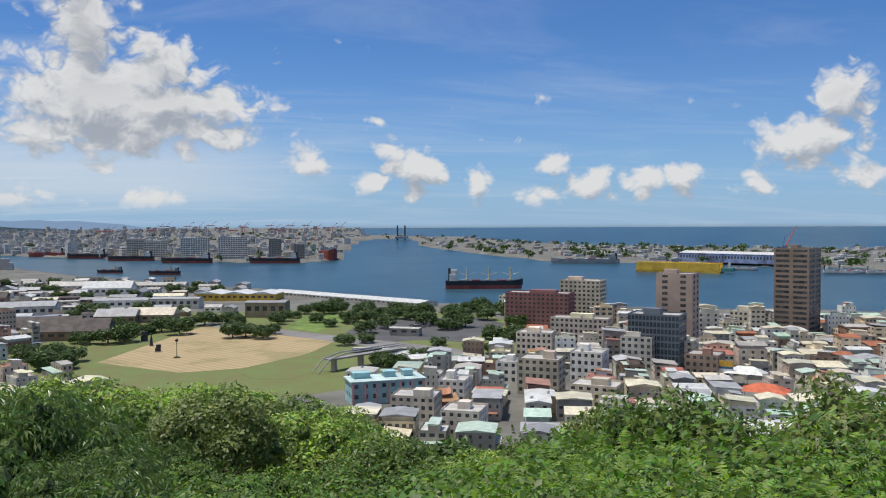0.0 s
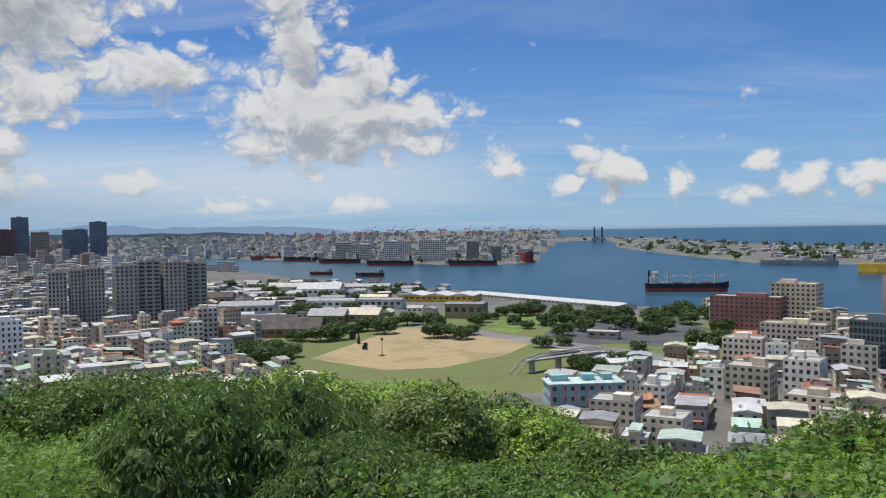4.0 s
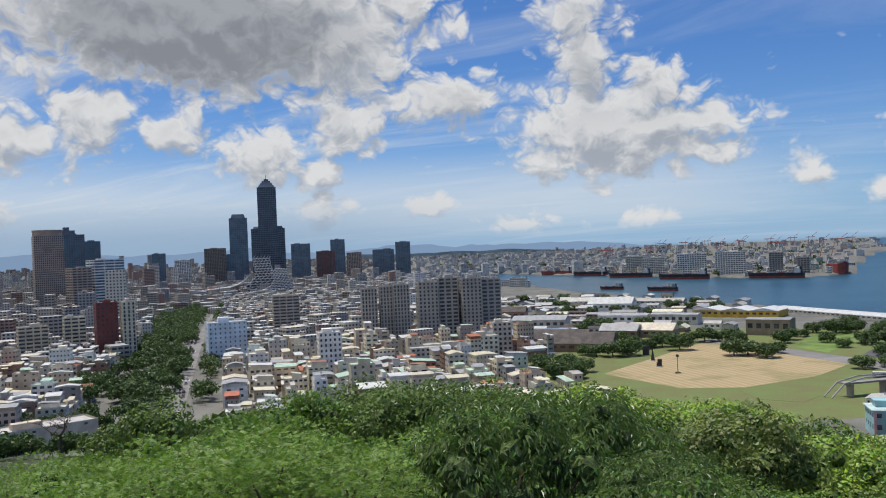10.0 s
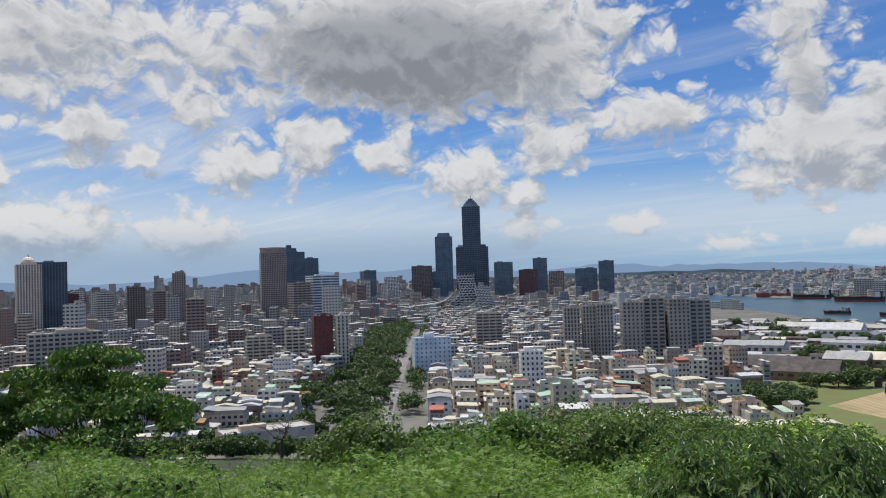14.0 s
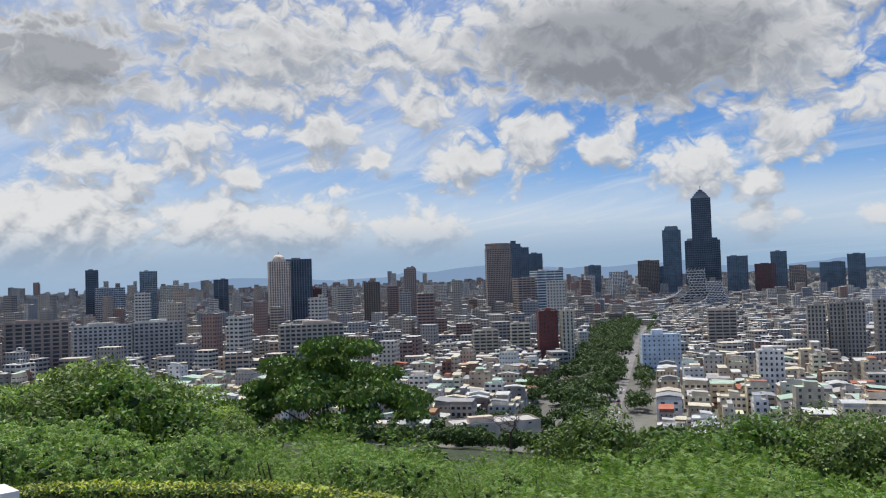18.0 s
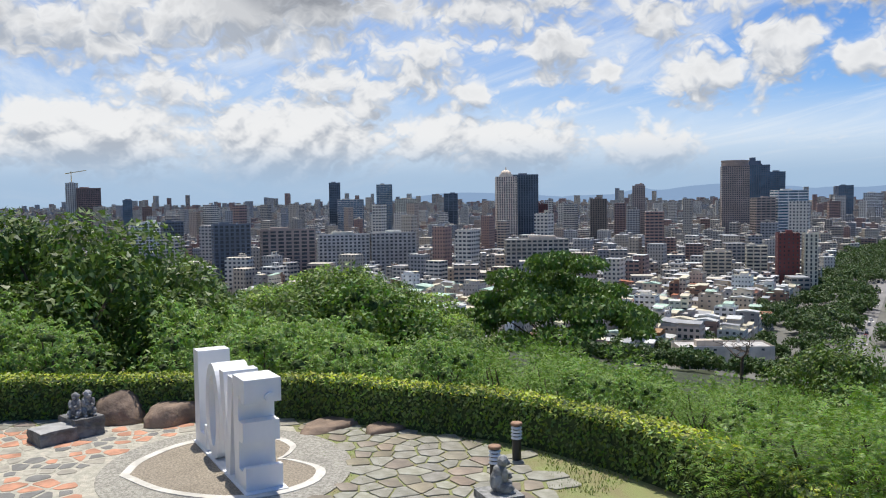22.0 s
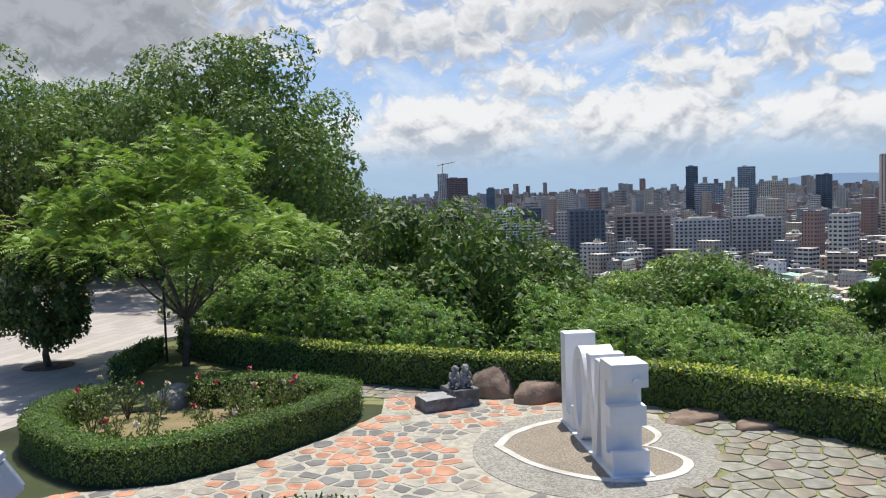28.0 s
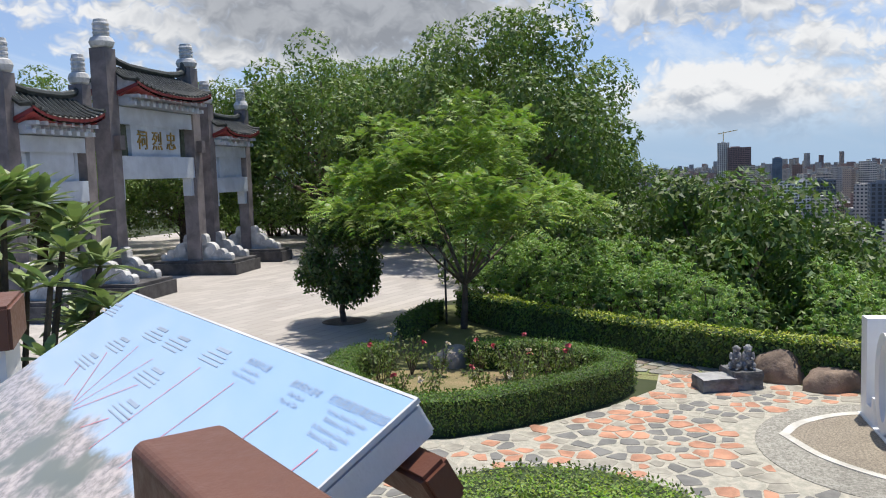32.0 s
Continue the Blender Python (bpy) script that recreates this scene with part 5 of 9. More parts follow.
def ship(x, y, length, turn, label, hull=HULL_BLACK, water=HULL_RED, beam=None, cranes=3, red=0.45, high=9.0, house=10, name="cargo_ship", tower=SHIP_WHITE):
    """Bow towards +x of its own; a shaped hull, deckhouse aft and deck cranes."""
    beam = beam or length * 0.15
    root = thing(name, Matrix.Translation((x, y, SEA)) @ Matrix.Rotation(turn, 4, "Z"), label, "ship", "ships in the harbour")
    stations = [(-0.5, 0.72, 0.06), (-0.46, 0.9, 0.0), (-0.3, 1.0, 0.0), (0.25, 1.0, 0.0), (0.38, 0.85, 0.05), (0.46, 0.45, 0.16), (0.5, 0.03, 0.26)]
    for key, z0, z1, k0, k1, mat in (("lower_hull", -1.5, high * red, 0.86, 0.95, water), ("upper_hull", high * red, high, 0.95, 1.0, hull)):
        m = Mesh()
        rows = []
        for t, w, lift in stations:
            zt = z1 + (high * lift if key == "upper_hull" else 0)
            back = 0.02 * length if key == "lower_hull" and t > 0.4 else 0
            rows.append([(t * length - back, -w * beam / 2 * k0, z0), (t * length - back * 0.5, -w * beam / 2 * k1, zt), (t * length - back * 0.5, w * beam / 2 * k1, zt), (t * length - back, w * beam / 2 * k0, z0)])
        for a, b in zip(rows, rows[1:]):
            m.face((a[0], b[0], b[1], a[1]))
            m.face((a[1], b[1], b[2], a[2]))
            m.face((a[2], b[2], b[3], a[3]))
        m.face(rows[0])
        part(key, m, mat, root)
    if house:
        m = Mesh()
        hx = -0.40 * length
        m.box(hx, 0, high, length * 0.10, beam * 0.86, house * 0.6)
        m.box(hx + 0.01 * length, 0, high + house * 0.6, length * 0.08, beam * 0.7, house * 0.4)
        m.box(hx + 0.03 * length, 0, high + house * 0.82, length * 0.03, beam * 1.0, house * 0.15)
        part("deckhouse", m, tower, root)
        for k in range(3):
            w = Mesh()
            w.box(hx + 0.051 * length, 0, high + 1.6 + k * house * 0.26, 0.15, beam * 0.7, 0.9)
            part("window_row", w, GLASS, root)
        m = Mesh()
        m.box(hx - 0.05 * length, 0, high, length * 0.03, beam * 0.3, house * 1.15)
        part("funnel", m, HULL_BLACK, root)
        m = Mesh()
        m.tube((hx, 0, high + house), (hx, 0, high + house * 1.6), 0.35, 0.12, 6)
        m.tube((0.47 * length, 0, high), (0.46 * length, 0, high + house * 1.1), 0.35, 0.15, 6)
        part("mast", m, SHIP_CREAM, root)
    for k in range(cranes):
        m = Mesh()
        cx = -0.22 * length + k * 0.56 * length / max(1, cranes - 1)
        tall = house * 1.2
        for s in (-1, 1):
            m.tube((cx, s * beam * 0.16, high), (cx, s * beam * 0.16, high + tall), 0.8, 0.6, 8)
        m.box(cx, 0, high + tall * 0.85, 1.6, beam * 0.45, 1.2)
        m.box(cx, 0, high, 4, beam * 0.5, 2.2)
        for s in (-1, 1):
            m.tube((cx, 0, high + tall * 0.4), (cx + s * 0.11 * length, 0, high + tall * 0.62), 0.4, 0.25, 6)
        part("deck_crane", m, SHIP_CREAM, root)
    for k in range(4):
        m = Mesh()
        m.box(-0.27 * length + k * 0.165 * length, 0, high, 0.11 * length, beam * 0.6, 1.2)
        part("hatch", m, HULL_RED if k % 2 else HULL_GREY, root)
    return root


ship(211, 966, 92, math.atan2(941 - 985, 249 - 170) + 0.36, "cargo ship with a black and red hull under way", high=9.5, house=13, cranes=3)
for (ax, ay), (bx, by), words, cr in (((-667, 2181), (-578, 2155), "moored bulk carrier with a red hull", 2), ((-543, 2050), (-451, 2024), "moored cargo ship with a blue-black hull", 2), ((-419, 1892), (-319, 1864), "moored dark bulk carrier", 3), ((-285, 1751), (-183, 1723), "moored dark bulk carrier with a rusty waterline", 3), ((-108, 1700), (-9, 1672), "moored dark bulk carrier beside silos", 2)):
    ship((ax + bx) / 2, (ay + by) / 2, math.hypot(bx - ax, by - ay) * 1.0, math.atan2(by - ay, bx - ax) + math.pi, words, hull=HULL_RED if "red hull" in words else HULL_BLACK, high=10, house=10, cranes=cr)
ship(52, 1806, 60, math.atan2(-8, 27) - 0.9, "red-hulled ship seen bow on at the pier's end", hull=HULL_RED, high=20, house=8, cranes=0, beam=24)
ship(-308, 1405, 43, math.atan2(-11, 41) + math.pi, "small dark coaster lying at anchor", high=5, house=5, cranes=1, name="coaster", tower=HULL_GREY)
ship(-213, 1337, 50, math.atan2(-12, 48) + math.pi, "small dark coaster lying at anchor", high=6, house=5, cranes=1, name="coaster", tower=HULL_GREY)
ship(528, 1521, 130, math.atan2(-54, 117) + math.pi, "grey naval landing ship at its quay", hull=HULL_GREY, water=HULL_GREY, high=9, house=9, cranes=0, name="naval_ship", tower=HULL_GREY)
for tx, ty in ((690, 1232), (780, 1112), (835, 1090), (810, 1120)):
    ship(tx, ty, 48, -0.5, "white patrol boat at the quay", hull=SHIP_WHITE, water=HULL_GREY, high=5, house=7, cranes=0, name="patrol_boat")
ship(1290, 4560, 110, 0.4, "far dark freighter on the open sea", high=8, house=8, cranes=0)


def floating_dock():
    root = thing("floating_dock", Matrix.Translation((576, 1217, SEA)) @ Matrix.Rotation(math.atan2(-86, 98), 4, "Z"), "long yellow floating dock", "floating dock")
    for y in (-12, 12):
        m = Mesh()
        m.box(0, y, 0, 128, 4, 15)
        part("side_wall", m, YELLOW, root)
    m = Mesh()
    m.box(0, 0, -1, 130, 28, 4)
    part("pontoon", m, YELLOW, root)
    m = Mesh()
    m.box(74, 0, 3, 18, 16, 5)
    part("gate_barge", m, material("teal_paint", (0.05, 0.20, 0.20), rough=0.6, spread=0.2, scale=0.1), root)


floating_dock()


def luffing_crane(x, y, s, lean, label, mat):
    z = ground_z(x, y)
    root = thing("harbour_crane", Matrix.Translation((x, y, z)), label, "crane", "harbour cranes")
    m = Mesh()
    for dx, dy in ((-4, -4), (4, -4), (4, 4), (-4, 4)):
        m.tube((dx * s, dy * s, 0), (dx * 0.6 * s, dy * 0.6 * s, 26 * s), 0.8 * s, 0.7 * s, 6)
    m.box(0, 0, 26 * s, 8 * s, 8 * s, 5 * s)
    part("portal", m, mat, root)
    m = Mesh()
    for o in (-1.2, 1.2):
        m.tube((0, o * s, 30 * s), (lean * s, o * s, 66 * s), 0.7 * s, 0.4 * s, 6)
    for k in range(7):
        t = k / 7
        p = Vector((lean * t * s, -1.2 * s, (30 + 36 * t) * s))
        q = Vector((lean * (t + 0.14) * s, 1.2 * s, (30 + 36 * (t + 0.14)) * s))
        m.tube(p, q, 0.3 * s, 0.3 * s, 4)
    part("jib", m, CRANE_RED, root, "red and white lattice jib")
    m = Mesh()
    m.tube((-5 * s, 0, 30 * s), (-2 * s, 0, 46 * s), 0.5 * s, 0.5 * s, 6)
    m.tube((-2 * s, 0, 46 * s), (lean * 0.7 * s, 0, 56 * s), 0.2 * s, 0.2 * s, 4)
    part("back_stay", m, mat, root)


CRANE_RED = material("crane_red_white", (0.50, 0.13, 0.10), rough=0.6, spread=0.2, scale=0.2)
CRANE_BLUE = material("crane_blue", (0.05, 0.14, 0.32), rough=0.6, spread=0.2)
CRANE_GREEN = material("crane_pale_green", (0.22, 0.38, 0.34), rough=0.6, spread=0.2)
luffing_crane(846, 1361, 1.0, 20, "tall shipyard crane with a red and white jib", CRANE_BLUE)
luffing_crane(700, 1480, 0.45, -8, "small blue shipyard crane", CRANE_BLUE)
for cx, cy, cl in ((20, 1835, 8), (5, 1850, -6), (-20, 1870, 6), (40, 1840, 10)):
    luffing_crane(cx, cy, 0.9, cl, "pale green quay crane with a red jib", CRANE_GREEN)


def far_gantries():
    """Container cranes on the far quays, too small to tell apart."""
    gr = random.Random(9)
    m = Mesh()
    for k in range(20):
        a, r = gr.uniform(-2.5, 14.5), gr.uniform(3300, 4300)
        x, y = -r * math.sin(radians(a)), r * math.cos(radians(a))
        z = ground_z(x, y)
        for dx in (-8, 8):
            m.tube((x + dx, y, z), (x + dx, y, z + 34), 1.1, 1.1, 4)
        m.box(x, y, z + 27, 40, 3, 3)
        m.tube((x + 8, y, z + 34), (x + 30, y, z + 50), 0.9, 0.9, 4)
    tagged(part("far_gantries", m, CRANE_RED), "rows of red container cranes on the far quays", "cranes", kind="stuff")
    rig = thing("jack_up_rig", Matrix.Translation((365, 3150, far_lift(3170, 74))), "jack-up rig with dark upright legs", "rig")
    for dx in (-14, 14):
        for dy in (-8, 8):
            q = Mesh()
            q.tube((dx, dy, 0), (dx, dy, 56), 2.0, 2.0, 6)
            part("leg", q, BLACK_STEEL, rig)
    q = Mesh()
    q.box(0, 0, 6, 50, 28, 8)
    part("barge", q, HULL_GREY, rig)


far_gantries()


def dock_blocks():
    """Silos and office slabs on the quay across the water."""
    for x, y, w, h, mat, words in ((-60, 1790, 26, 42, WALLS[5], "grey grain silo block on the quay"), (-150, 1830, 60, 46, WALLS[3], "white office slab on the quay"), (-230, 1850, 60, 44, WALLS[3], "white apartment slab on the quay"), (-330, 1960, 50, 36, WALLS[1], "grey quay warehouse with a tall stair"), (-380, 2000, 40, 40, WALLS[1], "dark mill building on the quay"),
                                (-10, 1800, 22, 30, WALLS[5], "concrete silo beside cranes")):
        hero(x, y, w, 26, h, facing(x, y), mat, words, storey=4.2, bay=5, pier=0.3, band=0.45)


dock_blocks()


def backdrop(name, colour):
    """A flat glow that puts the haze of distant air into the colour."""
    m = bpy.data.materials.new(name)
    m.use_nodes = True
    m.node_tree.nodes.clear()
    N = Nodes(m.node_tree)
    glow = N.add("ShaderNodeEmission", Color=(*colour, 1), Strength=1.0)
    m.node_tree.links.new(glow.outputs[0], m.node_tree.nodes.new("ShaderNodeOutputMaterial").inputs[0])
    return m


def far_hills():
    """Low wooded ridge and pale mountains on the skyline."""
    # aerial haze is put into both colours: the mountains glow, the ridge is paled
    for name, a0, a1, r, top, mat, words in (("near_ridge", 14, 34, 4550, 46, material("hazed_ridge_woods", (0.26, 0.34, 0.34), spread=0.12, scale=0.01, grain=0.1), "low wooded ridge behind the harbour"), ("far_mountains", 10, 74, 4850, 135, backdrop("mountain_haze_glow", (0.25, 0.365, 0.55)), "pale blue mountain range under clouds")):
        m = Mesh()
        n = 120
        prev = None
        for k in range(n + 1):
            a = a0 + (a1 - a0) * k / n
            x, y = -r * math.sin(radians(a)), r * math.cos(radians(a))
            e = math.sin(math.pi * k / n) ** 0.5
            h = top * e * (0.55 + 0.5 * noise.noise((a * 0.11, r, 0)) + 0.18 * noise.noise((a * 0.5, r, 3)) + 0.05 * noise.noise((a * 2, r, 5)))
            cur = ((x, y, -80), (x, y, ground_z(x, y) + max(0, h)), (x * 1.02, y * 1.02, -80))
            if prev:
                m.face((prev[0], cur[0], cur[1], prev[1]))
                m.face((prev[1], cur[1], cur[2], prev[2]))
            prev = cur
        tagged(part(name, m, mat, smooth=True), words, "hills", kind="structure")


far_hills()


# ---- small things between hill and harbour ----
def billboard():
    root = thing("billboard", Matrix.Translation((182, 352, TOWN)) @ Matrix.Rotation(facing(182, 352, -12), 4, "Z"), "large billboard with yellow, blue and white printed bands", "billboard")
    for z, h, mat in ((3.6, 4.0, WHITE), (7.6, 1.0, material("sign_blue", (0.05, 0.16, 0.30), rough=0.5)), (8.6, 2.6, material("sign_yellow", (0.62, 0.37, 0.05), rough=0.5, spread=0.1, scale=0.6))):
        m = Mesh()
        m.box(0, 0, z, 21, 0.6, h, bottom=True)
        part("panel", m, mat, root)
    red = material("sign_red", (0.55, 0.05, 0.12), rough=0.5)
    for k in range(6):
        m = Mesh()
        m.box(-8.6 + 1.6 * k, -0.33, 4.5, 1.1, 0.08, 1.9)
        part("sign_mark", m, red if k < 6 else NAVY, root)
    for k in range(5):
        m = Mesh()
        m.box(2.2 + 1.5 * k, -0.33, 5.0, 1.0, 0.08, 1.0)
        part("sign_mark", m, NAVY, root)
    for x in (-9, -3, 3, 9):
        m = Mesh()
        m.box(x, 0.6, -0.2, 0.4, 0.4, 11)
        part("post", m, BLACK_STEEL, root)
    HEROES.append((182, 352, 8))


def tent(x, y, w, d, h, mat, label, name="tent_roof"):
    root = thing(name, Matrix.Translation((x, y, TOWN)) @ Matrix.Rotation(facing(x, y, -8), 4, "Z"), label, "tent")
    m = Mesh()
    a, b = w / 2, d / 2
    for q in (((-a, -b, h), (a, -b, h), (a * 0.35, 0, h + 3)), ((-a, -b, h), (a * 0.35, 0, h + 3), (-a * 0.35, 0, h + 3)), ((a, b, h), (-a, b, h), (-a * 0.35, 0, h + 3)), ((a, b, h), (-a * 0.35, 0, h + 3), (a * 0.35, 0, h + 3)), ((-a, b, h), (-a, -b, h), (-a * 0.35, 0, h + 3)), ((a, -b, h), (a, b, h), (a * 0.35, 0, h + 3))):
        m.face(q)
    part("canopy", m, mat, root)
    for dx in (-1, 0, 1):
        for dy in (-1, 1):
            m = Mesh()
            m.tube((dx * a * 0.94, dy * b * 0.94, -0.2), (dx * a * 0.94, dy * b * 0.94, h + 0.05), 0.15, 0.15, 6)
            part("post", m, STEEL, root)
    HEROES.append((x, y, max(w, d) * 0.55))


billboard()
tent(187, 314, 19, 12, 4.4, material("orange_red_canvas", (0.52, 0.12, 0.05), rough=0.7, spread=0.12, scale=0.4), "orange-red canvas hall roof among houses")
tent(196, 345, 18, 10, 6.0, ROOFS[1], "white pitched shelter roof beside a billboard", "shelter_roof")
tent(-175, 470, 16, 10, 4.0, material("blue_canvas", (0.10, 0.22, 0.42), rough=0.6, spread=0.12, scale=0.4), "blue canvas market roof among houses")
tent(120, 392, 12, 9, 5.5, material("green_canvas", (0.06, 0.30, 0.20), rough=0.6, spread=0.12, scale=0.4), "green canvas roof shelter among houses")


def temple():
    root = thing("temple", Matrix.Translation((54, 323, TOWN)) @ Matrix.Rotation(facing(54, 323, 10), 4, "Z"), "small red temple with upswept tiled roofs", "temple")
    HEROES.append((54, 323, 7))
    m = Mesh()
    m.box(0, 0, -0.2, 9, 8, 4.4)
    part("wall", m, RED_BRICK, root)
    for w, d, z in ((11, 10, 4.2), (6, 5.5, 6.6)):
        m = Mesh()
        n = 10
        for side in (-1, 1):
            for k in range(n):
                u0, u1 = -1 + 2 * k / n, -1 + 2 * (k + 1) / n
                q = [(u0 * w / 2, side * d / 2, z + 0.9 * abs(u0) ** 3), (u1 * w / 2, side * d / 2, z + 0.9 * abs(u1) ** 3), (u1 * w * 0.45, 0, z + 2.0 + 0.8 * abs(u1) ** 4), (u0 * w * 0.45, 0, z + 2.0 + 0.8 * abs(u0) ** 4)]
                m.face(q if side < 0 else q[::-1])
        part("roof", m, ROOFS[4], root)


temple()


def harbour_yards():
    """Low stores, stacks and boats' sheds that fill the ground along the quay."""
    hr = random.Random(44)
    made = 0
    words = {0: "low quay store with a cream roof", 1: "low quay store with a white roof", 3: "low quay store with a grey roof", 5: "flat concrete quay store building"}
    for _ in range(2600):
        a, r = hr.uniform(3, 26), hr.uniform(640, 1160)
        x, y = -r * math.sin(radians(a)), r * math.cos(radians(a))
        w, d = hr.uniform(12, 34), hr.uniform(8, 14)
        if made > 120 or inside(x, y, PARK) or any(inside(x + p, y + q, HARBOUR) for p, q in ((0, 0), (20, 0), (-20, 0), (0, 20), (0, -20))) or any(math.hypot(x - p, y - q) < s + w * 0.55 for p, q, s in HEROES):
            continue
        made += 1
        k = hr.choice((0, 1, 3, 3, 3, 5, 5))
        shed(x, y, w, d, hr.uniform(3.0, 6.5), facing(x, y, -12) + hr.choice((0, 0, 1.57)), WALLS[hr.choice((0, 1, 3, 5, 4))], ROOFS[k] if hr.random() < 0.8 else DARK_ROOF, words[k], hr.uniform(0.6, 3))


harbour_yards()


def field_things():
    """Posts and small sculptures that stand on the mown field."""
    lamp = thing("field_lamp", Matrix.Translation((-70, 477, TOWN)), "dark lamp post with a round head on a mound", "lamp post")
    m = Mesh()
    m.tube((0, 0, -0.2), (0, 0, 9), 0.22, 0.14, 8)
    part("pole", m, BLACK_STEEL, lamp)
    m = Mesh()
    m.lathe(0, 0, ((0.1, 8.8), (0.9, 9.3), (0.9, 10.2), (0.3, 10.7)), 10)
    part("lamp_head", m, BLACK_STEEL, lamp)
    m = Mesh()
    m.lathe(0, 0, ((2.2, -0.1), (1.4, 0.6), (0.2, 0.9)), 12)
    part("mound", m, EARTH, lamp)
    for x, y, w, h, words in ((-84, 501, 3.0, 4.0, "square dark steel sculpture on the field"), (-92, 526, 2.0, 7.0, "tall pointed dark sculpture on the field"), (-100, 548, 4.0, 6.0, "dark stacked steel sculpture on the field")):
        root = thing("sculpture", Matrix.Translation((x, y, TOWN)), words, "sculpture", "sculptures on the field")
        m = Mesh()
        m.box(0, 0, 0, w * 1.2, w * 1.2, 0.4)
        part("base", m, WALLS[5], root)
        m = Mesh()
        if "pointed" in words:
            m.box(0, 0, 0.4, w, w, h, taper=0.2)
        else:
            m.box(0, 0, 0.4, w, w * 0.5, h * 0.55)
            m.box(w * 0.1, 0, 0.4 + h * 0.55, w * 0.8, w * 0.5, h * 0.45, turn=0.4)
        part("body", m, BLACK_STEEL, root)
    fence = thing("fence", Matrix.Identity(4), "pale green fence along the service road", "fence")
    m = Mesh()
    a, b = Vector((62, 470, TOWN)), Vector((124, 400, TOWN))
    d = b - a
    m.box(*((a + b) / 2), d.length, 0.15, 2.2, turn=math.atan2(d.y, d.x))
    part("panel", m, ROOFS[2], fence)


field_things()


# ---- cars ----
def car_model(mat, label):
    root = thing("car", Matrix.Identity(4), label, "car", "parked cars")
    m = Mesh()
    m.box(0, 0, 0.35, 4.3, 1.75, 0.55)
    part("body", m, mat, root, bevel=0.12)
    m = Mesh()
    m.box(-0.2, 0, 0.88, 2.5, 1.6, 0.58, taper=0.78)
    part("cabin", m, [GLASS], root, bevel=0.06)
    m = Mesh()
    m.box(-0.2, 0, 1.455, 1.8, 1.2, 0.03)
    part("roof_panel", m, mat, root)
    for x in (-1.35, 1.35):
        for y in (-0.85, 0.85):
            m = Mesh()
            m.tube((x, y - 0.1, 0.32), (x, y + 0.1, 0.32), 0.32, 0.32, 10)
            part("wheel", m, BLACK_STEEL, root)
    return root


def place_cars():
    cr = random.Random(52)
    models = [car_model(material("car_white", (0.72, 0.72, 0.72), rough=0.25, bump=0), "white parked car"), car_model(material("car_silver", (0.42, 0.43, 0.45), rough=0.25, metal=0.5, bump=0), "silver grey parked car"), car_model(material("car_dark", (0.04, 0.045, 0.055), rough=0.2, bump=0), "dark blue-black parked car"), car_model(material("car_red", (0.35, 0.03, 0.03), rough=0.25, bump=0), "dark red parked car")]
    for model, extra in zip(models, ("car on the avenue", "car at the kerb", "car on asphalt", "car on asphalt")):
        tagged(model, model["label"] + " " + extra.split(" ", 1)[1] if "label" in model else "")
    spots = []
    turn = radians(38.9) + math.pi / 2
    for k in range(64):
        t = cr.uniform(0.03, 0.5)
        off = cr.choice((-4.6, -1.6, 1.6, 4.6))
        spots.append((-259 - 597 * t + off * math.cos(radians(38.9)), 279 + 737 * t + off * math.sin(radians(38.9)), turn))
    for k in range(34):
        row, n = divmod(k, 9)
        spots.append((64 + n * 4.6 + row * 6, 560 + row * 15 + n * 5.0, radians(cr.choice((-40, -38)))))
    for k in range(34):
        row, n = divmod(k, 12)
        spots.append((-222 + n * 3.4 + row * 3, 318 + row * 8 + n * 0.6, radians(95)))
    taken = []
    used = set()
    for x, y, a in spots:
        if any(math.hypot(x - p, y - q) < 3.2 for p, q in taken):
            continue
        taken.append((x, y))
        k = cr.choices(range(4), (5, 4, 3, 1))[0]
        if len(used) < 4 and len(taken) <= 4:
            k = len(taken) - 1
        m = Matrix.Translation((x, y, max(TOWN + 0.1, ground_z(x, y)))) @ Matrix.Rotation(a, 4, "Z")
        if k not in used:
            used.add(k)
            models[k].matrix_basis = m
        else:
            copy_thing(models[k], m)
    HEROES.append((-203, 327, 20))


place_cars()


small_town()
far_town()


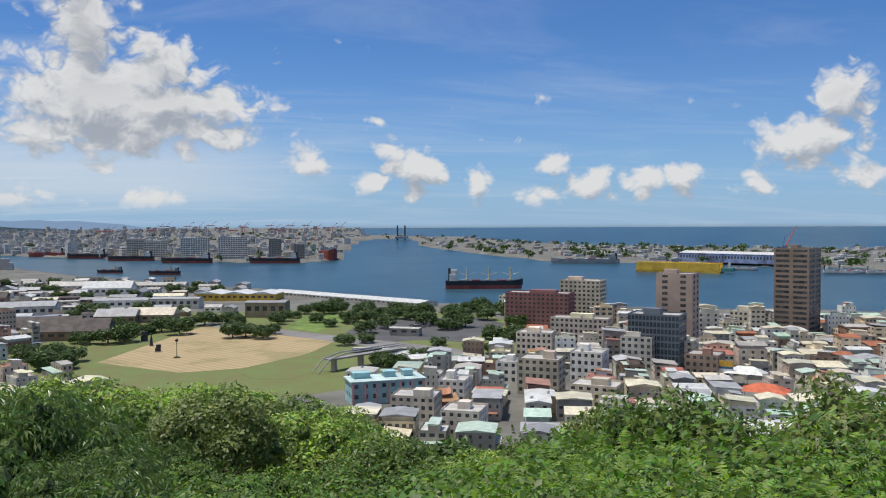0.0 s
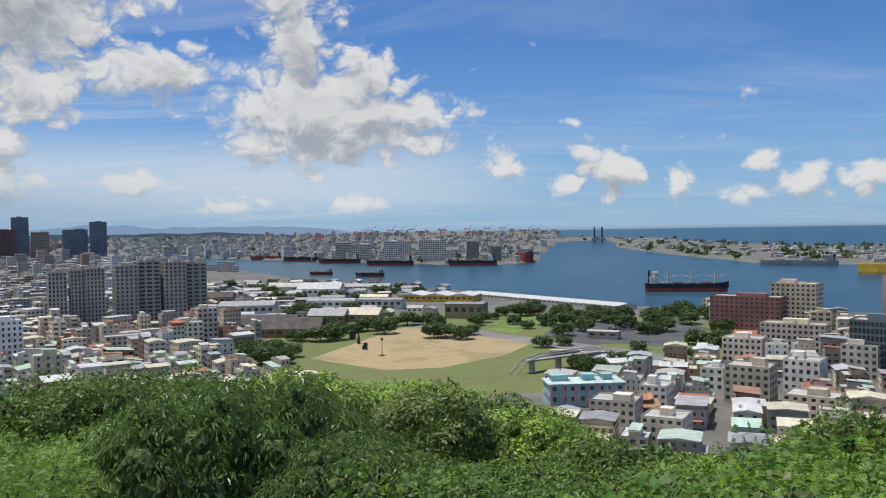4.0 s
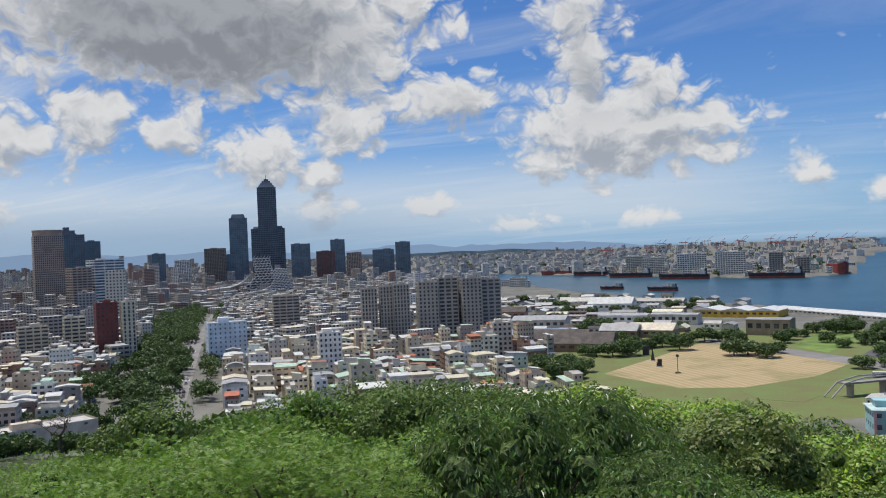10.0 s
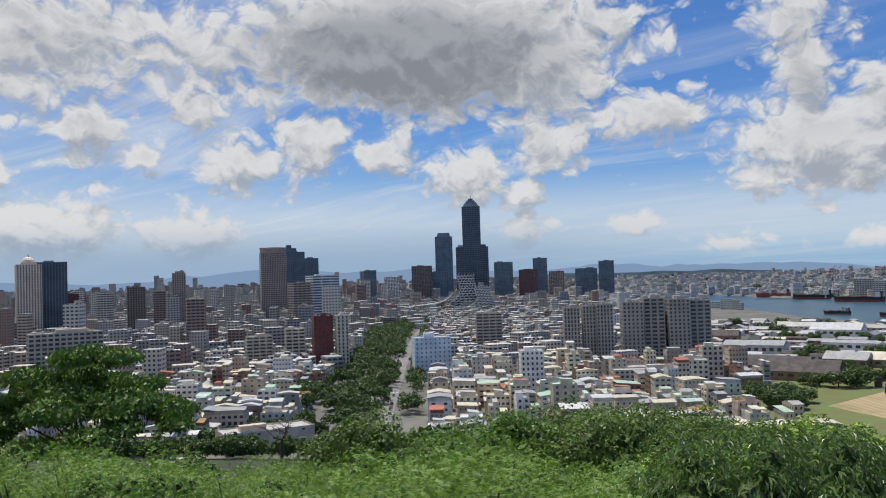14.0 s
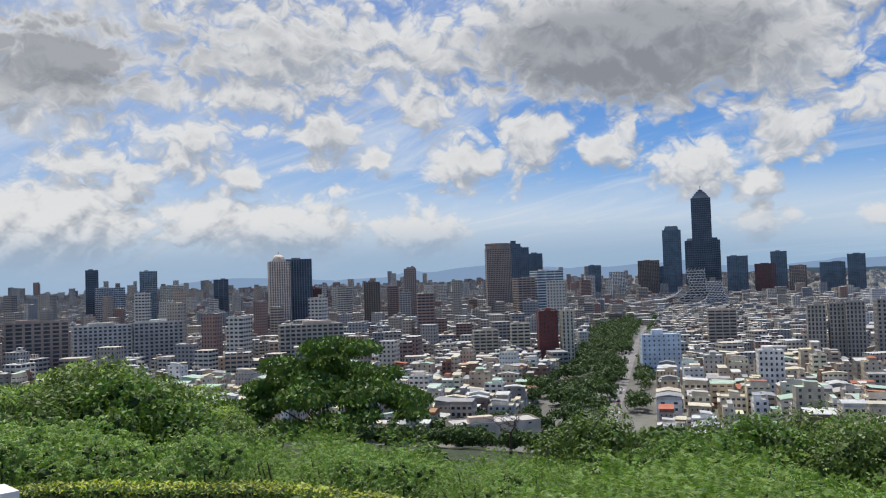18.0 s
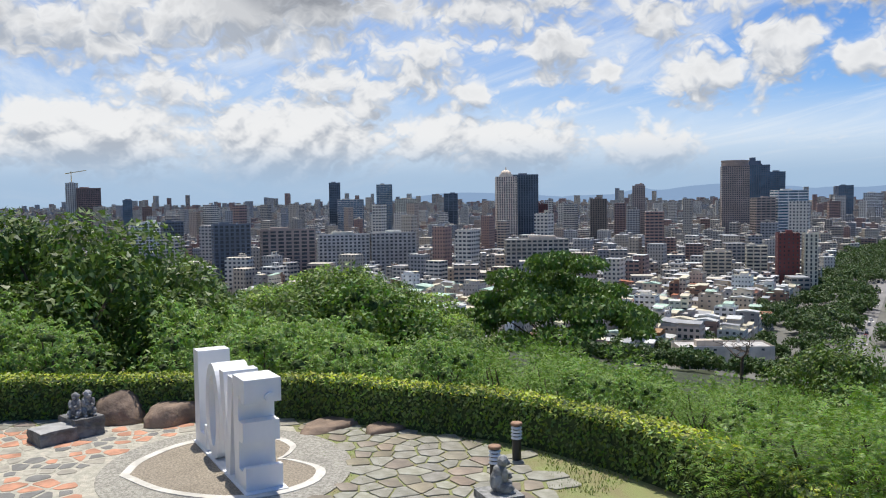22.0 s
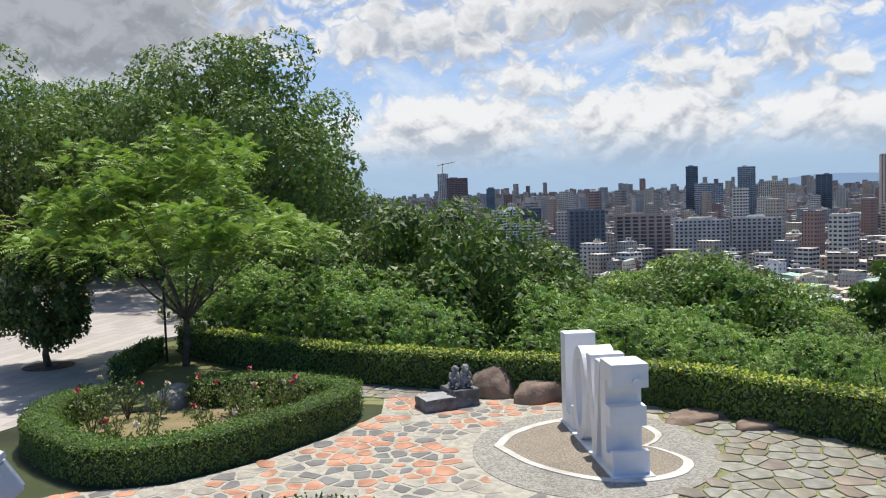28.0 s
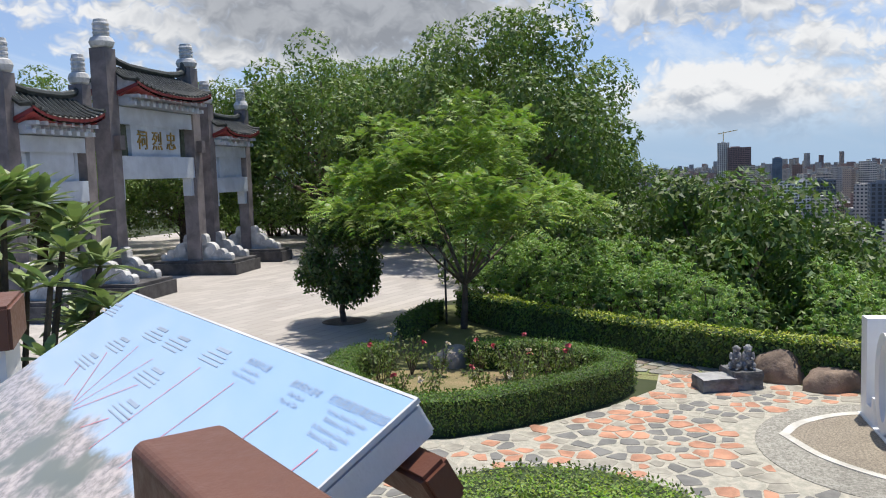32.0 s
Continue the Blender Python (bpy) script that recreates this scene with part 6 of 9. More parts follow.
# ---- plants ----
def leaf_cloud(m, spots, size, ratio, rng, out=0.6, droop=0.0, fold=0.25, slot=0, simple=False):
    """Single leaves at the given spots (place, way outwards), lying over the crown's skin with their tips down: a bent blade, or a plain pointed one."""
    gauss = rng.gauss
    for p, way in spots:
        face = (way * (0.6 + out * 0.5) + Vector((gauss(0, 0.34), gauss(0, 0.34), gauss(0, 0.34) + 0.2))).normalized()
        along = face.cross(Vector((gauss(0, 1), gauss(0, 1), gauss(0, 0.6))))
        if along.length < 0.05:
            continue
        along = along.normalized()
        if along.z > 0 and droop:
            along = -along
        along = (along + way * out * 0.5 + Vector((0, 0, -droop * 0.6))).normalized()
        side = along.cross(face).normalized()
        l = size * rng.uniform(0.65, 1.3)
        w = l * ratio * 0.5
        n = len(m.v)
        if simple == "far":
            m.v += [tuple(p + side * w), tuple(p + along * l), tuple(p - side * w)]
            m.f.append((n, n + 1, n + 2))
            m.m.append(slot)
            continue
        if simple:
            b = p + along * (l * 0.38)
            m.v += [tuple(p), tuple(b + side * w), tuple(p + along * l), tuple(b - side * w)]
            m.f.append((n, n + 1, n + 2, n + 3))
            m.m.append(slot)
            continue
        b = p + along * l * 0.5 + face * l * fold * 0.3
        c = p + along * l - Vector((0, 0, droop * l * 0.3))
        m.v += [tuple(p), tuple(b + side * w), tuple(c), tuple(b - side * w)]
        m.f += [(n, n + 1, n + 2), (n, n + 2, n + 3)]
        m.m += [slot, slot]


def frond_cloud(m, spots, length, rng, pairs=5, slot=0):
    """Feathered leaves: a row of thin leaflets on both sides of a drooping midrib."""
    gauss = rng.gauss
    for p, way in spots:
        along = (way * 0.8 + Vector((gauss(0, 0.5), gauss(0, 0.5), gauss(0, 0.3) + 0.15))).normalized()
        side = along.cross(Vector((gauss(0, 0.25), gauss(0, 0.25), 1))).normalized()
        l = length * rng.uniform(0.7, 1.25)
        for k in range(pairs):
            t = (k + 0.6) / pairs
            b = p + along * (l * t) - Vector((0, 0, l * 0.35 * t * t))
            q = l * (0.42 - 0.22 * t)
            for s in (-1, 1):
                tip = b + side * (s * q) + along * (q * 0.35) - Vector((0, 0, q * 0.28))
                n = len(m.v)
                m.v += [tuple(b), tuple(b + along * (l * 0.15)), tuple(tip)]
                m.f.append((n, n + 1, n + 2))
                m.m.append(slot)


def rosette_cloud(m, spots, size, rng, slot=0):
    """Palmate leaves: five pointed blades hanging from the tip of a stalk."""
    gauss = rng.gauss
    for p, way in spots:
        axis = (way * 0.7 + Vector((gauss(0, 0.4), gauss(0, 0.4), gauss(0, 0.25) + 0.5))).normalized()
        u = axis.orthogonal().normalized()
        w = axis.cross(u)
        turn = rng.uniform(0, 6.3)
        for k in range(5):
            a = turn + 1.257 * k + gauss(0, 0.12)
            d = (u * math.cos(a) + w * math.sin(a) - axis * 0.25 + Vector((0, 0, -0.45))).normalized()
            side = d.cross(axis).normalized()
            l = size * rng.uniform(0.75, 1.2)
            b = p + d * (l * 0.45)
            n = len(m.v)
            m.v += [tuple(p), tuple(b + side * (l * 0.17)), tuple(p + d * l), tuple(b - side * (l * 0.17))]
            m.f.append((n, n + 1, n + 2, n + 3))
            m.m.append(slot)


def ball(m, c, r, slot):
    """A rough filler kernel inside a clump, dark to stand for shade between leaves."""
    k = (1 + 5 ** 0.5) / 2
    n = len(m.v)
    for x, y, z in ((-1, k, 0), (1, k, 0), (-1, -k, 0), (1, -k, 0), (0, -1, k), (0, 1, k), (0, -1, -k), (0, 1, -k), (k, 0, -1), (k, 0, 1), (-k, 0, -1), (-k, 0, 1)):
        m.v.append((c.x + x * r * 0.526, c.y + y * r * 0.526, c.z + z * r * 0.526))
    for f in ((0, 11, 5), (0, 5, 1), (0, 1, 7), (0, 7, 10), (0, 10, 11), (1, 5, 9), (5, 11, 4), (11, 10, 2), (10, 7, 6), (7, 1, 8), (3, 9, 4), (3, 4, 2), (3, 2, 6), (3, 6, 8), (3, 8, 9), (4, 9, 5), (2, 4, 11), (6, 2, 10), (8, 6, 7), (9, 8, 1)):
        m.f.append(tuple(n + i for i in f))
        m.m.append(slot)


# dark green that puts the crown's inner shade into the kernels' colour
KERNEL = material("foliage_gap_shade", (0.074, 0.112, 0.028), rough=1.0, spread=0.42, scale=5.0, grain=9.0, bump=1.0)


def crown_spots(count, clumps, rng, clump_r, shell=0.55, flat=1.0):
    """Spots over the skins of many small clumps."""
    spots = []
    for _ in range(count):
        c, k = clumps[rng.randrange(len(clumps))]
        d = Vector((rng.gauss(0, 1), rng.gauss(0, 1), rng.gauss(0, 1) + 0.25)).normalized()
        d.z *= flat
        spots.append((c + d * clump_r * k * (shell + (1 - shell) * rng.random() ** 0.5), d))
    return spots


def crown_clumps(n, rx, rz, zc, rng, low=-0.5, skin=0.62, lumps=0.18):
    out = []
    while len(out) < n:
        d = Vector((rng.gauss(0, 1), rng.gauss(0, 1), rng.gauss(0, 1))).normalized()
        if d.z < low:
            continue
        k = (skin + (1 - skin) * rng.random()) * (1 + lumps * noise.noise(d * 2.3 + Vector((n, zc, rx))))
        out.append((Vector((d.x * rx * k, d.y * rx * k, zc + d.z * rz * k)), rng.uniform(0.7, 1.25)))
    return out


def limbs(m, height, radius, clumps, rng, n=9, fork=0.35, lean=0.0):
    foot = Vector((0, 0, -0.5))
    split = Vector((lean, lean * 0.4, height * fork))
    m.tube(foot, split, radius, radius * 0.72, 9)
    for c, _ in rng.sample(clumps, min(n, len(clumps))):
        mid = split.lerp(c, 0.5) + Vector((rng.uniform(-1, 1), rng.uniform(-1, 1), rng.uniform(-0.2, 0.5))) * height * 0.04
        m.tube(split - Vector((0, 0, 0.05)), mid, radius * 0.5, radius * 0.28, 6)
        m.tube(mid, c, radius * 0.28, radius * 0.06, 5)


def plant_model(kind, height, rx, rz, zc, clumps, leaves, size, ratio, mat, clump_r, seed, trunk=0.0, out=0.6, droop=0.0, low=-0.5, skin=0.62, fork=0.35, label="", category="tree", lumps=0.18, simple=False, kernel=0.50, grow=""):
    """A plant of its own, far below the ground until it is copied to its places."""
    rng = random.Random(seed)
    cl = crown_clumps(clumps, rx, rz, zc, rng, low, skin, lumps)
    root = thing(kind, Matrix.Translation((0, 0, 0)), label, category)
    crown = Mesh()
    spots = crown_spots(leaves, cl, rng, clump_r, 0.72)
    if grow == "fronds":
        frond_cloud(crown, spots, size, rng, 4)
    elif grow == "rosettes":
        rosette_cloud(crown, spots, size, rng)
    else:
        leaf_cloud(crown, spots, size, ratio, rng, out, droop, simple=simple)
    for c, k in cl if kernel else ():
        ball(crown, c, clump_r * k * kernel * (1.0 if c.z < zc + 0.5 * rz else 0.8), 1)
    part("crown" if category == "tree" else "foliage", crown, [mat, KERNEL], root)
    wood = Mesh()
    if trunk:
        limbs(wood, height, trunk, cl, rng, 9, fork)
    else:
        for c, _ in rng.sample(cl, min(8, len(cl))):
            wood.tube((rng.uniform(-0.2, 0.2), rng.uniform(-0.2, 0.2), -0.4), c, 0.05 * rx, 0.012 * rx, 5)
    part("trunk" if category == "tree" else "stem", wood, BARK, root)
    return root


def plant(model, x, y, z, turn, scale=1.0, tall=1.0, group=""):
    """Puts the model itself at its first place and copies at the next."""
    m = Matrix.Translation((x, y, z)) @ Matrix.Rotation(turn, 4, "Z")
    if not model.get("used"):
        model["used"] = 1
        ob = model
        ob.matrix_basis = m @ Matrix.Diagonal((scale, scale, scale * tall, 1))
    else:
        ob = copy_thing(model, m)
        ob.scale = (scale, scale, scale * tall)
    if group:
        ob["group"] = group
    return ob


FEATHER = [plant_model("shrub", 3, 1.75, 1.5, 1.6, 26, 1500, 0.21, 0.4, LEAF_FEATHER, 0.72, 20 + k, low=-0.3, label="bright green feathery shrub on the slope", category="shrub", grow="fronds", kernel=0.0) for k in range(3)]
BROAD = [plant_model("shrub", 3, 1.6, 1.6, 1.5, 20, 580, 0.175, 0.5, LEAF_BROAD, 0.76, 30 + k, low=-0.3, label="broad-leaved green shrub behind the hedge", category="shrub", grow="rosettes", kernel=0.26) for k in range(2)]
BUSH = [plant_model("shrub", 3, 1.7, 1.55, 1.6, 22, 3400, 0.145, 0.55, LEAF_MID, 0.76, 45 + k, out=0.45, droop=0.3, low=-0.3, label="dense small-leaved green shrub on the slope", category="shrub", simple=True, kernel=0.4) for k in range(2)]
SILVER = [plant_model("shrub", 3.4, 1.9, 1.9, 1.7, 26, 5200, 0.175, 0.32, LEAF_SILVER, 0.82, 40, out=0.6, droop=0.5, low=-0.3, label="tall shrub with long drooping glossy leaves", category="shrub", kernel=0.45)]
WOOD = [plant_model("tree", 7, 3.3, 2.8, 4.5, 38, 8600, 0.22, 0.75, (LEAF_MID, LEAF_BRIGHT, LEAF_OLIVE)[k], 1.12, 50 + k, trunk=0.2, low=-0.4, skin=0.72, label="leafy green tree on the hill slope", simple="far", kernel=0.4) for k in range(3)] + [plant_model("tree", 8, 3.7, 2.9, 4.6, 40, 9000, 0.22, 0.75, LEAF_DARK, 1.2, 55, trunk=0.22, low=-0.35, skin=0.72, label="dark round-crowned tree on the hill slope", simple="far", kernel=0.4)]
STREET = [plant_model("tree", 9, 4.6, 3.4, 4.7, 30, 1500, 0.80, 0.8, LEAF_TOWN, 1.6, 60, trunk=0.3, low=-0.75, simple="far", label="dark green spreading street tree"), plant_model("tree", 8, 4.2, 3.0, 4.2, 28, 1500, 0.75, 0.8, LEAF_TOWN, 1.5, 61, trunk=0.28, low=-0.75, simple="far", label="broad green park tree by the field")]


def grove(m, x, y, z, s, rng, leaves=150, tall=1.0, size=1.9):
    """One crown of a wood that is too far off to be picked apart."""
    cl = crown_clumps(16, 3.6 * s, 2.6 * s * tall, 4.0 * s * tall, rng, -0.4, 0.62, 0.3)
    base = Vector((x, y, z))
    leaf_cloud(m, [(p + base, w) for p, w in crown_spots(leaves, cl, rng, 1.3 * s)], size * s, 0.85, rng, 0.5, simple="far")


prng = random.Random(5)
# the skyline of the wood and of the nearest shrubs: azimuth, elevation
CREST = [(-60, -10), (-36, -10.0), (-30, -10.1), (-25.6, -11.4), (-20, -13.0), (-16.5, -14.4), (-12.6, -15), (-9.5, -14.4), (-6, -13.3), (-1, -11.3), (2, -10), (6.4, -8.9), (11.5, -9.2), (15, -9.6), (18.6, -9.4), (23, -9.5), (28, -8.7), (33.6, -9.1), (38.4, -9.6),
         (43.7, -9.4), (45.5, -12.4), (52.5, -12.6), (54.2, -11.0), (56, -11.0), (60, -10.8), (66, -9.6), (69.4, -7.2), (72, -4.8), (76.8, -4.0), (80.7, -5.2), (86.5, -4.6), (90, -2.6), (93, -1.6), (97, -2.0), (100, -2.6), (105, 0), (125, 1)]
FRINGE = [(-60, -11.0), (-36, -11.0), (-29, -12.0), (-18, -15.1), (-10, -15.6), (-2.4, -15.4), (5.2, -14.6), (9.5, -13.2), (14, -10.2), (17, -9.9), (21, -10.6), (24, -11.7), (28.6, -12), (32, -11.3), (38, -11.3), (49.9, -11.0), (53.7, -10.9), (56.5, -10.3), (59.4, -9.6), (62, -9.2), (66, -9.1), (67.7, -8.9),
          (69, -8.3), (72.6, -8.0), (77, -7.6), (83, -6.2), (88.6, -6.0), (94, -7), (99, -5.6), (125, -5)]
EYE_SPOT = (-1.0, -1.5)


def scatter_slope():
    """Shrubs near the top, trees further down the hill."""
    done = []
    woods = Mesh()
    hidden = {}
    for ring_no, (r0, r1, gap, tries) in enumerate(((0.9, 17, 1.75, 1500), (17, 48, 3.4, 1500), (48, 125, 5.4, 2200), (125, 318, 7.0, 3500))):
        tried = [(prng.uniform(4, 340) if ring_no > 1 else prng.uniform(4, 80), prng.uniform(-44, 114)) for _ in range(tries)]
        for r, a in tried if ring_no else sorted(tried):
            x, y = -r * math.sin(radians(a)), r * math.cos(radians(a))
            if inside(x, y, PLATEAU):
                continue
            d = away(x, y, PLATEAU)
            z = ground_z(x, y)
            if not r0 <= d < r1 or z < -69.3:
                continue
            if any((x - p) ** 2 + (y - q) ** 2 < gap * gap for p, q in done):
                continue
            done.append((x, y))
            ex, ey = x - EYE_SPOT[0], y - EYE_SPOT[1]
            er, ea = math.hypot(ex, ey), math.degrees(math.atan2(-ex, ey))
            lim = rise(ea, FRINGE) if ring_no == 0 else rise(ea, CREST) - prng.uniform(0, 1.2)
            room = 4 + er * math.tan(radians(lim)) - z
            t = prng.uniform(0, 6.3)
            s_guess = min(1.25, room / 3.3) if ring_no == 0 else min(1.2, room / 7.4)
            tall_top = z + s_guess * (3.1 if ring_no == 0 else 7.2)
            top_el = math.degrees(math.atan2(tall_top - 4, er))
            half = max(1, int(math.degrees((1.2 if ring_no == 0 else 2.6) * s_guess / er) / 0.5))
            bins = range(int(ea / 0.5) - half, int(ea / 0.5) + half + 1)
            if all(hidden.get(q, -90) > top_el - 0.25 for q in bins):
                continue
            for q in bins:
                hidden[q] = max(hidden.get(q, -90), top_el - (1.0 if ring_no == 0 else 0.6))
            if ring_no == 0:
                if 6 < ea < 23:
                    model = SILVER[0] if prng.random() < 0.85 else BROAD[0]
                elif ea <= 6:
                    # below -8 the darker bushes stand in for feathery shrubs in shade
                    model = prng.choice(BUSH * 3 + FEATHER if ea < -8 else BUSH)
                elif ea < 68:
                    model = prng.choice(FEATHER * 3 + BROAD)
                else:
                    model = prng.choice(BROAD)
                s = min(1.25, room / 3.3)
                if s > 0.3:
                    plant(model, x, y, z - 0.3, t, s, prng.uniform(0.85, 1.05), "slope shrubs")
            elif ring_no == 1:
                model = prng.choice(WOOD[3:] + WOOD[:1] if 20 < ea < 56 else WOOD)
                s = min(1.15, room / 7.6)
                if s > 0.3:
                    plant(model, x, y, z - 0.3, t, s, prng.uniform(0.9, 1.05), "slope trees")
            elif ring_no == 2:
                s = min(1.3, room / 7.6)
                if s > 0.3:
                    grove(woods, x, y, z - 0.5, s, prng, 1500, 1.0, 0.62)
            else:
                s = min(1.3, room / 7.0)
                if s > 0.3:
                    grove(woods, x, y, z - 0.5, s, prng, 500, 1.0, 1.1)
    tagged(part("slope_woods", woods, LEAF_WOODS), "dense dark green woods at the foot of the hill", "woods", kind="stuff")


scatter_slope()
for ea, er, size in ((30, 11.2, 0.62), (33.5, 11.0, 0.66), (37, 11.0, 0.66), (40.5, 11.0, 0.66), (44, 11.0, 0.62), (48, 11.2, 0.58), (35, 12.6, 0.66), (42, 12.6, 0.64)):
    px, py = EYE_SPOT[0] - er * math.sin(radians(ea)), EYE_SPOT[1] + er * math.cos(radians(ea))
    plant(FEATHER[int(ea) % 3], px, py, ground_z(px, py) - 0.25, ea, size, 0.8, "slope shrubs")
# taller shrubs down the slope, over the foot of the hill
for ea, top_el in ((47.5, -11.2), (49.5, -10.6), (51.5, -10.2), (53.5, -10.1), (55.5, -10.2), (57.5, -10.0)):
    er = 19 + 2.0 * math.sin(3.1 * ea)
    px, py = -1.5 - er * math.sin(radians(ea)), -1.5 + er * math.cos(radians(ea))
    top = 1.56 + er * math.tan(radians(top_el))
    plant(FEATHER[int(ea) % 3], px, py, top - 3.0, ea, 1.15, 0.88, "slope shrubs")
for px, py, size in ((-24.2, -8.6, 0.50), (-23.4, -7.4, 0.56), (-22.5, -6.3, 0.60), (-21.8, -5.1, 0.62), (-25.2, -9.4, 0.45), (-24.9, -7.2, 0.72), (-23.8, -5.7, 0.74), (-21.0, -3.9, 0.62), (-26.4, -8.3, 0.7), (-20.3, -2.7, 0.6), (-27.6, -9.2, 0.62), (-22.9, -4.2, 0.76)):
    plant(BROAD[int(px * 10) % 2], px, py, -0.2, px * 3, size, 0.95, "shrubs behind the hedge")
MORE_TREES = ((-330, 1100), (-300, 1075), (-275, 1090), (-315, 1035), (-350, 1050), (-290, 985), (-240, 1060), (-210, 1040), (32, 622), (49, 626), (58, 583), (80, 631), (87, 594), (111, 625), (113, 579), (138, 619), (158, 655), (156, 597), (-27, 546), (-21, 567), (-48, 621), (-83, 579), (-96, 613), (-108, 583), (-114, 556), (-133, 620), (-123, 476), (-131, 449), (-136, 488), (10, 716), (26, 722), (52, 704), (74, 700), (100, 692), (122, 684), (146, 668), (-150, 860), (-168, 872), (-230, 800), (-250, 780), (-262, 930), (-205, 990), (-120, 985), (-300, 900), (-330, 960), (-180, 690), (-160, 700), (40, 560), (18, 600), (95, 470), (105, 455), (80, 495))


def town_trees():
    """Park and street trees; the avenue's belt is too dense to pick apart."""
    tr = random.Random(31)
    for x, y in ((-38, 556), (-30, 562), (-46, 552), (-97, 594), (-90, 606), (-104, 588), (-80, 623), (-72, 628), (-120, 539), (-112, 548), (-16, 640), (-8, 662), (23, 690), (16, 684), (30, 694), (9, 628), (33, 614), (40, 622), (54, 668), (64, 672), (72, 672), (80, 668), (88, 652), (96, 660), (97, 566),
                 (104, 570), (135, 678), (145, 684), (151, 686), (38, 514), (46, 424), (40, 430), (61, 439), (24, 507), (-128, 458), (-122, 450), (-135, 470), (-217, 735), (-176, 716), (-131, 541), (-140, 548), (-118, 592), (160, 645), (148, 571), (-60, 632), (-54, 640), (110, 640), (120, 632), (70, 640), (-150, 480), (-158, 500),
                 (-130, 705), (-100, 725), (-210, 860), (-190, 880), (-240, 880), (-90, 900), (-120, 930), (-140, 940), (118, 515), (126, 505), (134, 512), (0, 690), (-20, 622), (46, 678)) + MORE_TREES:
        plant(tr.choice(STREET), x, y, TOWN - 0.2, tr.uniform(0, 6), tr.uniform(1.1, 1.9), tr.uniform(0.62, 0.8), "town trees")
    belt = Mesh()
    for _ in range(420):
        v = tr.uniform(0, 900) ** 1.0
        u = tr.uniform(-56, -2) if tr.random() < 0.88 else tr.uniform(14, 18)
        x, y = -303 + u * c38 - v * s38, 335 + u * s38 + v * c38
        if any(math.hypot(x - a, y - b) < r * 0.75 for a, b, r in HEROES):
            continue
        grove(belt, x, y, TOWN - 0.3, tr.uniform(1.0, 2.0), tr, 620 if v < 350 else 240, 0.8, 0.72)
    for _ in range(300):
        a, r = tr.uniform(41, 64), tr.uniform(300, 440)
        x, y = -r * math.sin(radians(a)), r * math.cos(radians(a))
        if ground_z(x, y) < -60 and not (-6 < (x + 303) * c38 + (y - 335) * s38 < 12) and math.hypot(x + 288, y - 243) > 27:
            grove(belt, x, y, ground_z(x, y) - 0.3, tr.uniform(0.8, 1.5), tr, 520, 0.9, 0.8)
    for k in range(620):
        a, r = (tr.uniform(-46, 24), tr.uniform(1700, 4300)) if k < 260 else (tr.uniform(-46, -4), tr.uniform(1500, 3000))
        x, y = -r * math.sin(radians(a)), r * math.cos(radians(a))
        if inside(x, y, HARBOUR) or inside(x, y, OCEAN):
            continue
        grove(belt, x, y, ground_z(x, y) - 1, tr.uniform(1.4, 2.4), tr, 40, 0.7, 2.6)
    tagged(part("tree_belts", belt, LEAF_TOWN), "dense dark green tree belts along the avenue and shores", "trees", kind="stuff")


town_trees()


# ---- the plaza ----
MOSAIC_GREY = material("pale_mosaic_stone", (0.36, 0.325, 0.275), rough=0.8, spread=0.18, scale=2.5, grain=30, vary=0.35)
TERRA = material("terracotta_stone", (0.50, 0.235, 0.175), rough=0.75, spread=0.2, scale=2.5, grain=30, vary=0.3)
SLATE_STONE = material("slate_stone", (0.19, 0.182, 0.17), rough=0.8, spread=0.15, scale=2.5, grain=30, vary=0.45)
GREY_STONE = material("grey_stone", (0.275, 0.265, 0.22), rough=0.85, spread=0.2, scale=4.0, grain=45, vary=0.3, second=(0.20, 0.19, 0.14), dirt=0.2)
PEBBLE = material("pebble_dash", (0.42, 0.385, 0.31), rough=0.9, spread=0.2, scale=9.0, grain=45, bump=0.9, second=(0.33, 0.32, 0.26))
BOULDER = material("brown_boulder", (0.235, 0.17, 0.12), rough=0.85, spread=0.2, scale=2.2, grain=18, bump=0.8, second=(0.14, 0.10, 0.075))
ROCK = material("dark_rough_rock", (0.17, 0.17, 0.165), rough=0.85, spread=0.3, scale=4, grain=15, bump=1.0)
ROCK_TOP = material("sawn_rock_top", (0.36, 0.355, 0.34), rough=0.8, spread=0.12, scale=4, grain=30)
STATUE = material("carved_grey_stone", (0.27, 0.27, 0.26), rough=0.8, spread=0.3, scale=7, grain=30, bump=0.7)
BED_ROCK = material("pale_brown_rock", (0.34, 0.29, 0.23), rough=0.85, spread=0.2, scale=2.5, grain=20, bump=0.8, second=(0.22, 0.19, 0.15))
APRON = material("exposed_aggregate", (0.36, 0.34, 0.29), rough=0.9, spread=0.2, scale=24.0, grain=75, bump=0.8, second=(0.17, 0.16, 0.13), dirt=0.3)
HEART_BED = material("brown_aggregate", (0.32, 0.275, 0.21), rough=0.9, spread=0.2, scale=30.0, grain=90, bump=0.8, second=(0.17, 0.14, 0.105), dirt=0.45)
BLACK = material("black_paint", (0.02, 0.02, 0.022), rough=0.4, spread=0.1, bump=0.05)
CAP_BROWN = material("brown_cap", (0.30, 0.17, 0.10), rough=0.6, spread=0.15)
DRY_SOIL = material("dry_bed_soil", (0.22, 0.165, 0.085), rough=0.95, spread=0.25, scale=1.6, grain=22, second=(0.17, 0.16, 0.06), bump=0.9)


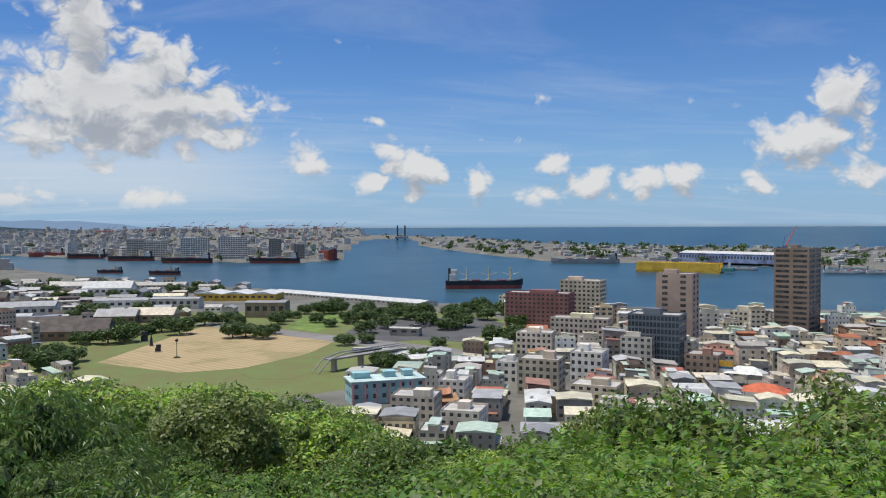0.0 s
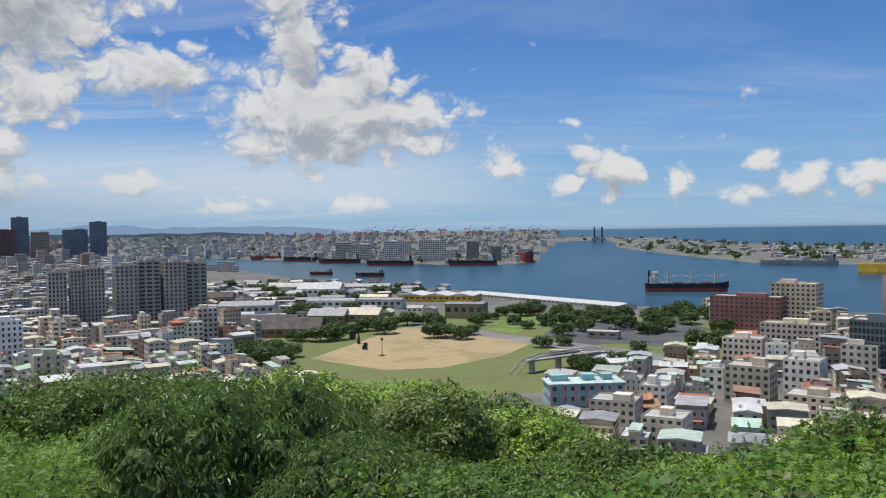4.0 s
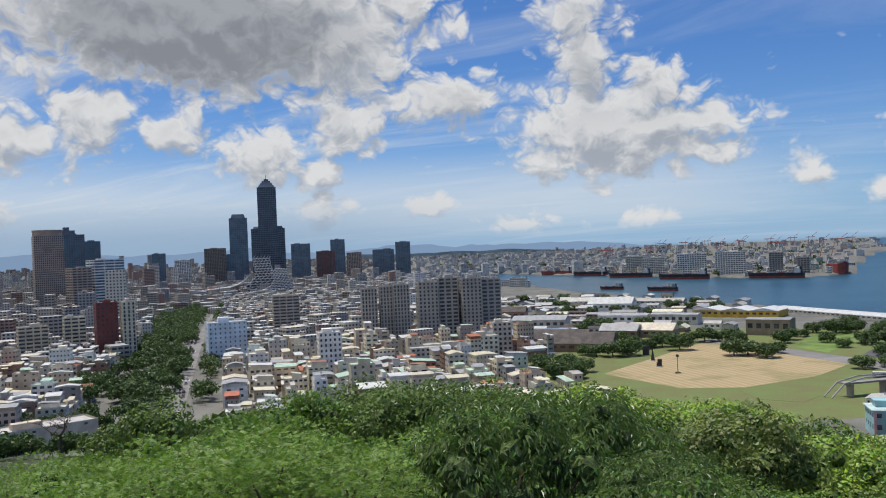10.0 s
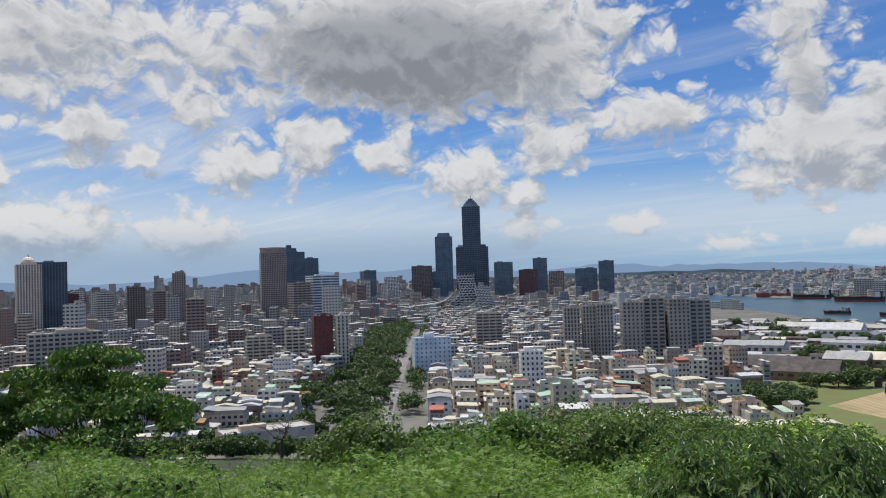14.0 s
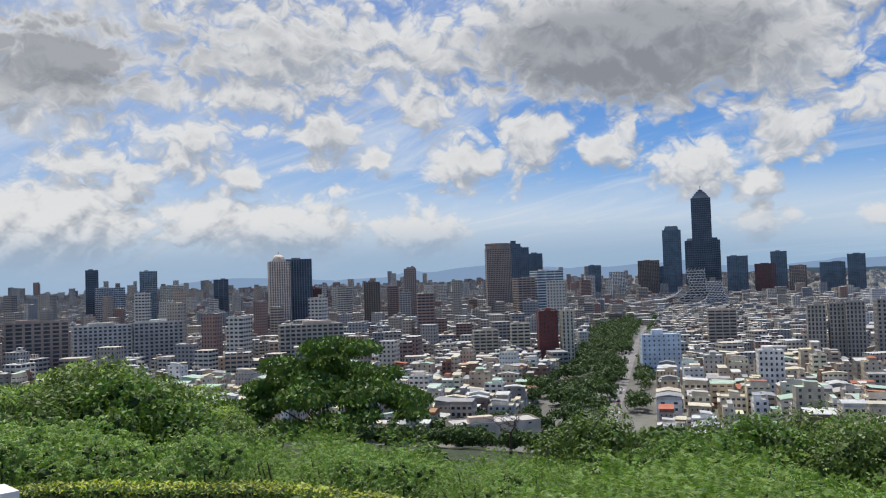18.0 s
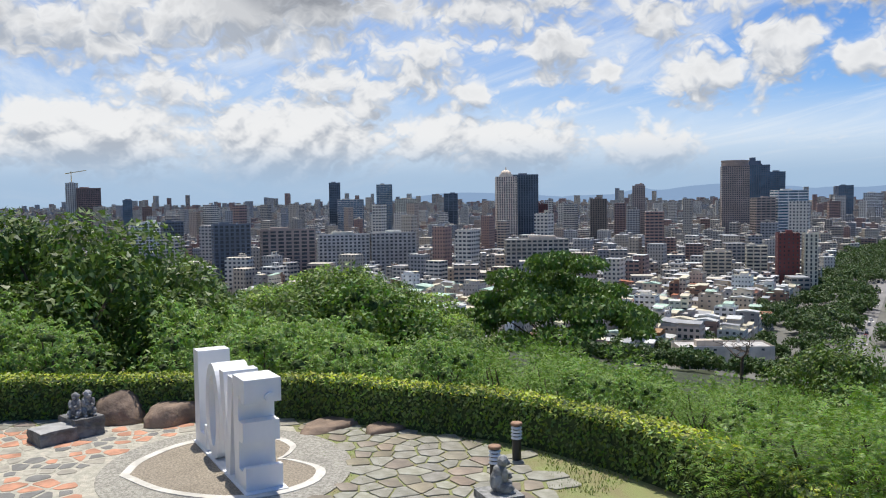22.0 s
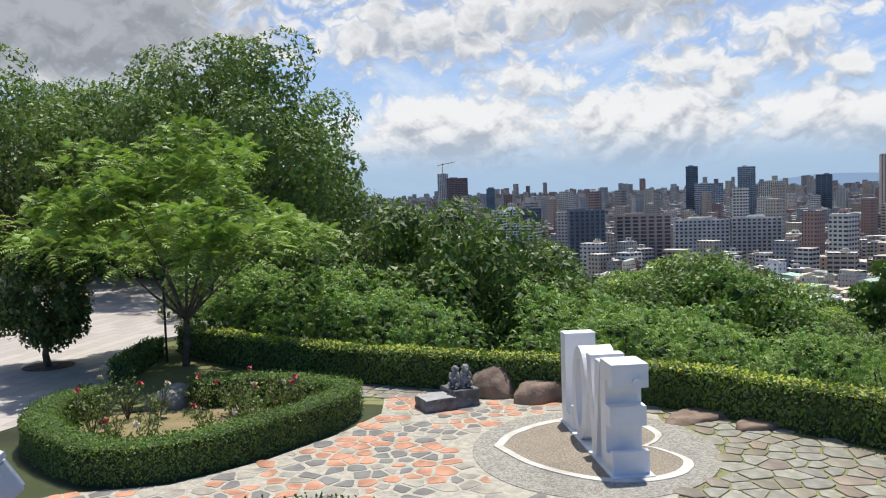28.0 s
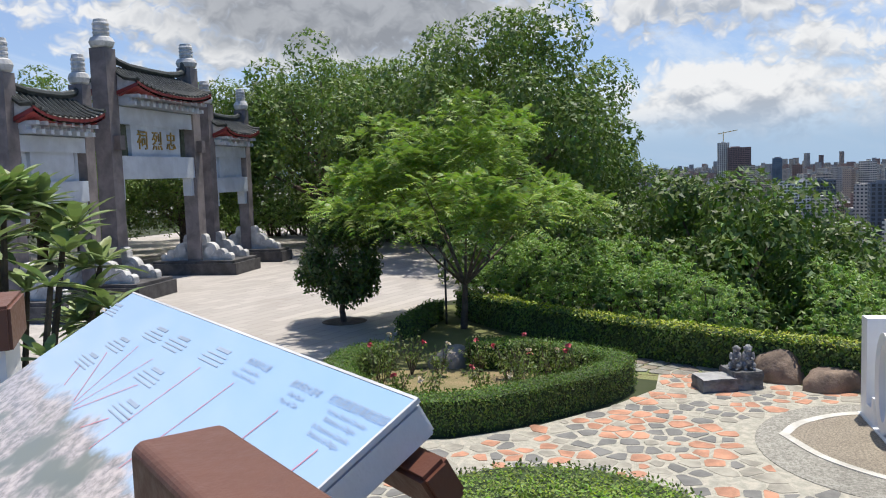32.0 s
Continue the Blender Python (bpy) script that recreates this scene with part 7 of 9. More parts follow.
def paving_rows():
    """Pale pavers laid in courses of slightly different tone."""
    m = bpy.data.materials.new("court_pavers")
    m.use_nodes = True
    tree = m.node_tree
    tree.nodes.clear()
    N = Nodes(tree)
    where = tree.nodes.new("ShaderNodeTexCoord").outputs["Object"]
    turn = N.add("ShaderNodeVectorRotate", Vector=where, Angle=radians(9.5)).outputs[0]
    brick = N.add("ShaderNodeTexBrick", Vector=turn, Color1=(0.46, 0.42, 0.375, 1), Color2=(0.36, 0.325, 0.29, 1), Mortar=(0.24, 0.215, 0.19, 1), Scale=1.0, Mortar_Size=0.012)
    brick.inputs["Brick Width"].default_value, brick.inputs["Row Height"].default_value = 1.1, 0.42
    big = N.noise(where, 0.35, 5.0, 0.6)
    col = N.mix(N.math("MULTIPLY", N.ramp(big, 0.5, 0.72), 0.4), brick.outputs[0], (0.26, 0.22, 0.185, 1))
    col = N.mix(N.math("MULTIPLY", N.noise(where, 22.0, 4.0, 0.6), 0.3), col, (0.50, 0.46, 0.41, 1))
    shader = N.add("ShaderNodeBsdfPrincipled", Base_Color=col, Roughness=0.85)
    tree.links.new(shader.outputs[0], tree.nodes.new("ShaderNodeOutputMaterial").inputs[0])
    return m


PAVERS = paving_rows()


def strip(name, outline, z0, z1, mat, label, category, kind="structure"):
    m = Mesh()
    m.prism(outline, z0, z1)
    return tagged(part(name, m, mat), label, category, kind=kind)


def ring(x, y, r, n=40, squash=1.0):
    return [(x + r * math.cos(2 * math.pi * k / n), y + r * squash * math.sin(2 * math.pi * k / n)) for k in range(n)]


def smooth_line(pts, n=8):
    """A soft curve through the points."""
    v = [Vector((*p, 0)) for p in pts]
    v = [v[0] * 2 - v[1]] + v + [v[-1] * 2 - v[-2]]
    out = []
    for i in range(1, len(v) - 2):
        for k in range(n):
            t = k / n
            a, b, c, d = v[i - 1], v[i], v[i + 1], v[i + 2]
            out.append(0.5 * ((2 * b) + (c - a) * t + (2 * a - 5 * b + 4 * c - d) * t * t + (3 * b - a - 3 * c + d) * t ** 3))
    out.append(v[-2])
    return [(p.x, p.y) for p in out]


COURT = [(-17.8, -9.6), (-20.5, -10.2), (-25.2, -11.2), (-27.5, -9.6), (-40, -12.5), (-60, -22), (-60, -45), (-15, -45), (-8, -24), (-11, -12)]
MOSAIC = [(-18.2, -3.6), (-17.4, -1.2), (-16.6, 0.6), (-16.0, 1.4), (-14.4, 1.3), (-12.3, 0.9), (-10.6, 0.2), (-8.0, 1.0), (-6.5, -2), (-7, -7), (-10.5, -9.5), (-12.6, -7.6), (-12.9, -6.1), (-13.9, -5.0), (-15.2, -4.1), (-16.5, -3.5)]
FLAGS = [(-19.2, -4.5), (-18.0, -1.4), (-16.8, 1.3), (-15.3, 2.9), (-14.2, 3.8), (-13.4, 4.15), (-12.5, 4.4), (-11.6, 4.4), (-10.9, 3.9), (-9.0, 1.2), (-8.4, 0.9), (-10.6, 0.4), (-12.4, 1.0), (-14.4, 1.5), (-16.0, 1.5), (-16.8, 0.4), (-17.4, -1.4), (-17.6, -4.6)]
strip("court_paving", COURT, -0.06, 0.012, PAVERS, "pale stone pavers laid in courses across the gate court", "paving")
mosaic = strip("mosaic_paving", MOSAIC, -0.06, 0.016, PEBBLE, "pebble bed set with terracotta and slate stones", "paving")
flags = strip("flagstone_paving", FLAGS, -0.06, 0.008, LAWN, "grassy bed with irregular grey flagstones", "paving")
strip("lawn", [(-19.8, -5.2), (-19.2, -3.0), (-17.4, 0.9), (-15.9, 3.2), (-13.6, 5.4), (-9.6, 7.6), (-4.6, 7.4), (-4, 3), (-8.2, 0.6), (-12, 0.0), (-16.6, -0.6), (-17.4, -4.6)], -0.06, 0.002, LAWN, "short dry lawn beside the flagstones", "lawn")
strip("lawn", [(-16.6, -9.2), (-19.6, -9.9), (-24.6, -10.9), (-26, -9.4), (-23.4, -8.0), (-20.4, -5.9), (-18.4, -5.9), (-17.8, -7.2)], -0.06, 0.006, GRASS, "shaded lawn round the young tree", "lawn")


def stone_mesh(pts, h, mat):
    """A flat stone with a worn, sloped rim."""
    m = Mesh()
    n = len(pts)
    m.v = [(x, y, -0.02) for x, y in pts] + [(x * 0.99, y * 0.99, h * 0.7) for x, y in pts] + [(x * 0.955, y * 0.955, h) for x, y in pts]
    for r in (0, n):
        for k in range(n):
            q = (k + 1) % n
            m.f.append((r + k, r + q, r + n + q, r + n + k))
            m.m.append(0)
    m.f.append(tuple(range(2 * n, 3 * n)))
    m.m.append(0)
    return m.data("stone", [mat])


def love_letters():
    """Four upright letters in a row, seen along the word from its end."""
    root = thing("letter_sculpture", Matrix.Translation((-12.92, 0.36, 0.03)) @ Matrix.Rotation(radians(7.6), 4, "Z"), "white painted metal sculpture of four standing letters spelling LOVE", "sculpture")
    H, T = 1.55, 0.52

    def slab(outline, name, t=T, holes=()):
        m = Mesh()
        n = len(outline)
        # outline in (x, z), raised across y
        for y in (-t / 2, t / 2):
            m.v += [(x, y, z) for x, z in outline]
        for k in range(n):
            q = (k + 1) % n
            m.f.append((k, q, n + q, n + k))
            m.m.append(0)
        bm = bmesh.new()
        me = m.data(name, [WHITE])
        bm.from_mesh(me)
        bm.verts.ensure_lookup_table()
        for off in (0, n):
            loop = [bm.verts[off + k] for k in range(n)]
            es = [bm.edges.get((loop[k], loop[(k + 1) % n])) for k in range(n)]
            bmesh.ops.triangle_fill(bm, edges=es, use_beauty=True)
        bmesh.ops.recalc_face_normals(bm, faces=bm.faces)
        bm.to_mesh(me)
        bm.free()
        return part(name, me, WHITE, root)

    x0 = -2.9
    slab([(x0, 0.02), (x0 + 0.72, 0.02), (x0 + 0.72, 0.42), (x0 + 0.62, 0.42), (x0 + 0.58, 0.24), (x0 + 0.32, 0.24), (x0 + 0.32, H), (x0, H)], "letter_l")
    o = Mesh()
    k, cx, cz, steps = 0, x0 + 1.18, 0.76, 40
    for r, s in ((0.42, 0.74), (0.20, 0.56)):
        for y in (-T / 2, T / 2):
            o.v += [(cx + r * math.cos(2 * math.pi * i / steps), y, cz + s * math.sin(2 * math.pi * i / steps)) for i in range(steps)]
    for i in range(steps):
        j = (i + 1) % steps
        for a, b in ((0, 1), (3, 2), (2, 0), (1, 3)):
            o.f.append((a * steps + i, a * steps + j, b * steps + j, b * steps + i))
            o.m.append(0)
    part("letter_o", o, WHITE, root)
    vx = x0 + 1.66
    slab([(vx, H - 0.06), (vx + 0.24, H - 0.06), (vx + 0.36, 0.5), (vx + 0.48, H - 0.06), (vx + 0.72, H - 0.06), (vx + 0.46, 0.02), (vx + 0.26, 0.02)], "letter_v")
    ex = x0 + 2.40
    slab([(ex, 0.02), (ex + 0.56, 0.02), (ex + 0.56, 0.34), (ex + 0.46, 0.34), (ex + 0.42, 0.26), (ex + 0.24, 0.26), (ex + 0.24, 0.66), (ex + 0.46, 0.66), (ex + 0.46, 0.94), (ex + 0.24, 0.94), (ex + 0.24, 1.30), (ex + 0.36, 1.30),
          (ex + 0.40, 1.22), (ex + 0.56, 1.22), (ex + 0.56, H), (ex, H)], "letter_e")
    knob = Mesh()
    knob.tube((ex + 0.45, T / 2 - 0.17, 1.29), (ex + 0.62, T / 2 - 0.17, 1.29), 0.07, 0.07, 16)
    part("serif_curl", knob, WHITE, root)
    base = Mesh()
    base.box(-1.38, 0, -0.02, 3.1, 0.6, 0.04)
    part("base_plate", base, WHITE, root)


def heart_curve(scale=1.0):
    """Its round point to the rose bed, its notch to the lawn."""
    pts = [(-14.35, -1.50), (-15.05, -1.22), (-15.7, -0.55), (-15.86, 0.25), (-15.45, 0.98), (-14.85, 1.20), (-14.38, 1.02), (-14.2, 0.86), (-14.02, 1.05), (-13.45, 1.34), (-12.9, 1.10), (-12.62, 0.50), (-12.74, -0.20), (-13.4, -0.98), (-14.35, -1.50)]
    line = smooth_line(pts, 7)[:-1]
    return [(-14.2 + (x + 14.2) * scale, (y - 0.0) * scale) for x, y in line]


strip("heart_apron", ring(-14.15, 0.02, 2.15, 48, 0.86), -0.05, 0.024, APRON, "round grey concrete apron under the sculpture", "paving")
band = Mesh()
outer, inner = heart_curve(1.0), heart_curve(0.905)
strip("heart_bed", heart_curve(0.95), 0.0, 0.029, HEART_BED, "worn brown exposed-aggregate ground inside the heart line", "paving")
for k in range(len(outer)):
    q = (k + 1) % len(outer)
    for a, b in ((outer, inner),):
        band.face([(*a[k], 0.036), (*a[q], 0.036), (*b[q], 0.036), (*b[k], 0.036)])
        band.face([(*a[k], 0.02), (*a[q], 0.02), (*a[q], 0.036), (*a[k], 0.036)])
        band.face([(*b[q], 0.02), (*b[k], 0.02), (*b[k], 0.036), (*b[q], 0.036)])
tagged(part("heart_line", band, material("worn_white_line", (0.60, 0.57, 0.50), rough=0.8, spread=0.12, scale=3, dirt=0.2)), "worn white heart-shaped line round the sculpture", "line", kind="structure")
love_letters()


# ---- hedges ----
def hedge(path, width, height, label, leaf_size, density, top_mat, side_mat, seed, bump=0.05):
    """A clipped hedge along a line: a dense core, dark for the shade within, skinned with single leaves, lighter on
    top.
    """
    hr = random.Random(seed)
    line = smooth_line(path, 10)
    root = thing("hedge", Matrix.Identity(4), label, "hedge", "clipped hedges")
    core, tops, sides = Mesh(), Mesh(), Mesh()
    norm = []
    for k in range(len(line)):
        a, b = Vector(line[max(0, k - 1)]), Vector(line[min(len(line) - 1, k + 1)])
        d = (b - a).normalized()
        norm.append(Vector((-d.y, d.x)))
    for k in range(len(line) - 1):
        a, b, na, nb = Vector(line[k]), Vector(line[k + 1]), norm[k], norm[k + 1]
        w = width / 2 - 0.06
        h = height - 0.06
        c = [a + na * w, b + nb * w, b - nb * w, a - na * w]
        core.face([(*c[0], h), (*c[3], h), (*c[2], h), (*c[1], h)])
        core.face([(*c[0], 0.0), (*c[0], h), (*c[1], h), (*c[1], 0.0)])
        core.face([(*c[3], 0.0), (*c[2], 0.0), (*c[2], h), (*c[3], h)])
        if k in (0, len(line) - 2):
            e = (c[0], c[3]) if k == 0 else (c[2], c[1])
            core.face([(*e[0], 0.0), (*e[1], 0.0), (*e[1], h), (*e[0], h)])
        length = (b - a).length
        lump = bump * noise.noise((a.x * 1.3, a.y * 1.3, seed))
        spots = []
        for _ in range(int(length * width * density)):
            t, u = hr.random(), hr.uniform(-1, 1)
            p = a.lerp(b, t) + na * u * (width / 2)
            spots.append((Vector((p.x, p.y, height - 0.04 + lump + hr.uniform(-0.03, 0.035) - 0.05 * abs(u) ** 4)), Vector((hr.uniform(-0.4, 0.4), hr.uniform(-0.4, 0.4), 1)).normalized()))
        leaf_cloud(tops, spots, leaf_size, 0.55, hr, 0.45)
        spots = []
        for s in (-1, 1):
            for _ in range(int(length * height * density * 0.9)):
                t = hr.random()
                z = hr.uniform(0.03, 1.0) ** 0.8 * height
                p = a.lerp(b, t) + na * s * (width / 2 - 0.03 + lump + hr.uniform(-0.03, 0.03))
                spots.append((Vector((p.x, p.y, z)), Vector((na.x * s, na.y * s, 0.2)).normalized()))
        for e, way in (((a, -1),) if k == 0 else ()) + (((b, 1),) if k == len(line) - 2 else ()):
            for _ in range(int(width * height * density)):
                p = e + na * hr.uniform(-1, 1) * width / 2
                d = (b - a).normalized() * way
                spots.append((Vector((p.x, p.y, hr.random() * height)) + Vector((d.x, d.y, 0)) * 0.02, Vector((d.x, d.y, 0.2))))
        leaf_cloud(sides, spots, leaf_size, 0.55, hr, 0.5)
    # the core's dark colour stands for shade between the leaves
    part("core", core, material("hedge_inner_shade", (0.045, 0.070, 0.020), rough=1.0, spread=0.3, scale=6, bump=0.5), root)
    part("top_foliage", tops, top_mat, root, "young yellow-green leaves in a sunlit colour" if top_mat is HEDGE_TOP else "")
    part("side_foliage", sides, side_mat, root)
    return root


OUTER_HEDGE = [(-23.2, -9.4), (-22.27, -8.5), (-21.5, -7.6), (-20.5, -6.2), (-19.75, -5.0), (-19.0, -3.6), (-18.35, -2.0), (-17.6, -0.2), (-16.6, 1.9), (-15.1, 3.42), (-13.75, 4.62), (-12.55, 5.2), (-11.4, 5.55), (-10.4, 5.72), (-8.8, 5.75), (-6.6, 5.4)]
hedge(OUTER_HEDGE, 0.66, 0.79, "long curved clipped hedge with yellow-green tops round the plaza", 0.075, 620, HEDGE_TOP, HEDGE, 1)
hedge([(-17.4, -7.3), (-17.55, -6.0), (-17.1, -4.8), (-16.6, -4.15), (-15.5, -4.4), (-14.2, -5.3), (-13.35, -6.2), (-13.15, -7.1), (-13.8, -8.1), (-14.8, -8.95), (-16.0, -9.25), (-16.9, -9.0)], 0.62, 0.60, "dense dark green box hedge bent round a rose bed", 0.045, 1500, LEAF_MID, HEDGE, 2, 0.02)
hedge([(-19.7, -9.75), (-20.6, -9.85), (-21.6, -9.95), (-22.6, -10.05)], 0.5, 0.55, "short dark clipped hedge along the court", 0.06, 700, LEAF_MID, HEDGE, 3, 0.02)
strip("flower_bed", [(-17.2, -7.4), (-17.3, -6.0), (-16.9, -4.9), (-15.5, -4.7), (-14.2, -5.5), (-13.5, -6.4), (-13.4, -7.1), (-14.0, -8.0), (-15.0, -8.8), (-16.6, -8.9)], -0.05, 0.03, DRY_SOIL, "dry grassy soil of the rose bed", "soil")


def rose(x, y, h, seed, colour):
    rr = random.Random(seed)
    root = thing("rose_bush", Matrix.Translation((x, y, 0.02)), "thin rose bush with a few blooms in dry soil", "rose bush", "roses in the bed")
    stem, leafs, bloom = Mesh(), Mesh(), Mesh()
    for _ in range(9):
        tip = Vector((rr.uniform(-0.3, 0.3), rr.uniform(-0.3, 0.3), h * rr.uniform(0.6, 1.0)))
        mid = tip * 0.5 + Vector((rr.uniform(-0.06, 0.06), rr.uniform(-0.06, 0.06), 0))
        stem.tube((0, 0, -0.02), mid, 0.009, 0.007, 5)
        stem.tube(mid, tip, 0.007, 0.004, 5)
        leaf_cloud(leafs, [(tip * rr.uniform(0.35, 1.0) + Vector((rr.gauss(0, 0.06), rr.gauss(0, 0.06), rr.gauss(0, 0.04))), Vector((rr.gauss(0, 1), rr.gauss(0, 1), 0.5)).normalized()) for _ in range(19)], 0.07, 0.6, rr, 0.4, 0.2)
        if rr.random() < 0.3 and not bloom.f:
            leaf_cloud(bloom, [(tip + Vector((0, 0, 0.02)), Vector((rr.gauss(0, 1), rr.gauss(0, 1), 1)).normalized()) for _ in range(16)], 0.06, 0.9, rr, 0.6)
    part("cane", stem, BARK, root)
    part("foliage", leafs, LEAF_OLIVE, root)
    if bloom.f:
        part("bloom", bloom, colour, root, "small open rose")


PINK = material("rose_petal_pink", (0.62, 0.10, 0.12), rough=0.6, bump=0)
CREAM_PETAL = material("rose_petal_cream", (0.75, 0.62, 0.42), rough=0.6, bump=0)
frng = random.Random(8)
for k, (rx, ry) in enumerate(((-15.9, -8.5), (-15.2, -8.3), (-14.6, -7.7), (-16.5, -7.6), (-16.9, -6.9), (-16.6, -6.3), (-16.9, -5.6), (-16.2, -6.0), (-16.1, -5.3), (-15.6, -5.6), (-15.3, -6.4), (-16.4, -8.2), (-14.2, -7.0), (-16.8, -6.1), (-16.4, -4.9), (-15.0, -5.5), (-17.0, -5.2))):
    rose(rx + frng.uniform(-0.1, 0.1), ry, frng.uniform(0.55, 0.95), 100 + k, PINK if k % 3 else CREAM_PETAL)


# ---- rocks, statues, bollards ----
def boulder(x, y, sx, sy, sz, turn, label, mat=None, seed=0, flat=0.0, name="boulder", sink=0.12):
    bm = bmesh.new()
    bmesh.ops.create_icosphere(bm, subdivisions=4, radius=1.0)
    for v in bm.verts:
        p = v.co.copy()
        k = 1 + 0.20 * noise.noise(p * 1.1 + Vector((seed, 0, 0))) + 0.07 * noise.noise(p * 3.3 + Vector((0, seed, 0))) + 0.02 * noise.noise(p * 9)
        p *= k
        p.z = max(p.z, -0.35)
        if flat:
            p.z = min(p.z, flat + 0.06 * noise.noise(p * 2))
        v.co = (p.x * sx, p.y * sy, (p.z + 0.35) * sz / 1.35)
    me = bpy.data.meshes.new(name)
    bm.to_mesh(me)
    bm.free()
    me.materials.append(mat or BOULDER)
    me.polygons.foreach_set("use_smooth", [True] * len(me.polygons))
    ob = new(name, me)
    ob.matrix_basis = Matrix.Translation((x, y, -sink)) @ Matrix.Rotation(radians(turn), 4, "Z")
    return tagged(ob, label, "boulder", "boulders by the hedge")


boulder(-17.76, -1.42, 0.46, 0.42, 0.70, 70, "round brown boulder in front of the hedge", seed=3)
boulder(-17.27, -0.55, 0.34, 0.56, 0.62, 25, "long brown boulder with a crack", seed=8, flat=0.7)
boulder(-15.75, 2.0, 0.34, 0.72, 0.34, 28, "low flat brown rock at the flagstones' edge", seed=12, flat=0.55)
boulder(-15.2, 2.95, 0.30, 0.55, 0.34, 28, "low reddish flat rock at the flagstones' edge", seed=16, flat=0.55)
boulder(-14.1, 3.62, 0.26, 0.55, 0.22, 45, "flat pale rock sunk in the lawn", seed=20, flat=0.4)
boulder(-17.55, -7.75, 0.42, 0.52, 0.52, 60, "rounded pale brown rock in the flower bed", seed=25, mat=BED_ROCK)


def monkey(m, x, y, z, s, turn, lean=0.0):
    """A squat seated animal figure, in plain rounded forms."""
    c, sn = math.cos(turn), math.sin(turn)

    def ball(px, py, pz, rx, ry, rz):
        n = len(m.v)
        rings, sides = 8, 12
        for i in range(rings + 1):
            a = math.pi * i / rings
            for k in range(sides):
                b = 2 * math.pi * k / sides
                lx, ly, lz = px + rx * math.sin(a) * math.cos(b), py + ry * math.sin(a) * math.sin(b), pz + rz * math.cos(a)
                lx, ly, lz = lx * s, ly * s, lz * s
                m.v.append((x + c * lx - sn * ly, y + sn * lx + c * ly, z + lz))
        for i in range(rings):
            for k in range(sides):
                q = (k + 1) % sides
                m.f.append((n + i * sides + k, n + (i + 1) * sides + k, n + (i + 1) * sides + q, n + i * sides + q))
                m.m.append(0)

    ball(0, 0, 0.26, 0.20, 0.19, 0.27)
    ball(0.02, 0, 0.46, 0.155, 0.17, 0.16)
    ball(0.06 + lean, 0, 0.68, 0.125, 0.12, 0.135)
    ball(0.16 + lean, 0, 0.64, 0.06, 0.07, 0.06)
    for q in (-1, 1):
        ball(0.04 + lean, q * 0.12, 0.70, 0.03, 0.035, 0.045)
        ball(0.12, q * 0.15, 0.14, 0.19, 0.08, 0.12)
        ball(0.12, q * 0.15, 0.42, 0.07, 0.06, 0.15)
        ball(0.20, q * 0.08, 0.36, 0.09, 0.05, 0.05)
        ball(0.26, q * 0.14, 0.04, 0.10, 0.06, 0.04)


def rock_bench():
    root = thing("rock_bench", Matrix.Translation((-16.92, -2.32, 0)) @ Matrix.Rotation(radians(26), 4, "Z"), "bench of two dark rough-hewn rocks with a pale sawn top", "bench")
    for name, x, y, sx, sy, h in (("seat_block", 0.05, -0.24, 0.54, 0.60, 0.27), ("plinth_block", -0.04, 0.30, 0.62, 0.52, 0.36)):
        bm = bmesh.new()
        bmesh.ops.create_cube(bm, size=1.0)
        bmesh.ops.subdivide_edges(bm, edges=bm.edges[:], cuts=6, use_grid_fill=True)
        for v in bm.verts:
            k = noise.noise(v.co * 4 + Vector((x * 9, y * 9, 0)))
            side = max(abs(v.co.x), abs(v.co.y)) > 0.49 and v.co.z < 0.49
            v.co = (v.co.x * sx * (1 + 0.10 * k * side), v.co.y * sy * (1 + 0.10 * k * side), (v.co.z + 0.5) * h + 0.015 * k)
        for f in bm.faces:
            f.material_index = 1 if f.normal.z > 0.8 and name == "seat_block" else 0
        me = bpy.data.meshes.new(name)
        bm.to_mesh(me)
        bm.free()
        me.materials.append(ROCK)
        me.materials.append(ROCK_TOP)
        part(name, me, [], root, at=Matrix.Translation((x, y, -0.02)))
    m = Mesh()
    monkey(m, -17.02, -2.14, 0.345, 0.52, radians(-25), -0.02)
    monkey(m, -17.06, -1.97, 0.345, 0.55, radians(20), 0.03)
    pair = part("monkey_statue", m, STATUE, smooth=True)
    tagged(pair, "carved grey stone statue of two seated monkeys on the rock bench", "statue")
    one = Mesh()
    monkey(one, -11.26, 3.16, 0.12, 0.62, radians(70), 0.03)
    one.box(-11.26, 3.16, -0.02, 0.52, 0.5, 0.15)
    tagged(part("monkey_statue", one, STATUE, smooth=False), "carved grey stone statue of one seated monkey by the bollards", "statue")


rock_bench()


def bollard():
    root = thing("bollard_light", Matrix.Translation((-12.68, 4.14, 0)), "black bollard lamp with white louvre rings and brown cap", "bollard", "path bollards")
    post = Mesh()
    post.lathe(0, 0, [(0.075, -0.05), (0.075, 0.40)], 18)
    part("post", post, BLACK, root, smooth=False)
    for k in range(4):
        louvre = Mesh()
        z = 0.42 + k * 0.062
        louvre.lathe(0, 0, [(0.070, z), (0.094, z), (0.094, z + 0.012), (0.070, z + 0.036)], 18)
        part("louvre_ring", louvre, WHITE, root)
    tube = Mesh()
    tube.lathe(0, 0, [(0.062, 0.40), (0.062, 0.67)], 14)
    part("lamp_core", tube, BLACK, root)
    cap = Mesh()
    cap.lathe(0, 0, [(0.098, 0.665), (0.098, 0.70), (0.088, 0.715), (0.0001, 0.72)], 18)
    part("cap", cap, CAP_BROWN, root)
    return root


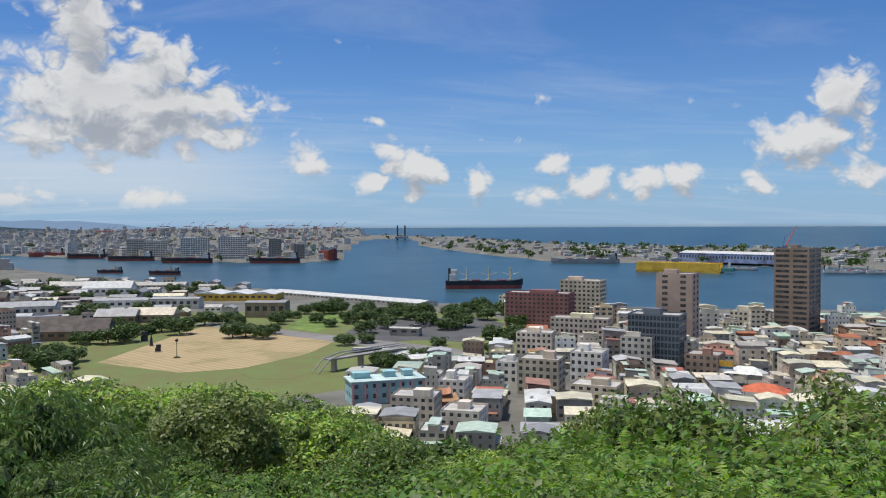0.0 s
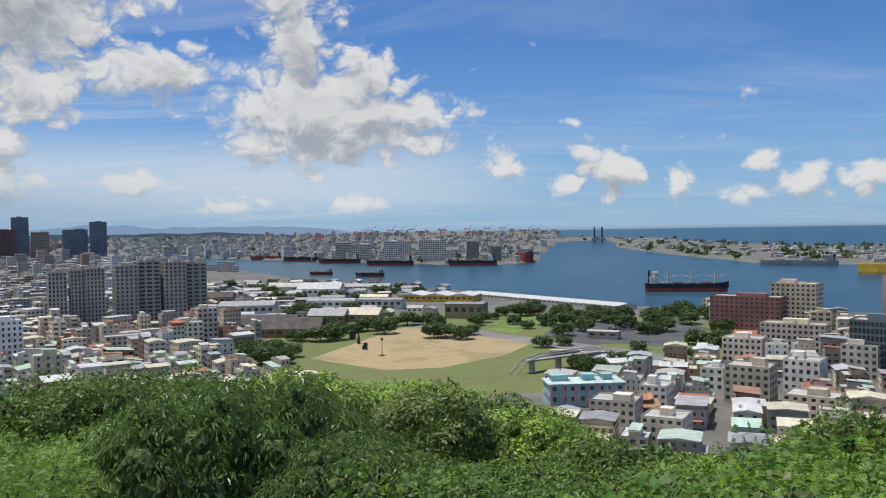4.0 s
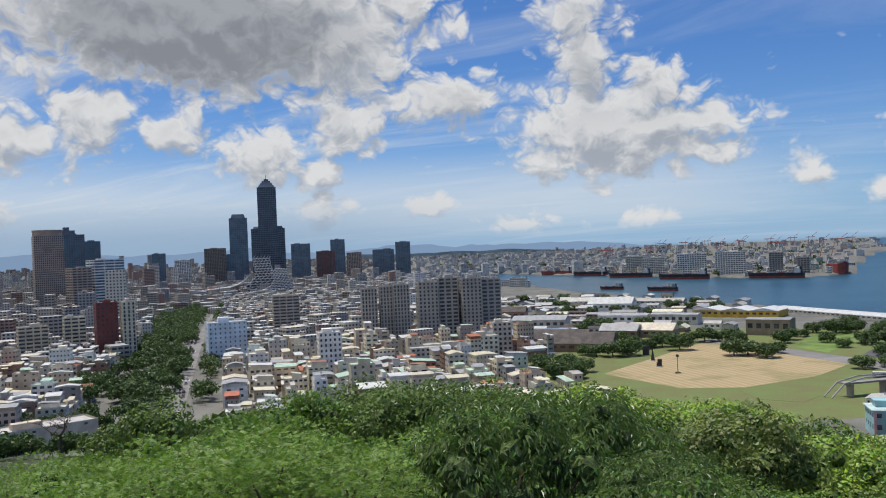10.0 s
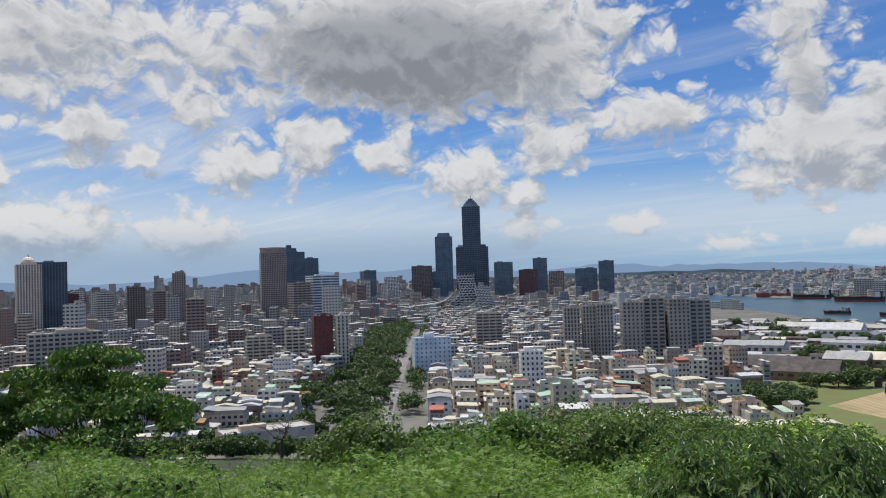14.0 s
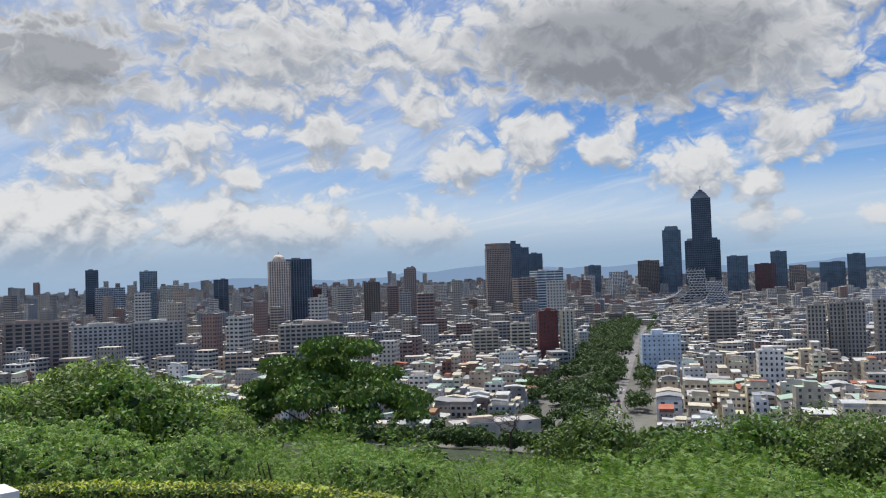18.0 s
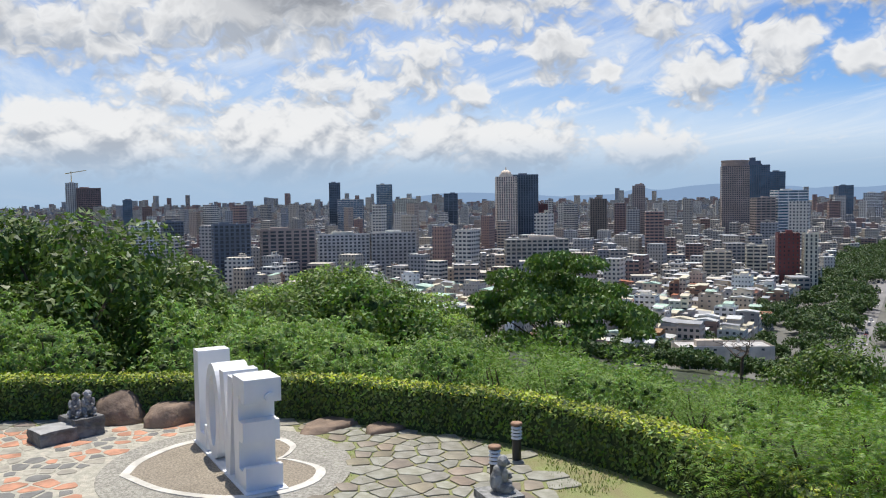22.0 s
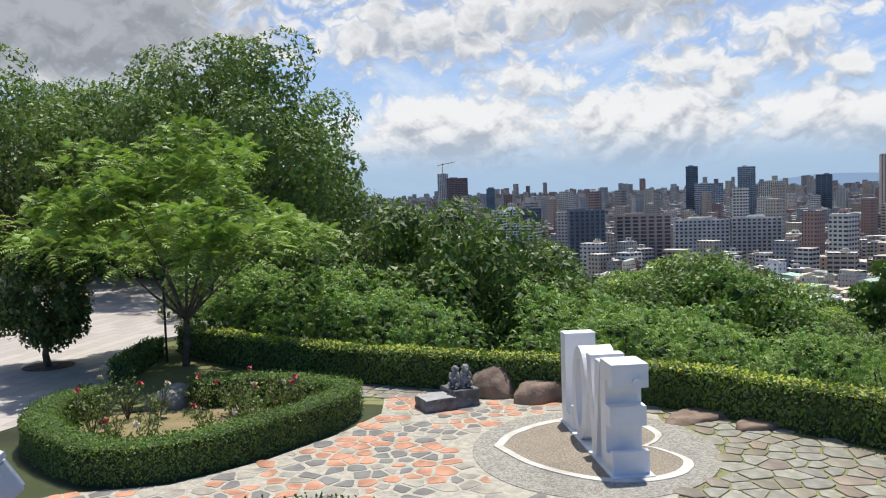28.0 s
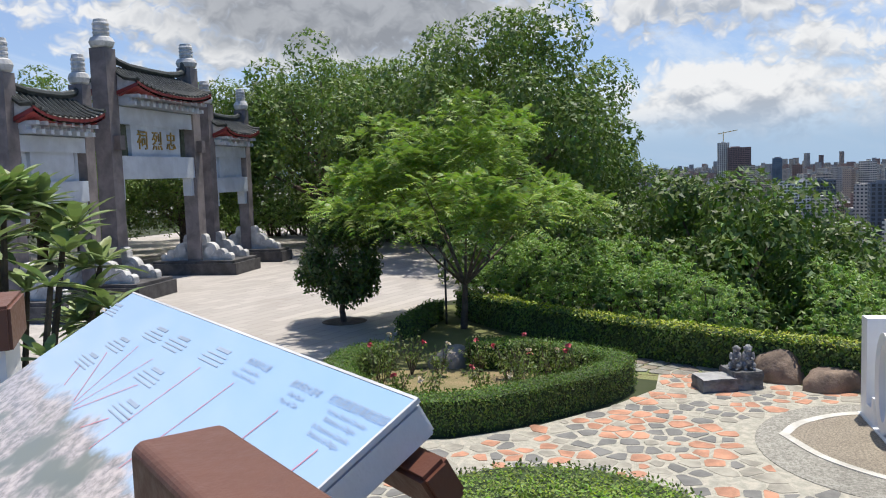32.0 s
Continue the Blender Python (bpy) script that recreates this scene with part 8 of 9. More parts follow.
first_bollard = bollard()
first_bollard.scale = (0.92, 0.92, 0.84)
copy_thing(first_bollard, Matrix.Translation((-11.74, 3.33, 0)))


# ---- the gate court: gate, trees, rail ----
PILLAR = material("pink_grey_granite", (0.215, 0.185, 0.175), rough=0.75, spread=0.2, scale=1.4, grain=22, dirt=0.35)
MARBLE = material("pale_blue_grey_beam", (0.56, 0.60, 0.64), rough=0.6, spread=0.08, scale=1.2, grain=14, dirt=0.15)
CARVED = material("weathered_white_marble", (0.60, 0.585, 0.55), rough=0.75, spread=0.14, scale=3, grain=18, bump=0.6, dirt=0.4)
RED_EAVE = material("red_eave_paint", (0.22, 0.03, 0.028), rough=0.55, spread=0.12, scale=2)
ROOF_TILE = material("dark_glazed_tile", (0.045, 0.05, 0.045), rough=0.4, spread=0.25, scale=3)
TILE_PALE = material("pale_weathered_tile", (0.40, 0.39, 0.35), rough=0.7, spread=0.2, scale=3)
GOLD = material("old_gold_letters", (0.42, 0.27, 0.07), rough=0.45, metal=0.3, spread=0.15)
LATTICE = material("dark_green_lattice", (0.075, 0.085, 0.055), rough=0.55, spread=0.25, scale=6)
PLINTH = material("dark_grey_plinth", (0.085, 0.08, 0.078), rough=0.8, spread=0.25, scale=2, dirt=0.3)


def gate_roof(root, x0, x1, z, deep, rise_z):
    """A curved tile roof: red eave boards, rows of round tiles, a ridge with upturned ends."""
    w = x1 - x0
    cx = (x0 + x1) / 2
    steps = 16

    def eave(u):  # lift of the eave towards its ends
        return 0.32 * abs(u) ** 3

    deck = Mesh()
    board = Mesh()
    for side in (-1, 1):
        for k in range(steps):
            u0, u1 = -1 + 2 * k / steps, -1 + 2 * (k + 1) / steps
            for j in range(4):
                a, b = j / 4, (j + 1) / 4
                def at(u, t):
                    return (cx + u * (w / 2) * (1.0 - 0.06 * t), side * deep * (1 - t), z + eave(u) * (1 - t) + rise_z * (t ** 1.35))
                q = [at(u0, a), at(u1, a), at(u1, b), at(u0, b)]
                deck.face(q if side < 0 else q[::-1])
            y = side * deep
            board.face([(cx + u0 * w / 2, y, z + eave(u0) - 0.12), (cx + u1 * w / 2, y, z + eave(u1) - 0.12), (cx + u1 * w / 2, y, z + eave(u1) - 0.02), (cx + u0 * w / 2, y, z + eave(u0) - 0.02)][::side * -1])
            board.face([(cx + u0 * w / 2, y, z + eave(u0) - 0.20), (cx + u1 * w / 2, y, z + eave(u1) - 0.20), (cx + u1 * w / 2, y * 0.3, z - 0.2), (cx + u0 * w / 2, y * 0.3, z - 0.2)])
    for u in (-1, 1):
        for side in (-1, 1):
            gable = Mesh()
            gable.face([(cx + u * w / 2 * 0.97, 0, z - 0.2), (cx + u * w / 2 * 0.985, side * deep * 0.9, z + 0.10), (cx + u * w / 2 * 0.985, side * deep * 0.9, z + 0.26), (cx + u * w / 2 * 0.945, 0, z + rise_z - 0.06)])
            part("gable", gable, CARVED, root, "white plastered gable")
            board.face([(cx + u * w / 2, side * deep * 0.1, z - 0.24), (cx + u * w / 2, side * deep, z + 0.10), (cx + u * w / 2, side * deep, z + 0.24), (cx + u * w / 2, side * deep * 0.1, z - 0.10)])
    part("roof_deck", deck, TILE_PALE, root)
    part("eave_board", board, RED_EAVE, root, "red painted eave boards")
    for side in (-1, 1):
        n = int(w / 0.26)
        for k in range(n + 1):
            u = -0.97 + 1.94 * k / n
            roll = Mesh()
            prev = None
            for j in range(4):
                t = j / 3
                p = Vector((cx + u * (w / 2) * (1.0 - 0.06 * t), side * deep * (1 - t) * 1.02, z + eave(u) * (1 - t) + rise_z * (t ** 1.35) + 0.03))
                if prev is not None:
                    roll.tube(prev, p, 0.055, 0.055, 6, caps=j == 1)
                prev = p
            part("roll_tile", roll, ROOF_TILE, root)
    ridge = Mesh()
    pts = [Vector((cx + u * w / 2 * 0.97, 0, z + rise_z + 0.12 + 0.28 * abs(u) ** 4)) for u in (-1, -0.8, -0.5, 0, 0.5, 0.8, 1)]
    for a, b in zip(pts, pts[1:]):
        ridge.tube(a, b, 0.13, 0.13, 8)
    for u, s in ((-1, -1), (1, 1)):
        p = pts[0] if u < 0 else pts[-1]
        horn = Mesh()
        horn.tube(p, p + Vector((s * -0.05, 0, 0.42)), 0.15, 0.09, 8)
        part("ridge_horn", horn, ROOF_TILE, root)
    for u in (-1, 1):
        for side in (-1, 1):
            a = Vector((cx + u * w / 2 * 0.95, 0, z + rise_z))
            b = Vector((cx + u * w / 2 * 1.0, side * deep, z + 0.34))
            m1 = a.lerp(b, 0.55) - Vector((0, 0, 0.16))
            hip = Mesh()
            hip.tube(a, m1, 0.08, 0.08, 6)
            hip.tube(m1, b, 0.08, 0.08, 6)
            part("hip_ridge", hip, ROOF_TILE, root)
    part("ridge", ridge, ROOF_TILE, root)
    # bracket course under the eaves
    for k in range(int(w / 0.42)):
        block = Mesh()
        x = x0 + 0.3 + k * 0.42
        block.box(x, 0, z - 0.52, 0.16, deep * 1.5, 0.14)
        block.box(x, 0, z - 0.38, 0.26, deep * 1.1, 0.12)
        block.box(x, 0, z - 0.26, 0.14, deep * 1.8, 0.12)
        part("bracket", block, MARBLE, root)


def gate():
    m1, m2 = Vector((-25.25, -23.4, 0)), Vector((-31.2, -24.4, 0))
    way = (m2 - m1).normalized()
    place = Matrix.Translation(m1) @ Matrix.Rotation(math.atan2(way.y, way.x), 4, "Z")
    root = thing("memorial_gate", place, "granite memorial gate with three tiled roofs and white carved feet", "gate")
    span = (m2 - m1).length
    posts = (("main", 0, 0.62, 8.75), ("main", span, 0.62, 8.75), ("side", -1.45, 0.5, 7.35), ("side", -5.15, 0.5, 7.35), ("side", span + 1.45, 0.5, 7.35), ("side", span + 5.15, 0.5, 7.35))
    for kind, x, w, h in posts:
        shaft = Mesh()
        shaft.box(x, 0, 0.5, w, w, h - 0.5)
        post = part("pillar", shaft, PILLAR, root)
        cap = Mesh()
        cap.lathe(x, 0, [(w * 0.44, h), (w * 0.62, h + 0.06), (w * 0.70, h + 0.22), (w * 0.60, h + 0.36), (w * 0.42, h + 0.42), (w * 0.46, h + 0.46)] + [(w * (0.46 if k % 3 else 0.41), h + 0.48 + 0.048 * k) for k in range(10)] + [(w * 0.38, h + 1.0), (0.001, h + 1.04)], 18)
        part("finial", cap, CARVED, post, "carved white drum finial", smooth=False)
        if kind == "main":
            for s in (-1, 1):
                lug = Mesh()
                lug.box(x, s * (w / 2 + 0.12), 5.2, 0.3, 0.26, 0.5)
                part("beam_end", lug, PILLAR, post)
    for x0, x1, z0, plate in ((0.31, span - 0.31, 4.15, True), (-4.9, -1.7, 3.45, False), (span + 1.7, span + 4.9, 3.45, False)):
        big = 1.0 if plate else 0.8
        cx, w = (x0 + x1) / 2, x1 - x0
        low = Mesh()
        low.box(cx, 0, z0, w, 0.5, 0.85 * big)
        part("lower_beam", low, MARBLE, root)
        for s in (-1, 1):
            corbel = Mesh()
            e = cx + s * (w / 2 - 0.14)
            corbel.box(e, 0, z0 - 0.75 * big, 0.26, 0.36, 0.75 * big)
            part("corbel", corbel, MARBLE, root)
        board = Mesh()
        bz = z0 + 0.85 * big
        board.box(cx, 0, bz, w * 0.66, 0.28, 1.15 * big)
        part("name_board", board, MARBLE, root)
        for s in (-1, 1):
            lattice = Mesh()
            lattice.box(cx + s * w * 0.40, 0, bz, w * 0.05, 0.16, 1.15 * big)
            lattice.tube((cx + s * w * 0.365, 0, bz), (cx + s * w * 0.365, 0, bz + 1.15 * big), 0.10, 0.06, 6)
            part("lattice_panel", lattice, LATTICE if plate else MARBLE, root)
        up = Mesh()
        up.box(cx, 0, bz + 1.15 * big, w, 0.46, 0.62 * big)
        part("upper_beam", up, MARBLE, root)
        if plate:
            for s in (-1, 1):
                for k, word in enumerate("祠烈忠"):
                    text = bpy.data.curves.new("letters", "FONT")
                    text.body, text.size, text.extrude, text.align_x, text.align_y = word, 0.78, 0.02, "CENTER", "CENTER"
                    text.materials.append(GOLD)
                    ob = new("letter", text)
                    ob.parent = root
                    x = cx + (1 - k) * 1.05 * s
                    ob.matrix_basis = Matrix.Translation((x, s * 0.16, bz + 0.56)) @ Matrix.Rotation(math.pi if s > 0 else 0, 4, "Z") @ Matrix.Rotation(math.pi / 2, 4, "X")
        gate_roof(root, x0 - (0.1 if plate else 0.2), x1 + (0.1 if plate else 0.2), bz + 1.15 * big + 0.62 * big + 0.55, 1.15 * big, 0.85 * big)
    # plinths with scrolled drum stones
    for x in (-5.15, -0.7, span + 0.7, span + 5.15):
        wide = 2.5 if x in (-0.7, span + 0.7) else 1.3
        base = Mesh()
        base.box(x, 0, -0.05, wide, 4.0, 0.55)
        base.box(x, 0, 0.5, wide - 0.16, 3.8, 0.12)
        part("plinth", base, PLINTH, root)
    for kind, x, w, h in posts:
        for s in (-1, 1):
            scroll = Mesh()
            for r, y, zc in ((0.36, 0.62, 1.02), (0.24, 1.12, 0.86), (0.16, 1.48, 0.76)):
                scroll.tube((x - 0.17, s * y, zc), (x + 0.17, s * y, zc), r, r, 18)
                scroll.tube((x - 0.2, s * y, zc), (x + 0.2, s * y, zc), r * 0.55, r * 0.55, 14)
            scroll.box(x, s * 0.4, 0.6, 0.34, 0.3, 0.95)
            scroll.box(x, s * 0.95, 0.6, 0.3, 1.4, 0.22)
            scroll.tube((x - 0.17, s * 0.36, 1.58), (x + 0.17, s * 0.36, 1.58), 0.17, 0.17, 14)
            part("drum_stone", scroll, CARVED, root, "white carved scroll stone")


gate()


def court_tree(kind, x, y, label, mats, clumps, trunk, leaves, size, ratio, clump_r, seed, forks, droop=0.2, out=0.5, flat=1.0, kernel=0.36, fronds=False):
    rng = random.Random(seed)
    root = thing(kind, Matrix.Translation((x, y, 0)), label, "tree")
    crown = Mesh()
    spots = crown_spots(leaves, clumps, rng, clump_r, flat=flat)
    if fronds:
        frond_cloud(crown, spots, size, rng, 6)
    else:
        leaf_cloud(crown, spots, size, ratio, rng, out, droop, simple=True)
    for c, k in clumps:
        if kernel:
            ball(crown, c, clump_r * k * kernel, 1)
    part("crown", crown, [mats, KERNEL], root)
    wood = Mesh()
    foot = Vector((0, 0, -0.1))
    for k, (fx, fy, fz) in enumerate(forks):
        top = Vector((fx, fy, fz))
        mid = foot.lerp(top, 0.55) + Vector((rng.uniform(-0.1, 0.1), rng.uniform(-0.1, 0.1), 0))
        wood.tube(foot, mid, trunk, trunk * 0.8, 9)
        wood.tube(mid, top, trunk * 0.8, trunk * 0.6, 9)
        near = sorted(clumps, key=lambda c: (c[0] - top).length)[: max(10, len(clumps) // 3)]
        for c, _ in rng.sample(near, min(9, len(near))):
            m2 = top.lerp(c, 0.5) + Vector((0, 0, rng.uniform(-0.1, 0.2)))
            wood.tube(top, m2, trunk * 0.42, trunk * 0.22, 6)
            wood.tube(m2, c, trunk * 0.22, trunk * 0.06, 5)
    part("trunk", wood, BARK, root)
    return root


crng = random.Random(77)
# the airy young tree on the lawn: flat tiers of feathery sprays
tiers = []
for _ in range(64):
    t, rr = crng.uniform(0, 2 * math.pi), 3.3 * math.sqrt(crng.random())
    zc = 2.6 + 3.2 * (1 - (rr / 3.5) ** 2) * crng.uniform(0.35, 1.0) + crng.uniform(-0.2, 0.3)
    tiers.append((Vector((rr * math.cos(t), rr * math.sin(t), zc)), crng.uniform(0.6, 1.15)))
court_tree("tree", -21.4, -8.85, "young tree with airy bright feathery foliage on the lawn", LEAF_BRIGHT, tiers, 0.10, 6200, 0.33, 0.34, 0.82, 1, [(0.1, 0.12, 1.15)], flat=0.5, kernel=0.0, fronds=True)
# the clipped dark tree in the court
cone = []
for _ in range(84):
    zc = crng.uniform(0.7, 2.95)
    rr = rise(zc, [(0.5, 0.25), (1.0, 0.85), (1.6, 1.32), (2.2, 1.12), (3.0, 0.3)]) * crng.uniform(0.55, 1.0)
    t = crng.uniform(0, 2 * math.pi)
    cone.append((Vector((rr * math.cos(t), rr * math.sin(t), zc)), crng.uniform(0.7, 1.1)))
court_tree("tree", -21.75, -12.45, "small dense dark green tree standing in the paved court", leaf("leaf_court_tree", (0.070, 0.108, 0.030), 0.2), cone, 0.10, 12000, 0.13, 0.55, 0.34, 2, [(0, 0, 0.7)], droop=0.0)
strip("tree_pit", ring(-21.75, -12.45, 0.62, 20), -0.02, 0.02, BARK, "round bare-soil tree pit in the paving", "soil")
# great trees behind the court
GREAT = [plant_model("tree", 11, 5.6, 4.6, 6.6, 90, 27000, 0.235, 0.65, LEAF_GREAT, 1.35, 200, trunk=0.45, low=-0.75, skin=0.7, fork=0.25, label="great broad-crowned tree behind the court", lumps=0.25, simple="far", kernel=0.0),
         plant_model("tree", 11, 5.6, 4.8, 6.2, 90, 27000, 0.235, 0.65, LEAF_GREAT, 1.4, 201, trunk=0.45, low=-0.8, skin=0.7, fork=0.25, label="tall leafy green tree behind the court", lumps=0.25, simple="far", kernel=0.0)]
for k, gx, gy, gz, gs in ((0, -39.0, -13.0, 0, 1.0), (1, -43.5, -24.5, 0, 1.02), (1, -47, -19.5, 0, 1.0), (1, -40.5, -31.5, 0, 0.9), (1, -34, -36, 0, 0.85), (1, -27, -37, 0, 0.95), (0, -50, -28, 0, 1.0), (1, -20, -36, 0, 0.9), (0, -46, -12.5, -2, 0.9), (1, -44, -42, 0, 1.0), (1, -28, -47, 0, 1.05), (0, -20, -45, 0, 1.0), (1, -13, -41, 0, 1.0), (1, -33.5, -33, 0, 0.62), (1, -29, -32, 0, 0.6), (1, -37.5, -30, 0, 0.65)):
    plant(GREAT[k], gx, gy, gz, gx * 1.7, gs, 0.94, "trees round the court")
DARKER = plant_model("tree", 8, 4.2, 3.2, 4.6, 50, 17000, 0.24, 0.6, LEAF_DARK, 1.15, 210, trunk=0.3, low=-0.6, skin=0.7, label="dark dense tree beyond the hedge", simple="far", kernel=0.0)
for gx, gy, gz, gs in ((-31.5, -2.8, -4.7, 1.0), (-35.5, 0.5, -6.6, 1.0), (-34.0, -6.5, -5.4, 0.95), (-40, 6, -8.5, 1.0), (-32, -10.2, -3.4, 0.8)):
    plant(DARKER, gx, gy, gz, gx, gs, 1.0, "trees beyond the hedge")
# a flat-tiered tree further down
flat_tree = []
for k in range(46):
    t, rr = k * 2.4 + crng.uniform(-0.3, 0.3), 5.6 * math.sqrt((k + 0.5) / 46)
    flat_tree.append((Vector((rr * math.cos(t), rr * math.sin(t), 5.6 + 5.6 * (1 - (rr / 6.0) ** 2) * crng.uniform(0.35, 1.0))), crng.uniform(0.7, 1.25)))
ft = court_tree("tree", -49.5, 25.5, "spreading tree with flat tiers of bright leaves", LEAF_TIER, flat_tree, 0.3, 32000, 0.28, 0.6, 1.45, 5, [(0.3, 0.2, 4.0)], droop=0.0, out=0.35, flat=0.34, kernel=0.0)
ft.matrix_basis = Matrix.Translation((-46.5, 23.9, -10.0))


def palm(x, y, z, h, seed):
    pr = random.Random(seed)
    root = thing("palm_tree", Matrix.Translation((x, y, z)), "tall palm behind the gate", "palm tree")
    trunk = Mesh()
    trunk.tube((0, 0, -0.3), (0.2, 0, h), 0.18, 0.13, 9)
    part("trunk", trunk, BARK, root)
    for k in range(13):
        a = 2 * math.pi * k / 13 + pr.uniform(-0.2, 0.2)
        d = Vector((math.cos(a), math.sin(a), 0))
        frond = Mesh()
        up = pr.uniform(0.1, 1.0)
        prev = Vector((0.2, 0, h))
        for j in range(1, 9):
            t = j / 8
            p = Vector((0.2, 0, h)) + d * 2.3 * t + Vector((0, 0, up * 1.4 * t - 2.0 * t * t))
            frond.tube(prev, p, 0.02, 0.015, 4, caps=False)
            side = Vector((-d.y, d.x, 0))
            for s in (-1, 1):
                for q in (0.0, 0.5):
                    b = prev.lerp(p, q)
                    tip = b + side * s * 0.6 * (1 - 0.6 * t) + d * 0.25 - Vector((0, 0, 0.22))
                    frond.face((b, b + d * 0.05, tip))
            prev = p
        part("frond", frond, LEAF_MID, root)


palm(-40, -40.5, 0, 9.2, 3)
palm(-37.0, -38.5, 0, 8.2, 4)


def wooden_rail():
    wood = material("red_brown_timber", (0.14, 0.06, 0.045), rough=0.6, spread=0.2, scale=4)
    root = thing("wooden_rail", Matrix.Identity(4), "low red-brown timber railing at the court's edge", "railing")
    a, b = Vector((-31.2, -11.3, 0)), Vector((-32.4, -9.9, 0))
    for k in range(6):
        p = a.lerp(b, k / 5)
        m = Mesh()
        m.box(p.x, p.y, 0, 0.12 if k % 5 == 0 else 0.06, 0.12 if k % 5 == 0 else 0.06, 0.95 if k % 5 == 0 else 0.8)
        part("post" if k % 5 == 0 else "baluster", m, wood, root)
    for z in (0.12, 0.78):
        m = Mesh()
        m.tube(a + Vector((0, 0, z)), b + Vector((0, 0, z)), 0.05, 0.05, 6)
        part("rail", m, wood, root)
    for sx, sy, z, colour, words in ((-33.6, -9.9, 2.0, (0.62, 0.33, 0.03), "yellow warning sign on a thin post"), (-33.7, -9.0, 1.75, (0.75, 0.75, 0.75), "white notice sign on a thin post")):
        sign = thing("sign", Matrix.Translation((sx, sy, 0)) @ Matrix.Rotation(radians(76), 4, "Z"), words, "sign")
        m = Mesh()
        m.tube((0, 0, -0.05), (0, 0, z + 0.5), 0.035, 0.035, 8)
        part("post", m, STEEL, sign)
        m = Mesh()
        m.box(0, -0.05, z, 0.55, 0.03, 0.45, bottom=True)
        part("board", m, material("sign_face", colour, rough=0.5, spread=0.08), sign)
    pole = thing("sign_post", Matrix.Translation((-21.9, -9.5, 0)), "slim dark signpost with a small board", "sign post")
    m = Mesh()
    m.tube((0, 0, -0.05), (0, 0, 1.9), 0.03, 0.03, 8)
    part("pole", m, BLACK, pole)
    m = Mesh()
    m.box(-0.12, 0, 1.35, 0.2, 0.02, 0.34)
    part("board", m, GREY_STONE, pole)


wooden_rail()


def dead_tree():
    """A bare, forked tree on the slope."""
    dr = random.Random(8)
    x, y = -56.5, 47.0
    root = thing("dead_tree", Matrix.Translation((x, y, ground_z(x, y) - 0.2)), "bare grey dead tree on the slope", "tree")
    top = 4 + math.hypot(x, y) * math.tan(radians(-10.3)) - ground_z(x, y)
    m = Mesh()
    m.tube((0, 0, 0), (0.2, 0.1, top), 0.22, 0.12, 8)
    ends = [(Vector((0.2, 0.1, top)), 0.10)]
    for depth in range(4):
        nxt = []
        for p, r in ends:
            for _ in range(3 if depth < 2 else 2):
                q = p + Vector((dr.uniform(-1, 1), dr.uniform(-1, 1), dr.uniform(0.1, 0.8))) * (1.5 * 0.72 ** depth)
                m.tube(p, q, r, r * 0.55, 5)
                nxt.append((q, r * 0.55))
        ends = nxt
    part("trunk", m, BARK, root)


dead_tree()


def undergrowth():
    """Shrubs that close the view under the trees behind the court."""
    ur = random.Random(17)
    for k in range(26):
        t = k / 25
        x, y = -40 - 12 * math.sin(t * 2.2), -15 - 24 * t
        plant(ur.choice(BROAD), x + ur.uniform(-0.8, 0.8), y, -0.2, ur.uniform(0, 6), ur.uniform(0.8, 1.1), 0.9, "shrubs behind the court")


undergrowth()


# ---- the lookout deck under the eye, with its board and rail ----
DECK_Z = 2.42
BROWN_STEEL = material("brown_painted_steel", (0.15, 0.058, 0.035), rough=0.42, spread=0.08, scale=3, grain=60, bump=0.08)
BOARD_SIDE = material("board_edge_white", (0.74, 0.74, 0.72), rough=0.5, spread=0.1, dirt=0.3)
RED_LINE = material("red_print", (0.70, 0.16, 0.20), rough=0.4, bump=0.0)
GREY_PRINT = material("grey_print", (0.33, 0.40, 0.49), rough=0.4, bump=0.0)


def deck():
    m = Mesh()
    m.prism([(2.2, -2.6), (2.2, 0.0), (0.8, 0.0), (-1.0, -0.7), (-1.78, -1.35), (-2.9, -2.95), (-2.2, -4.2), (0.4, -4.4)], -0.05, DECK_Z)
    tagged(part("lookout_deck", m, CONCRETE), "raised concrete lookout deck", "deck", kind="structure")


deck()


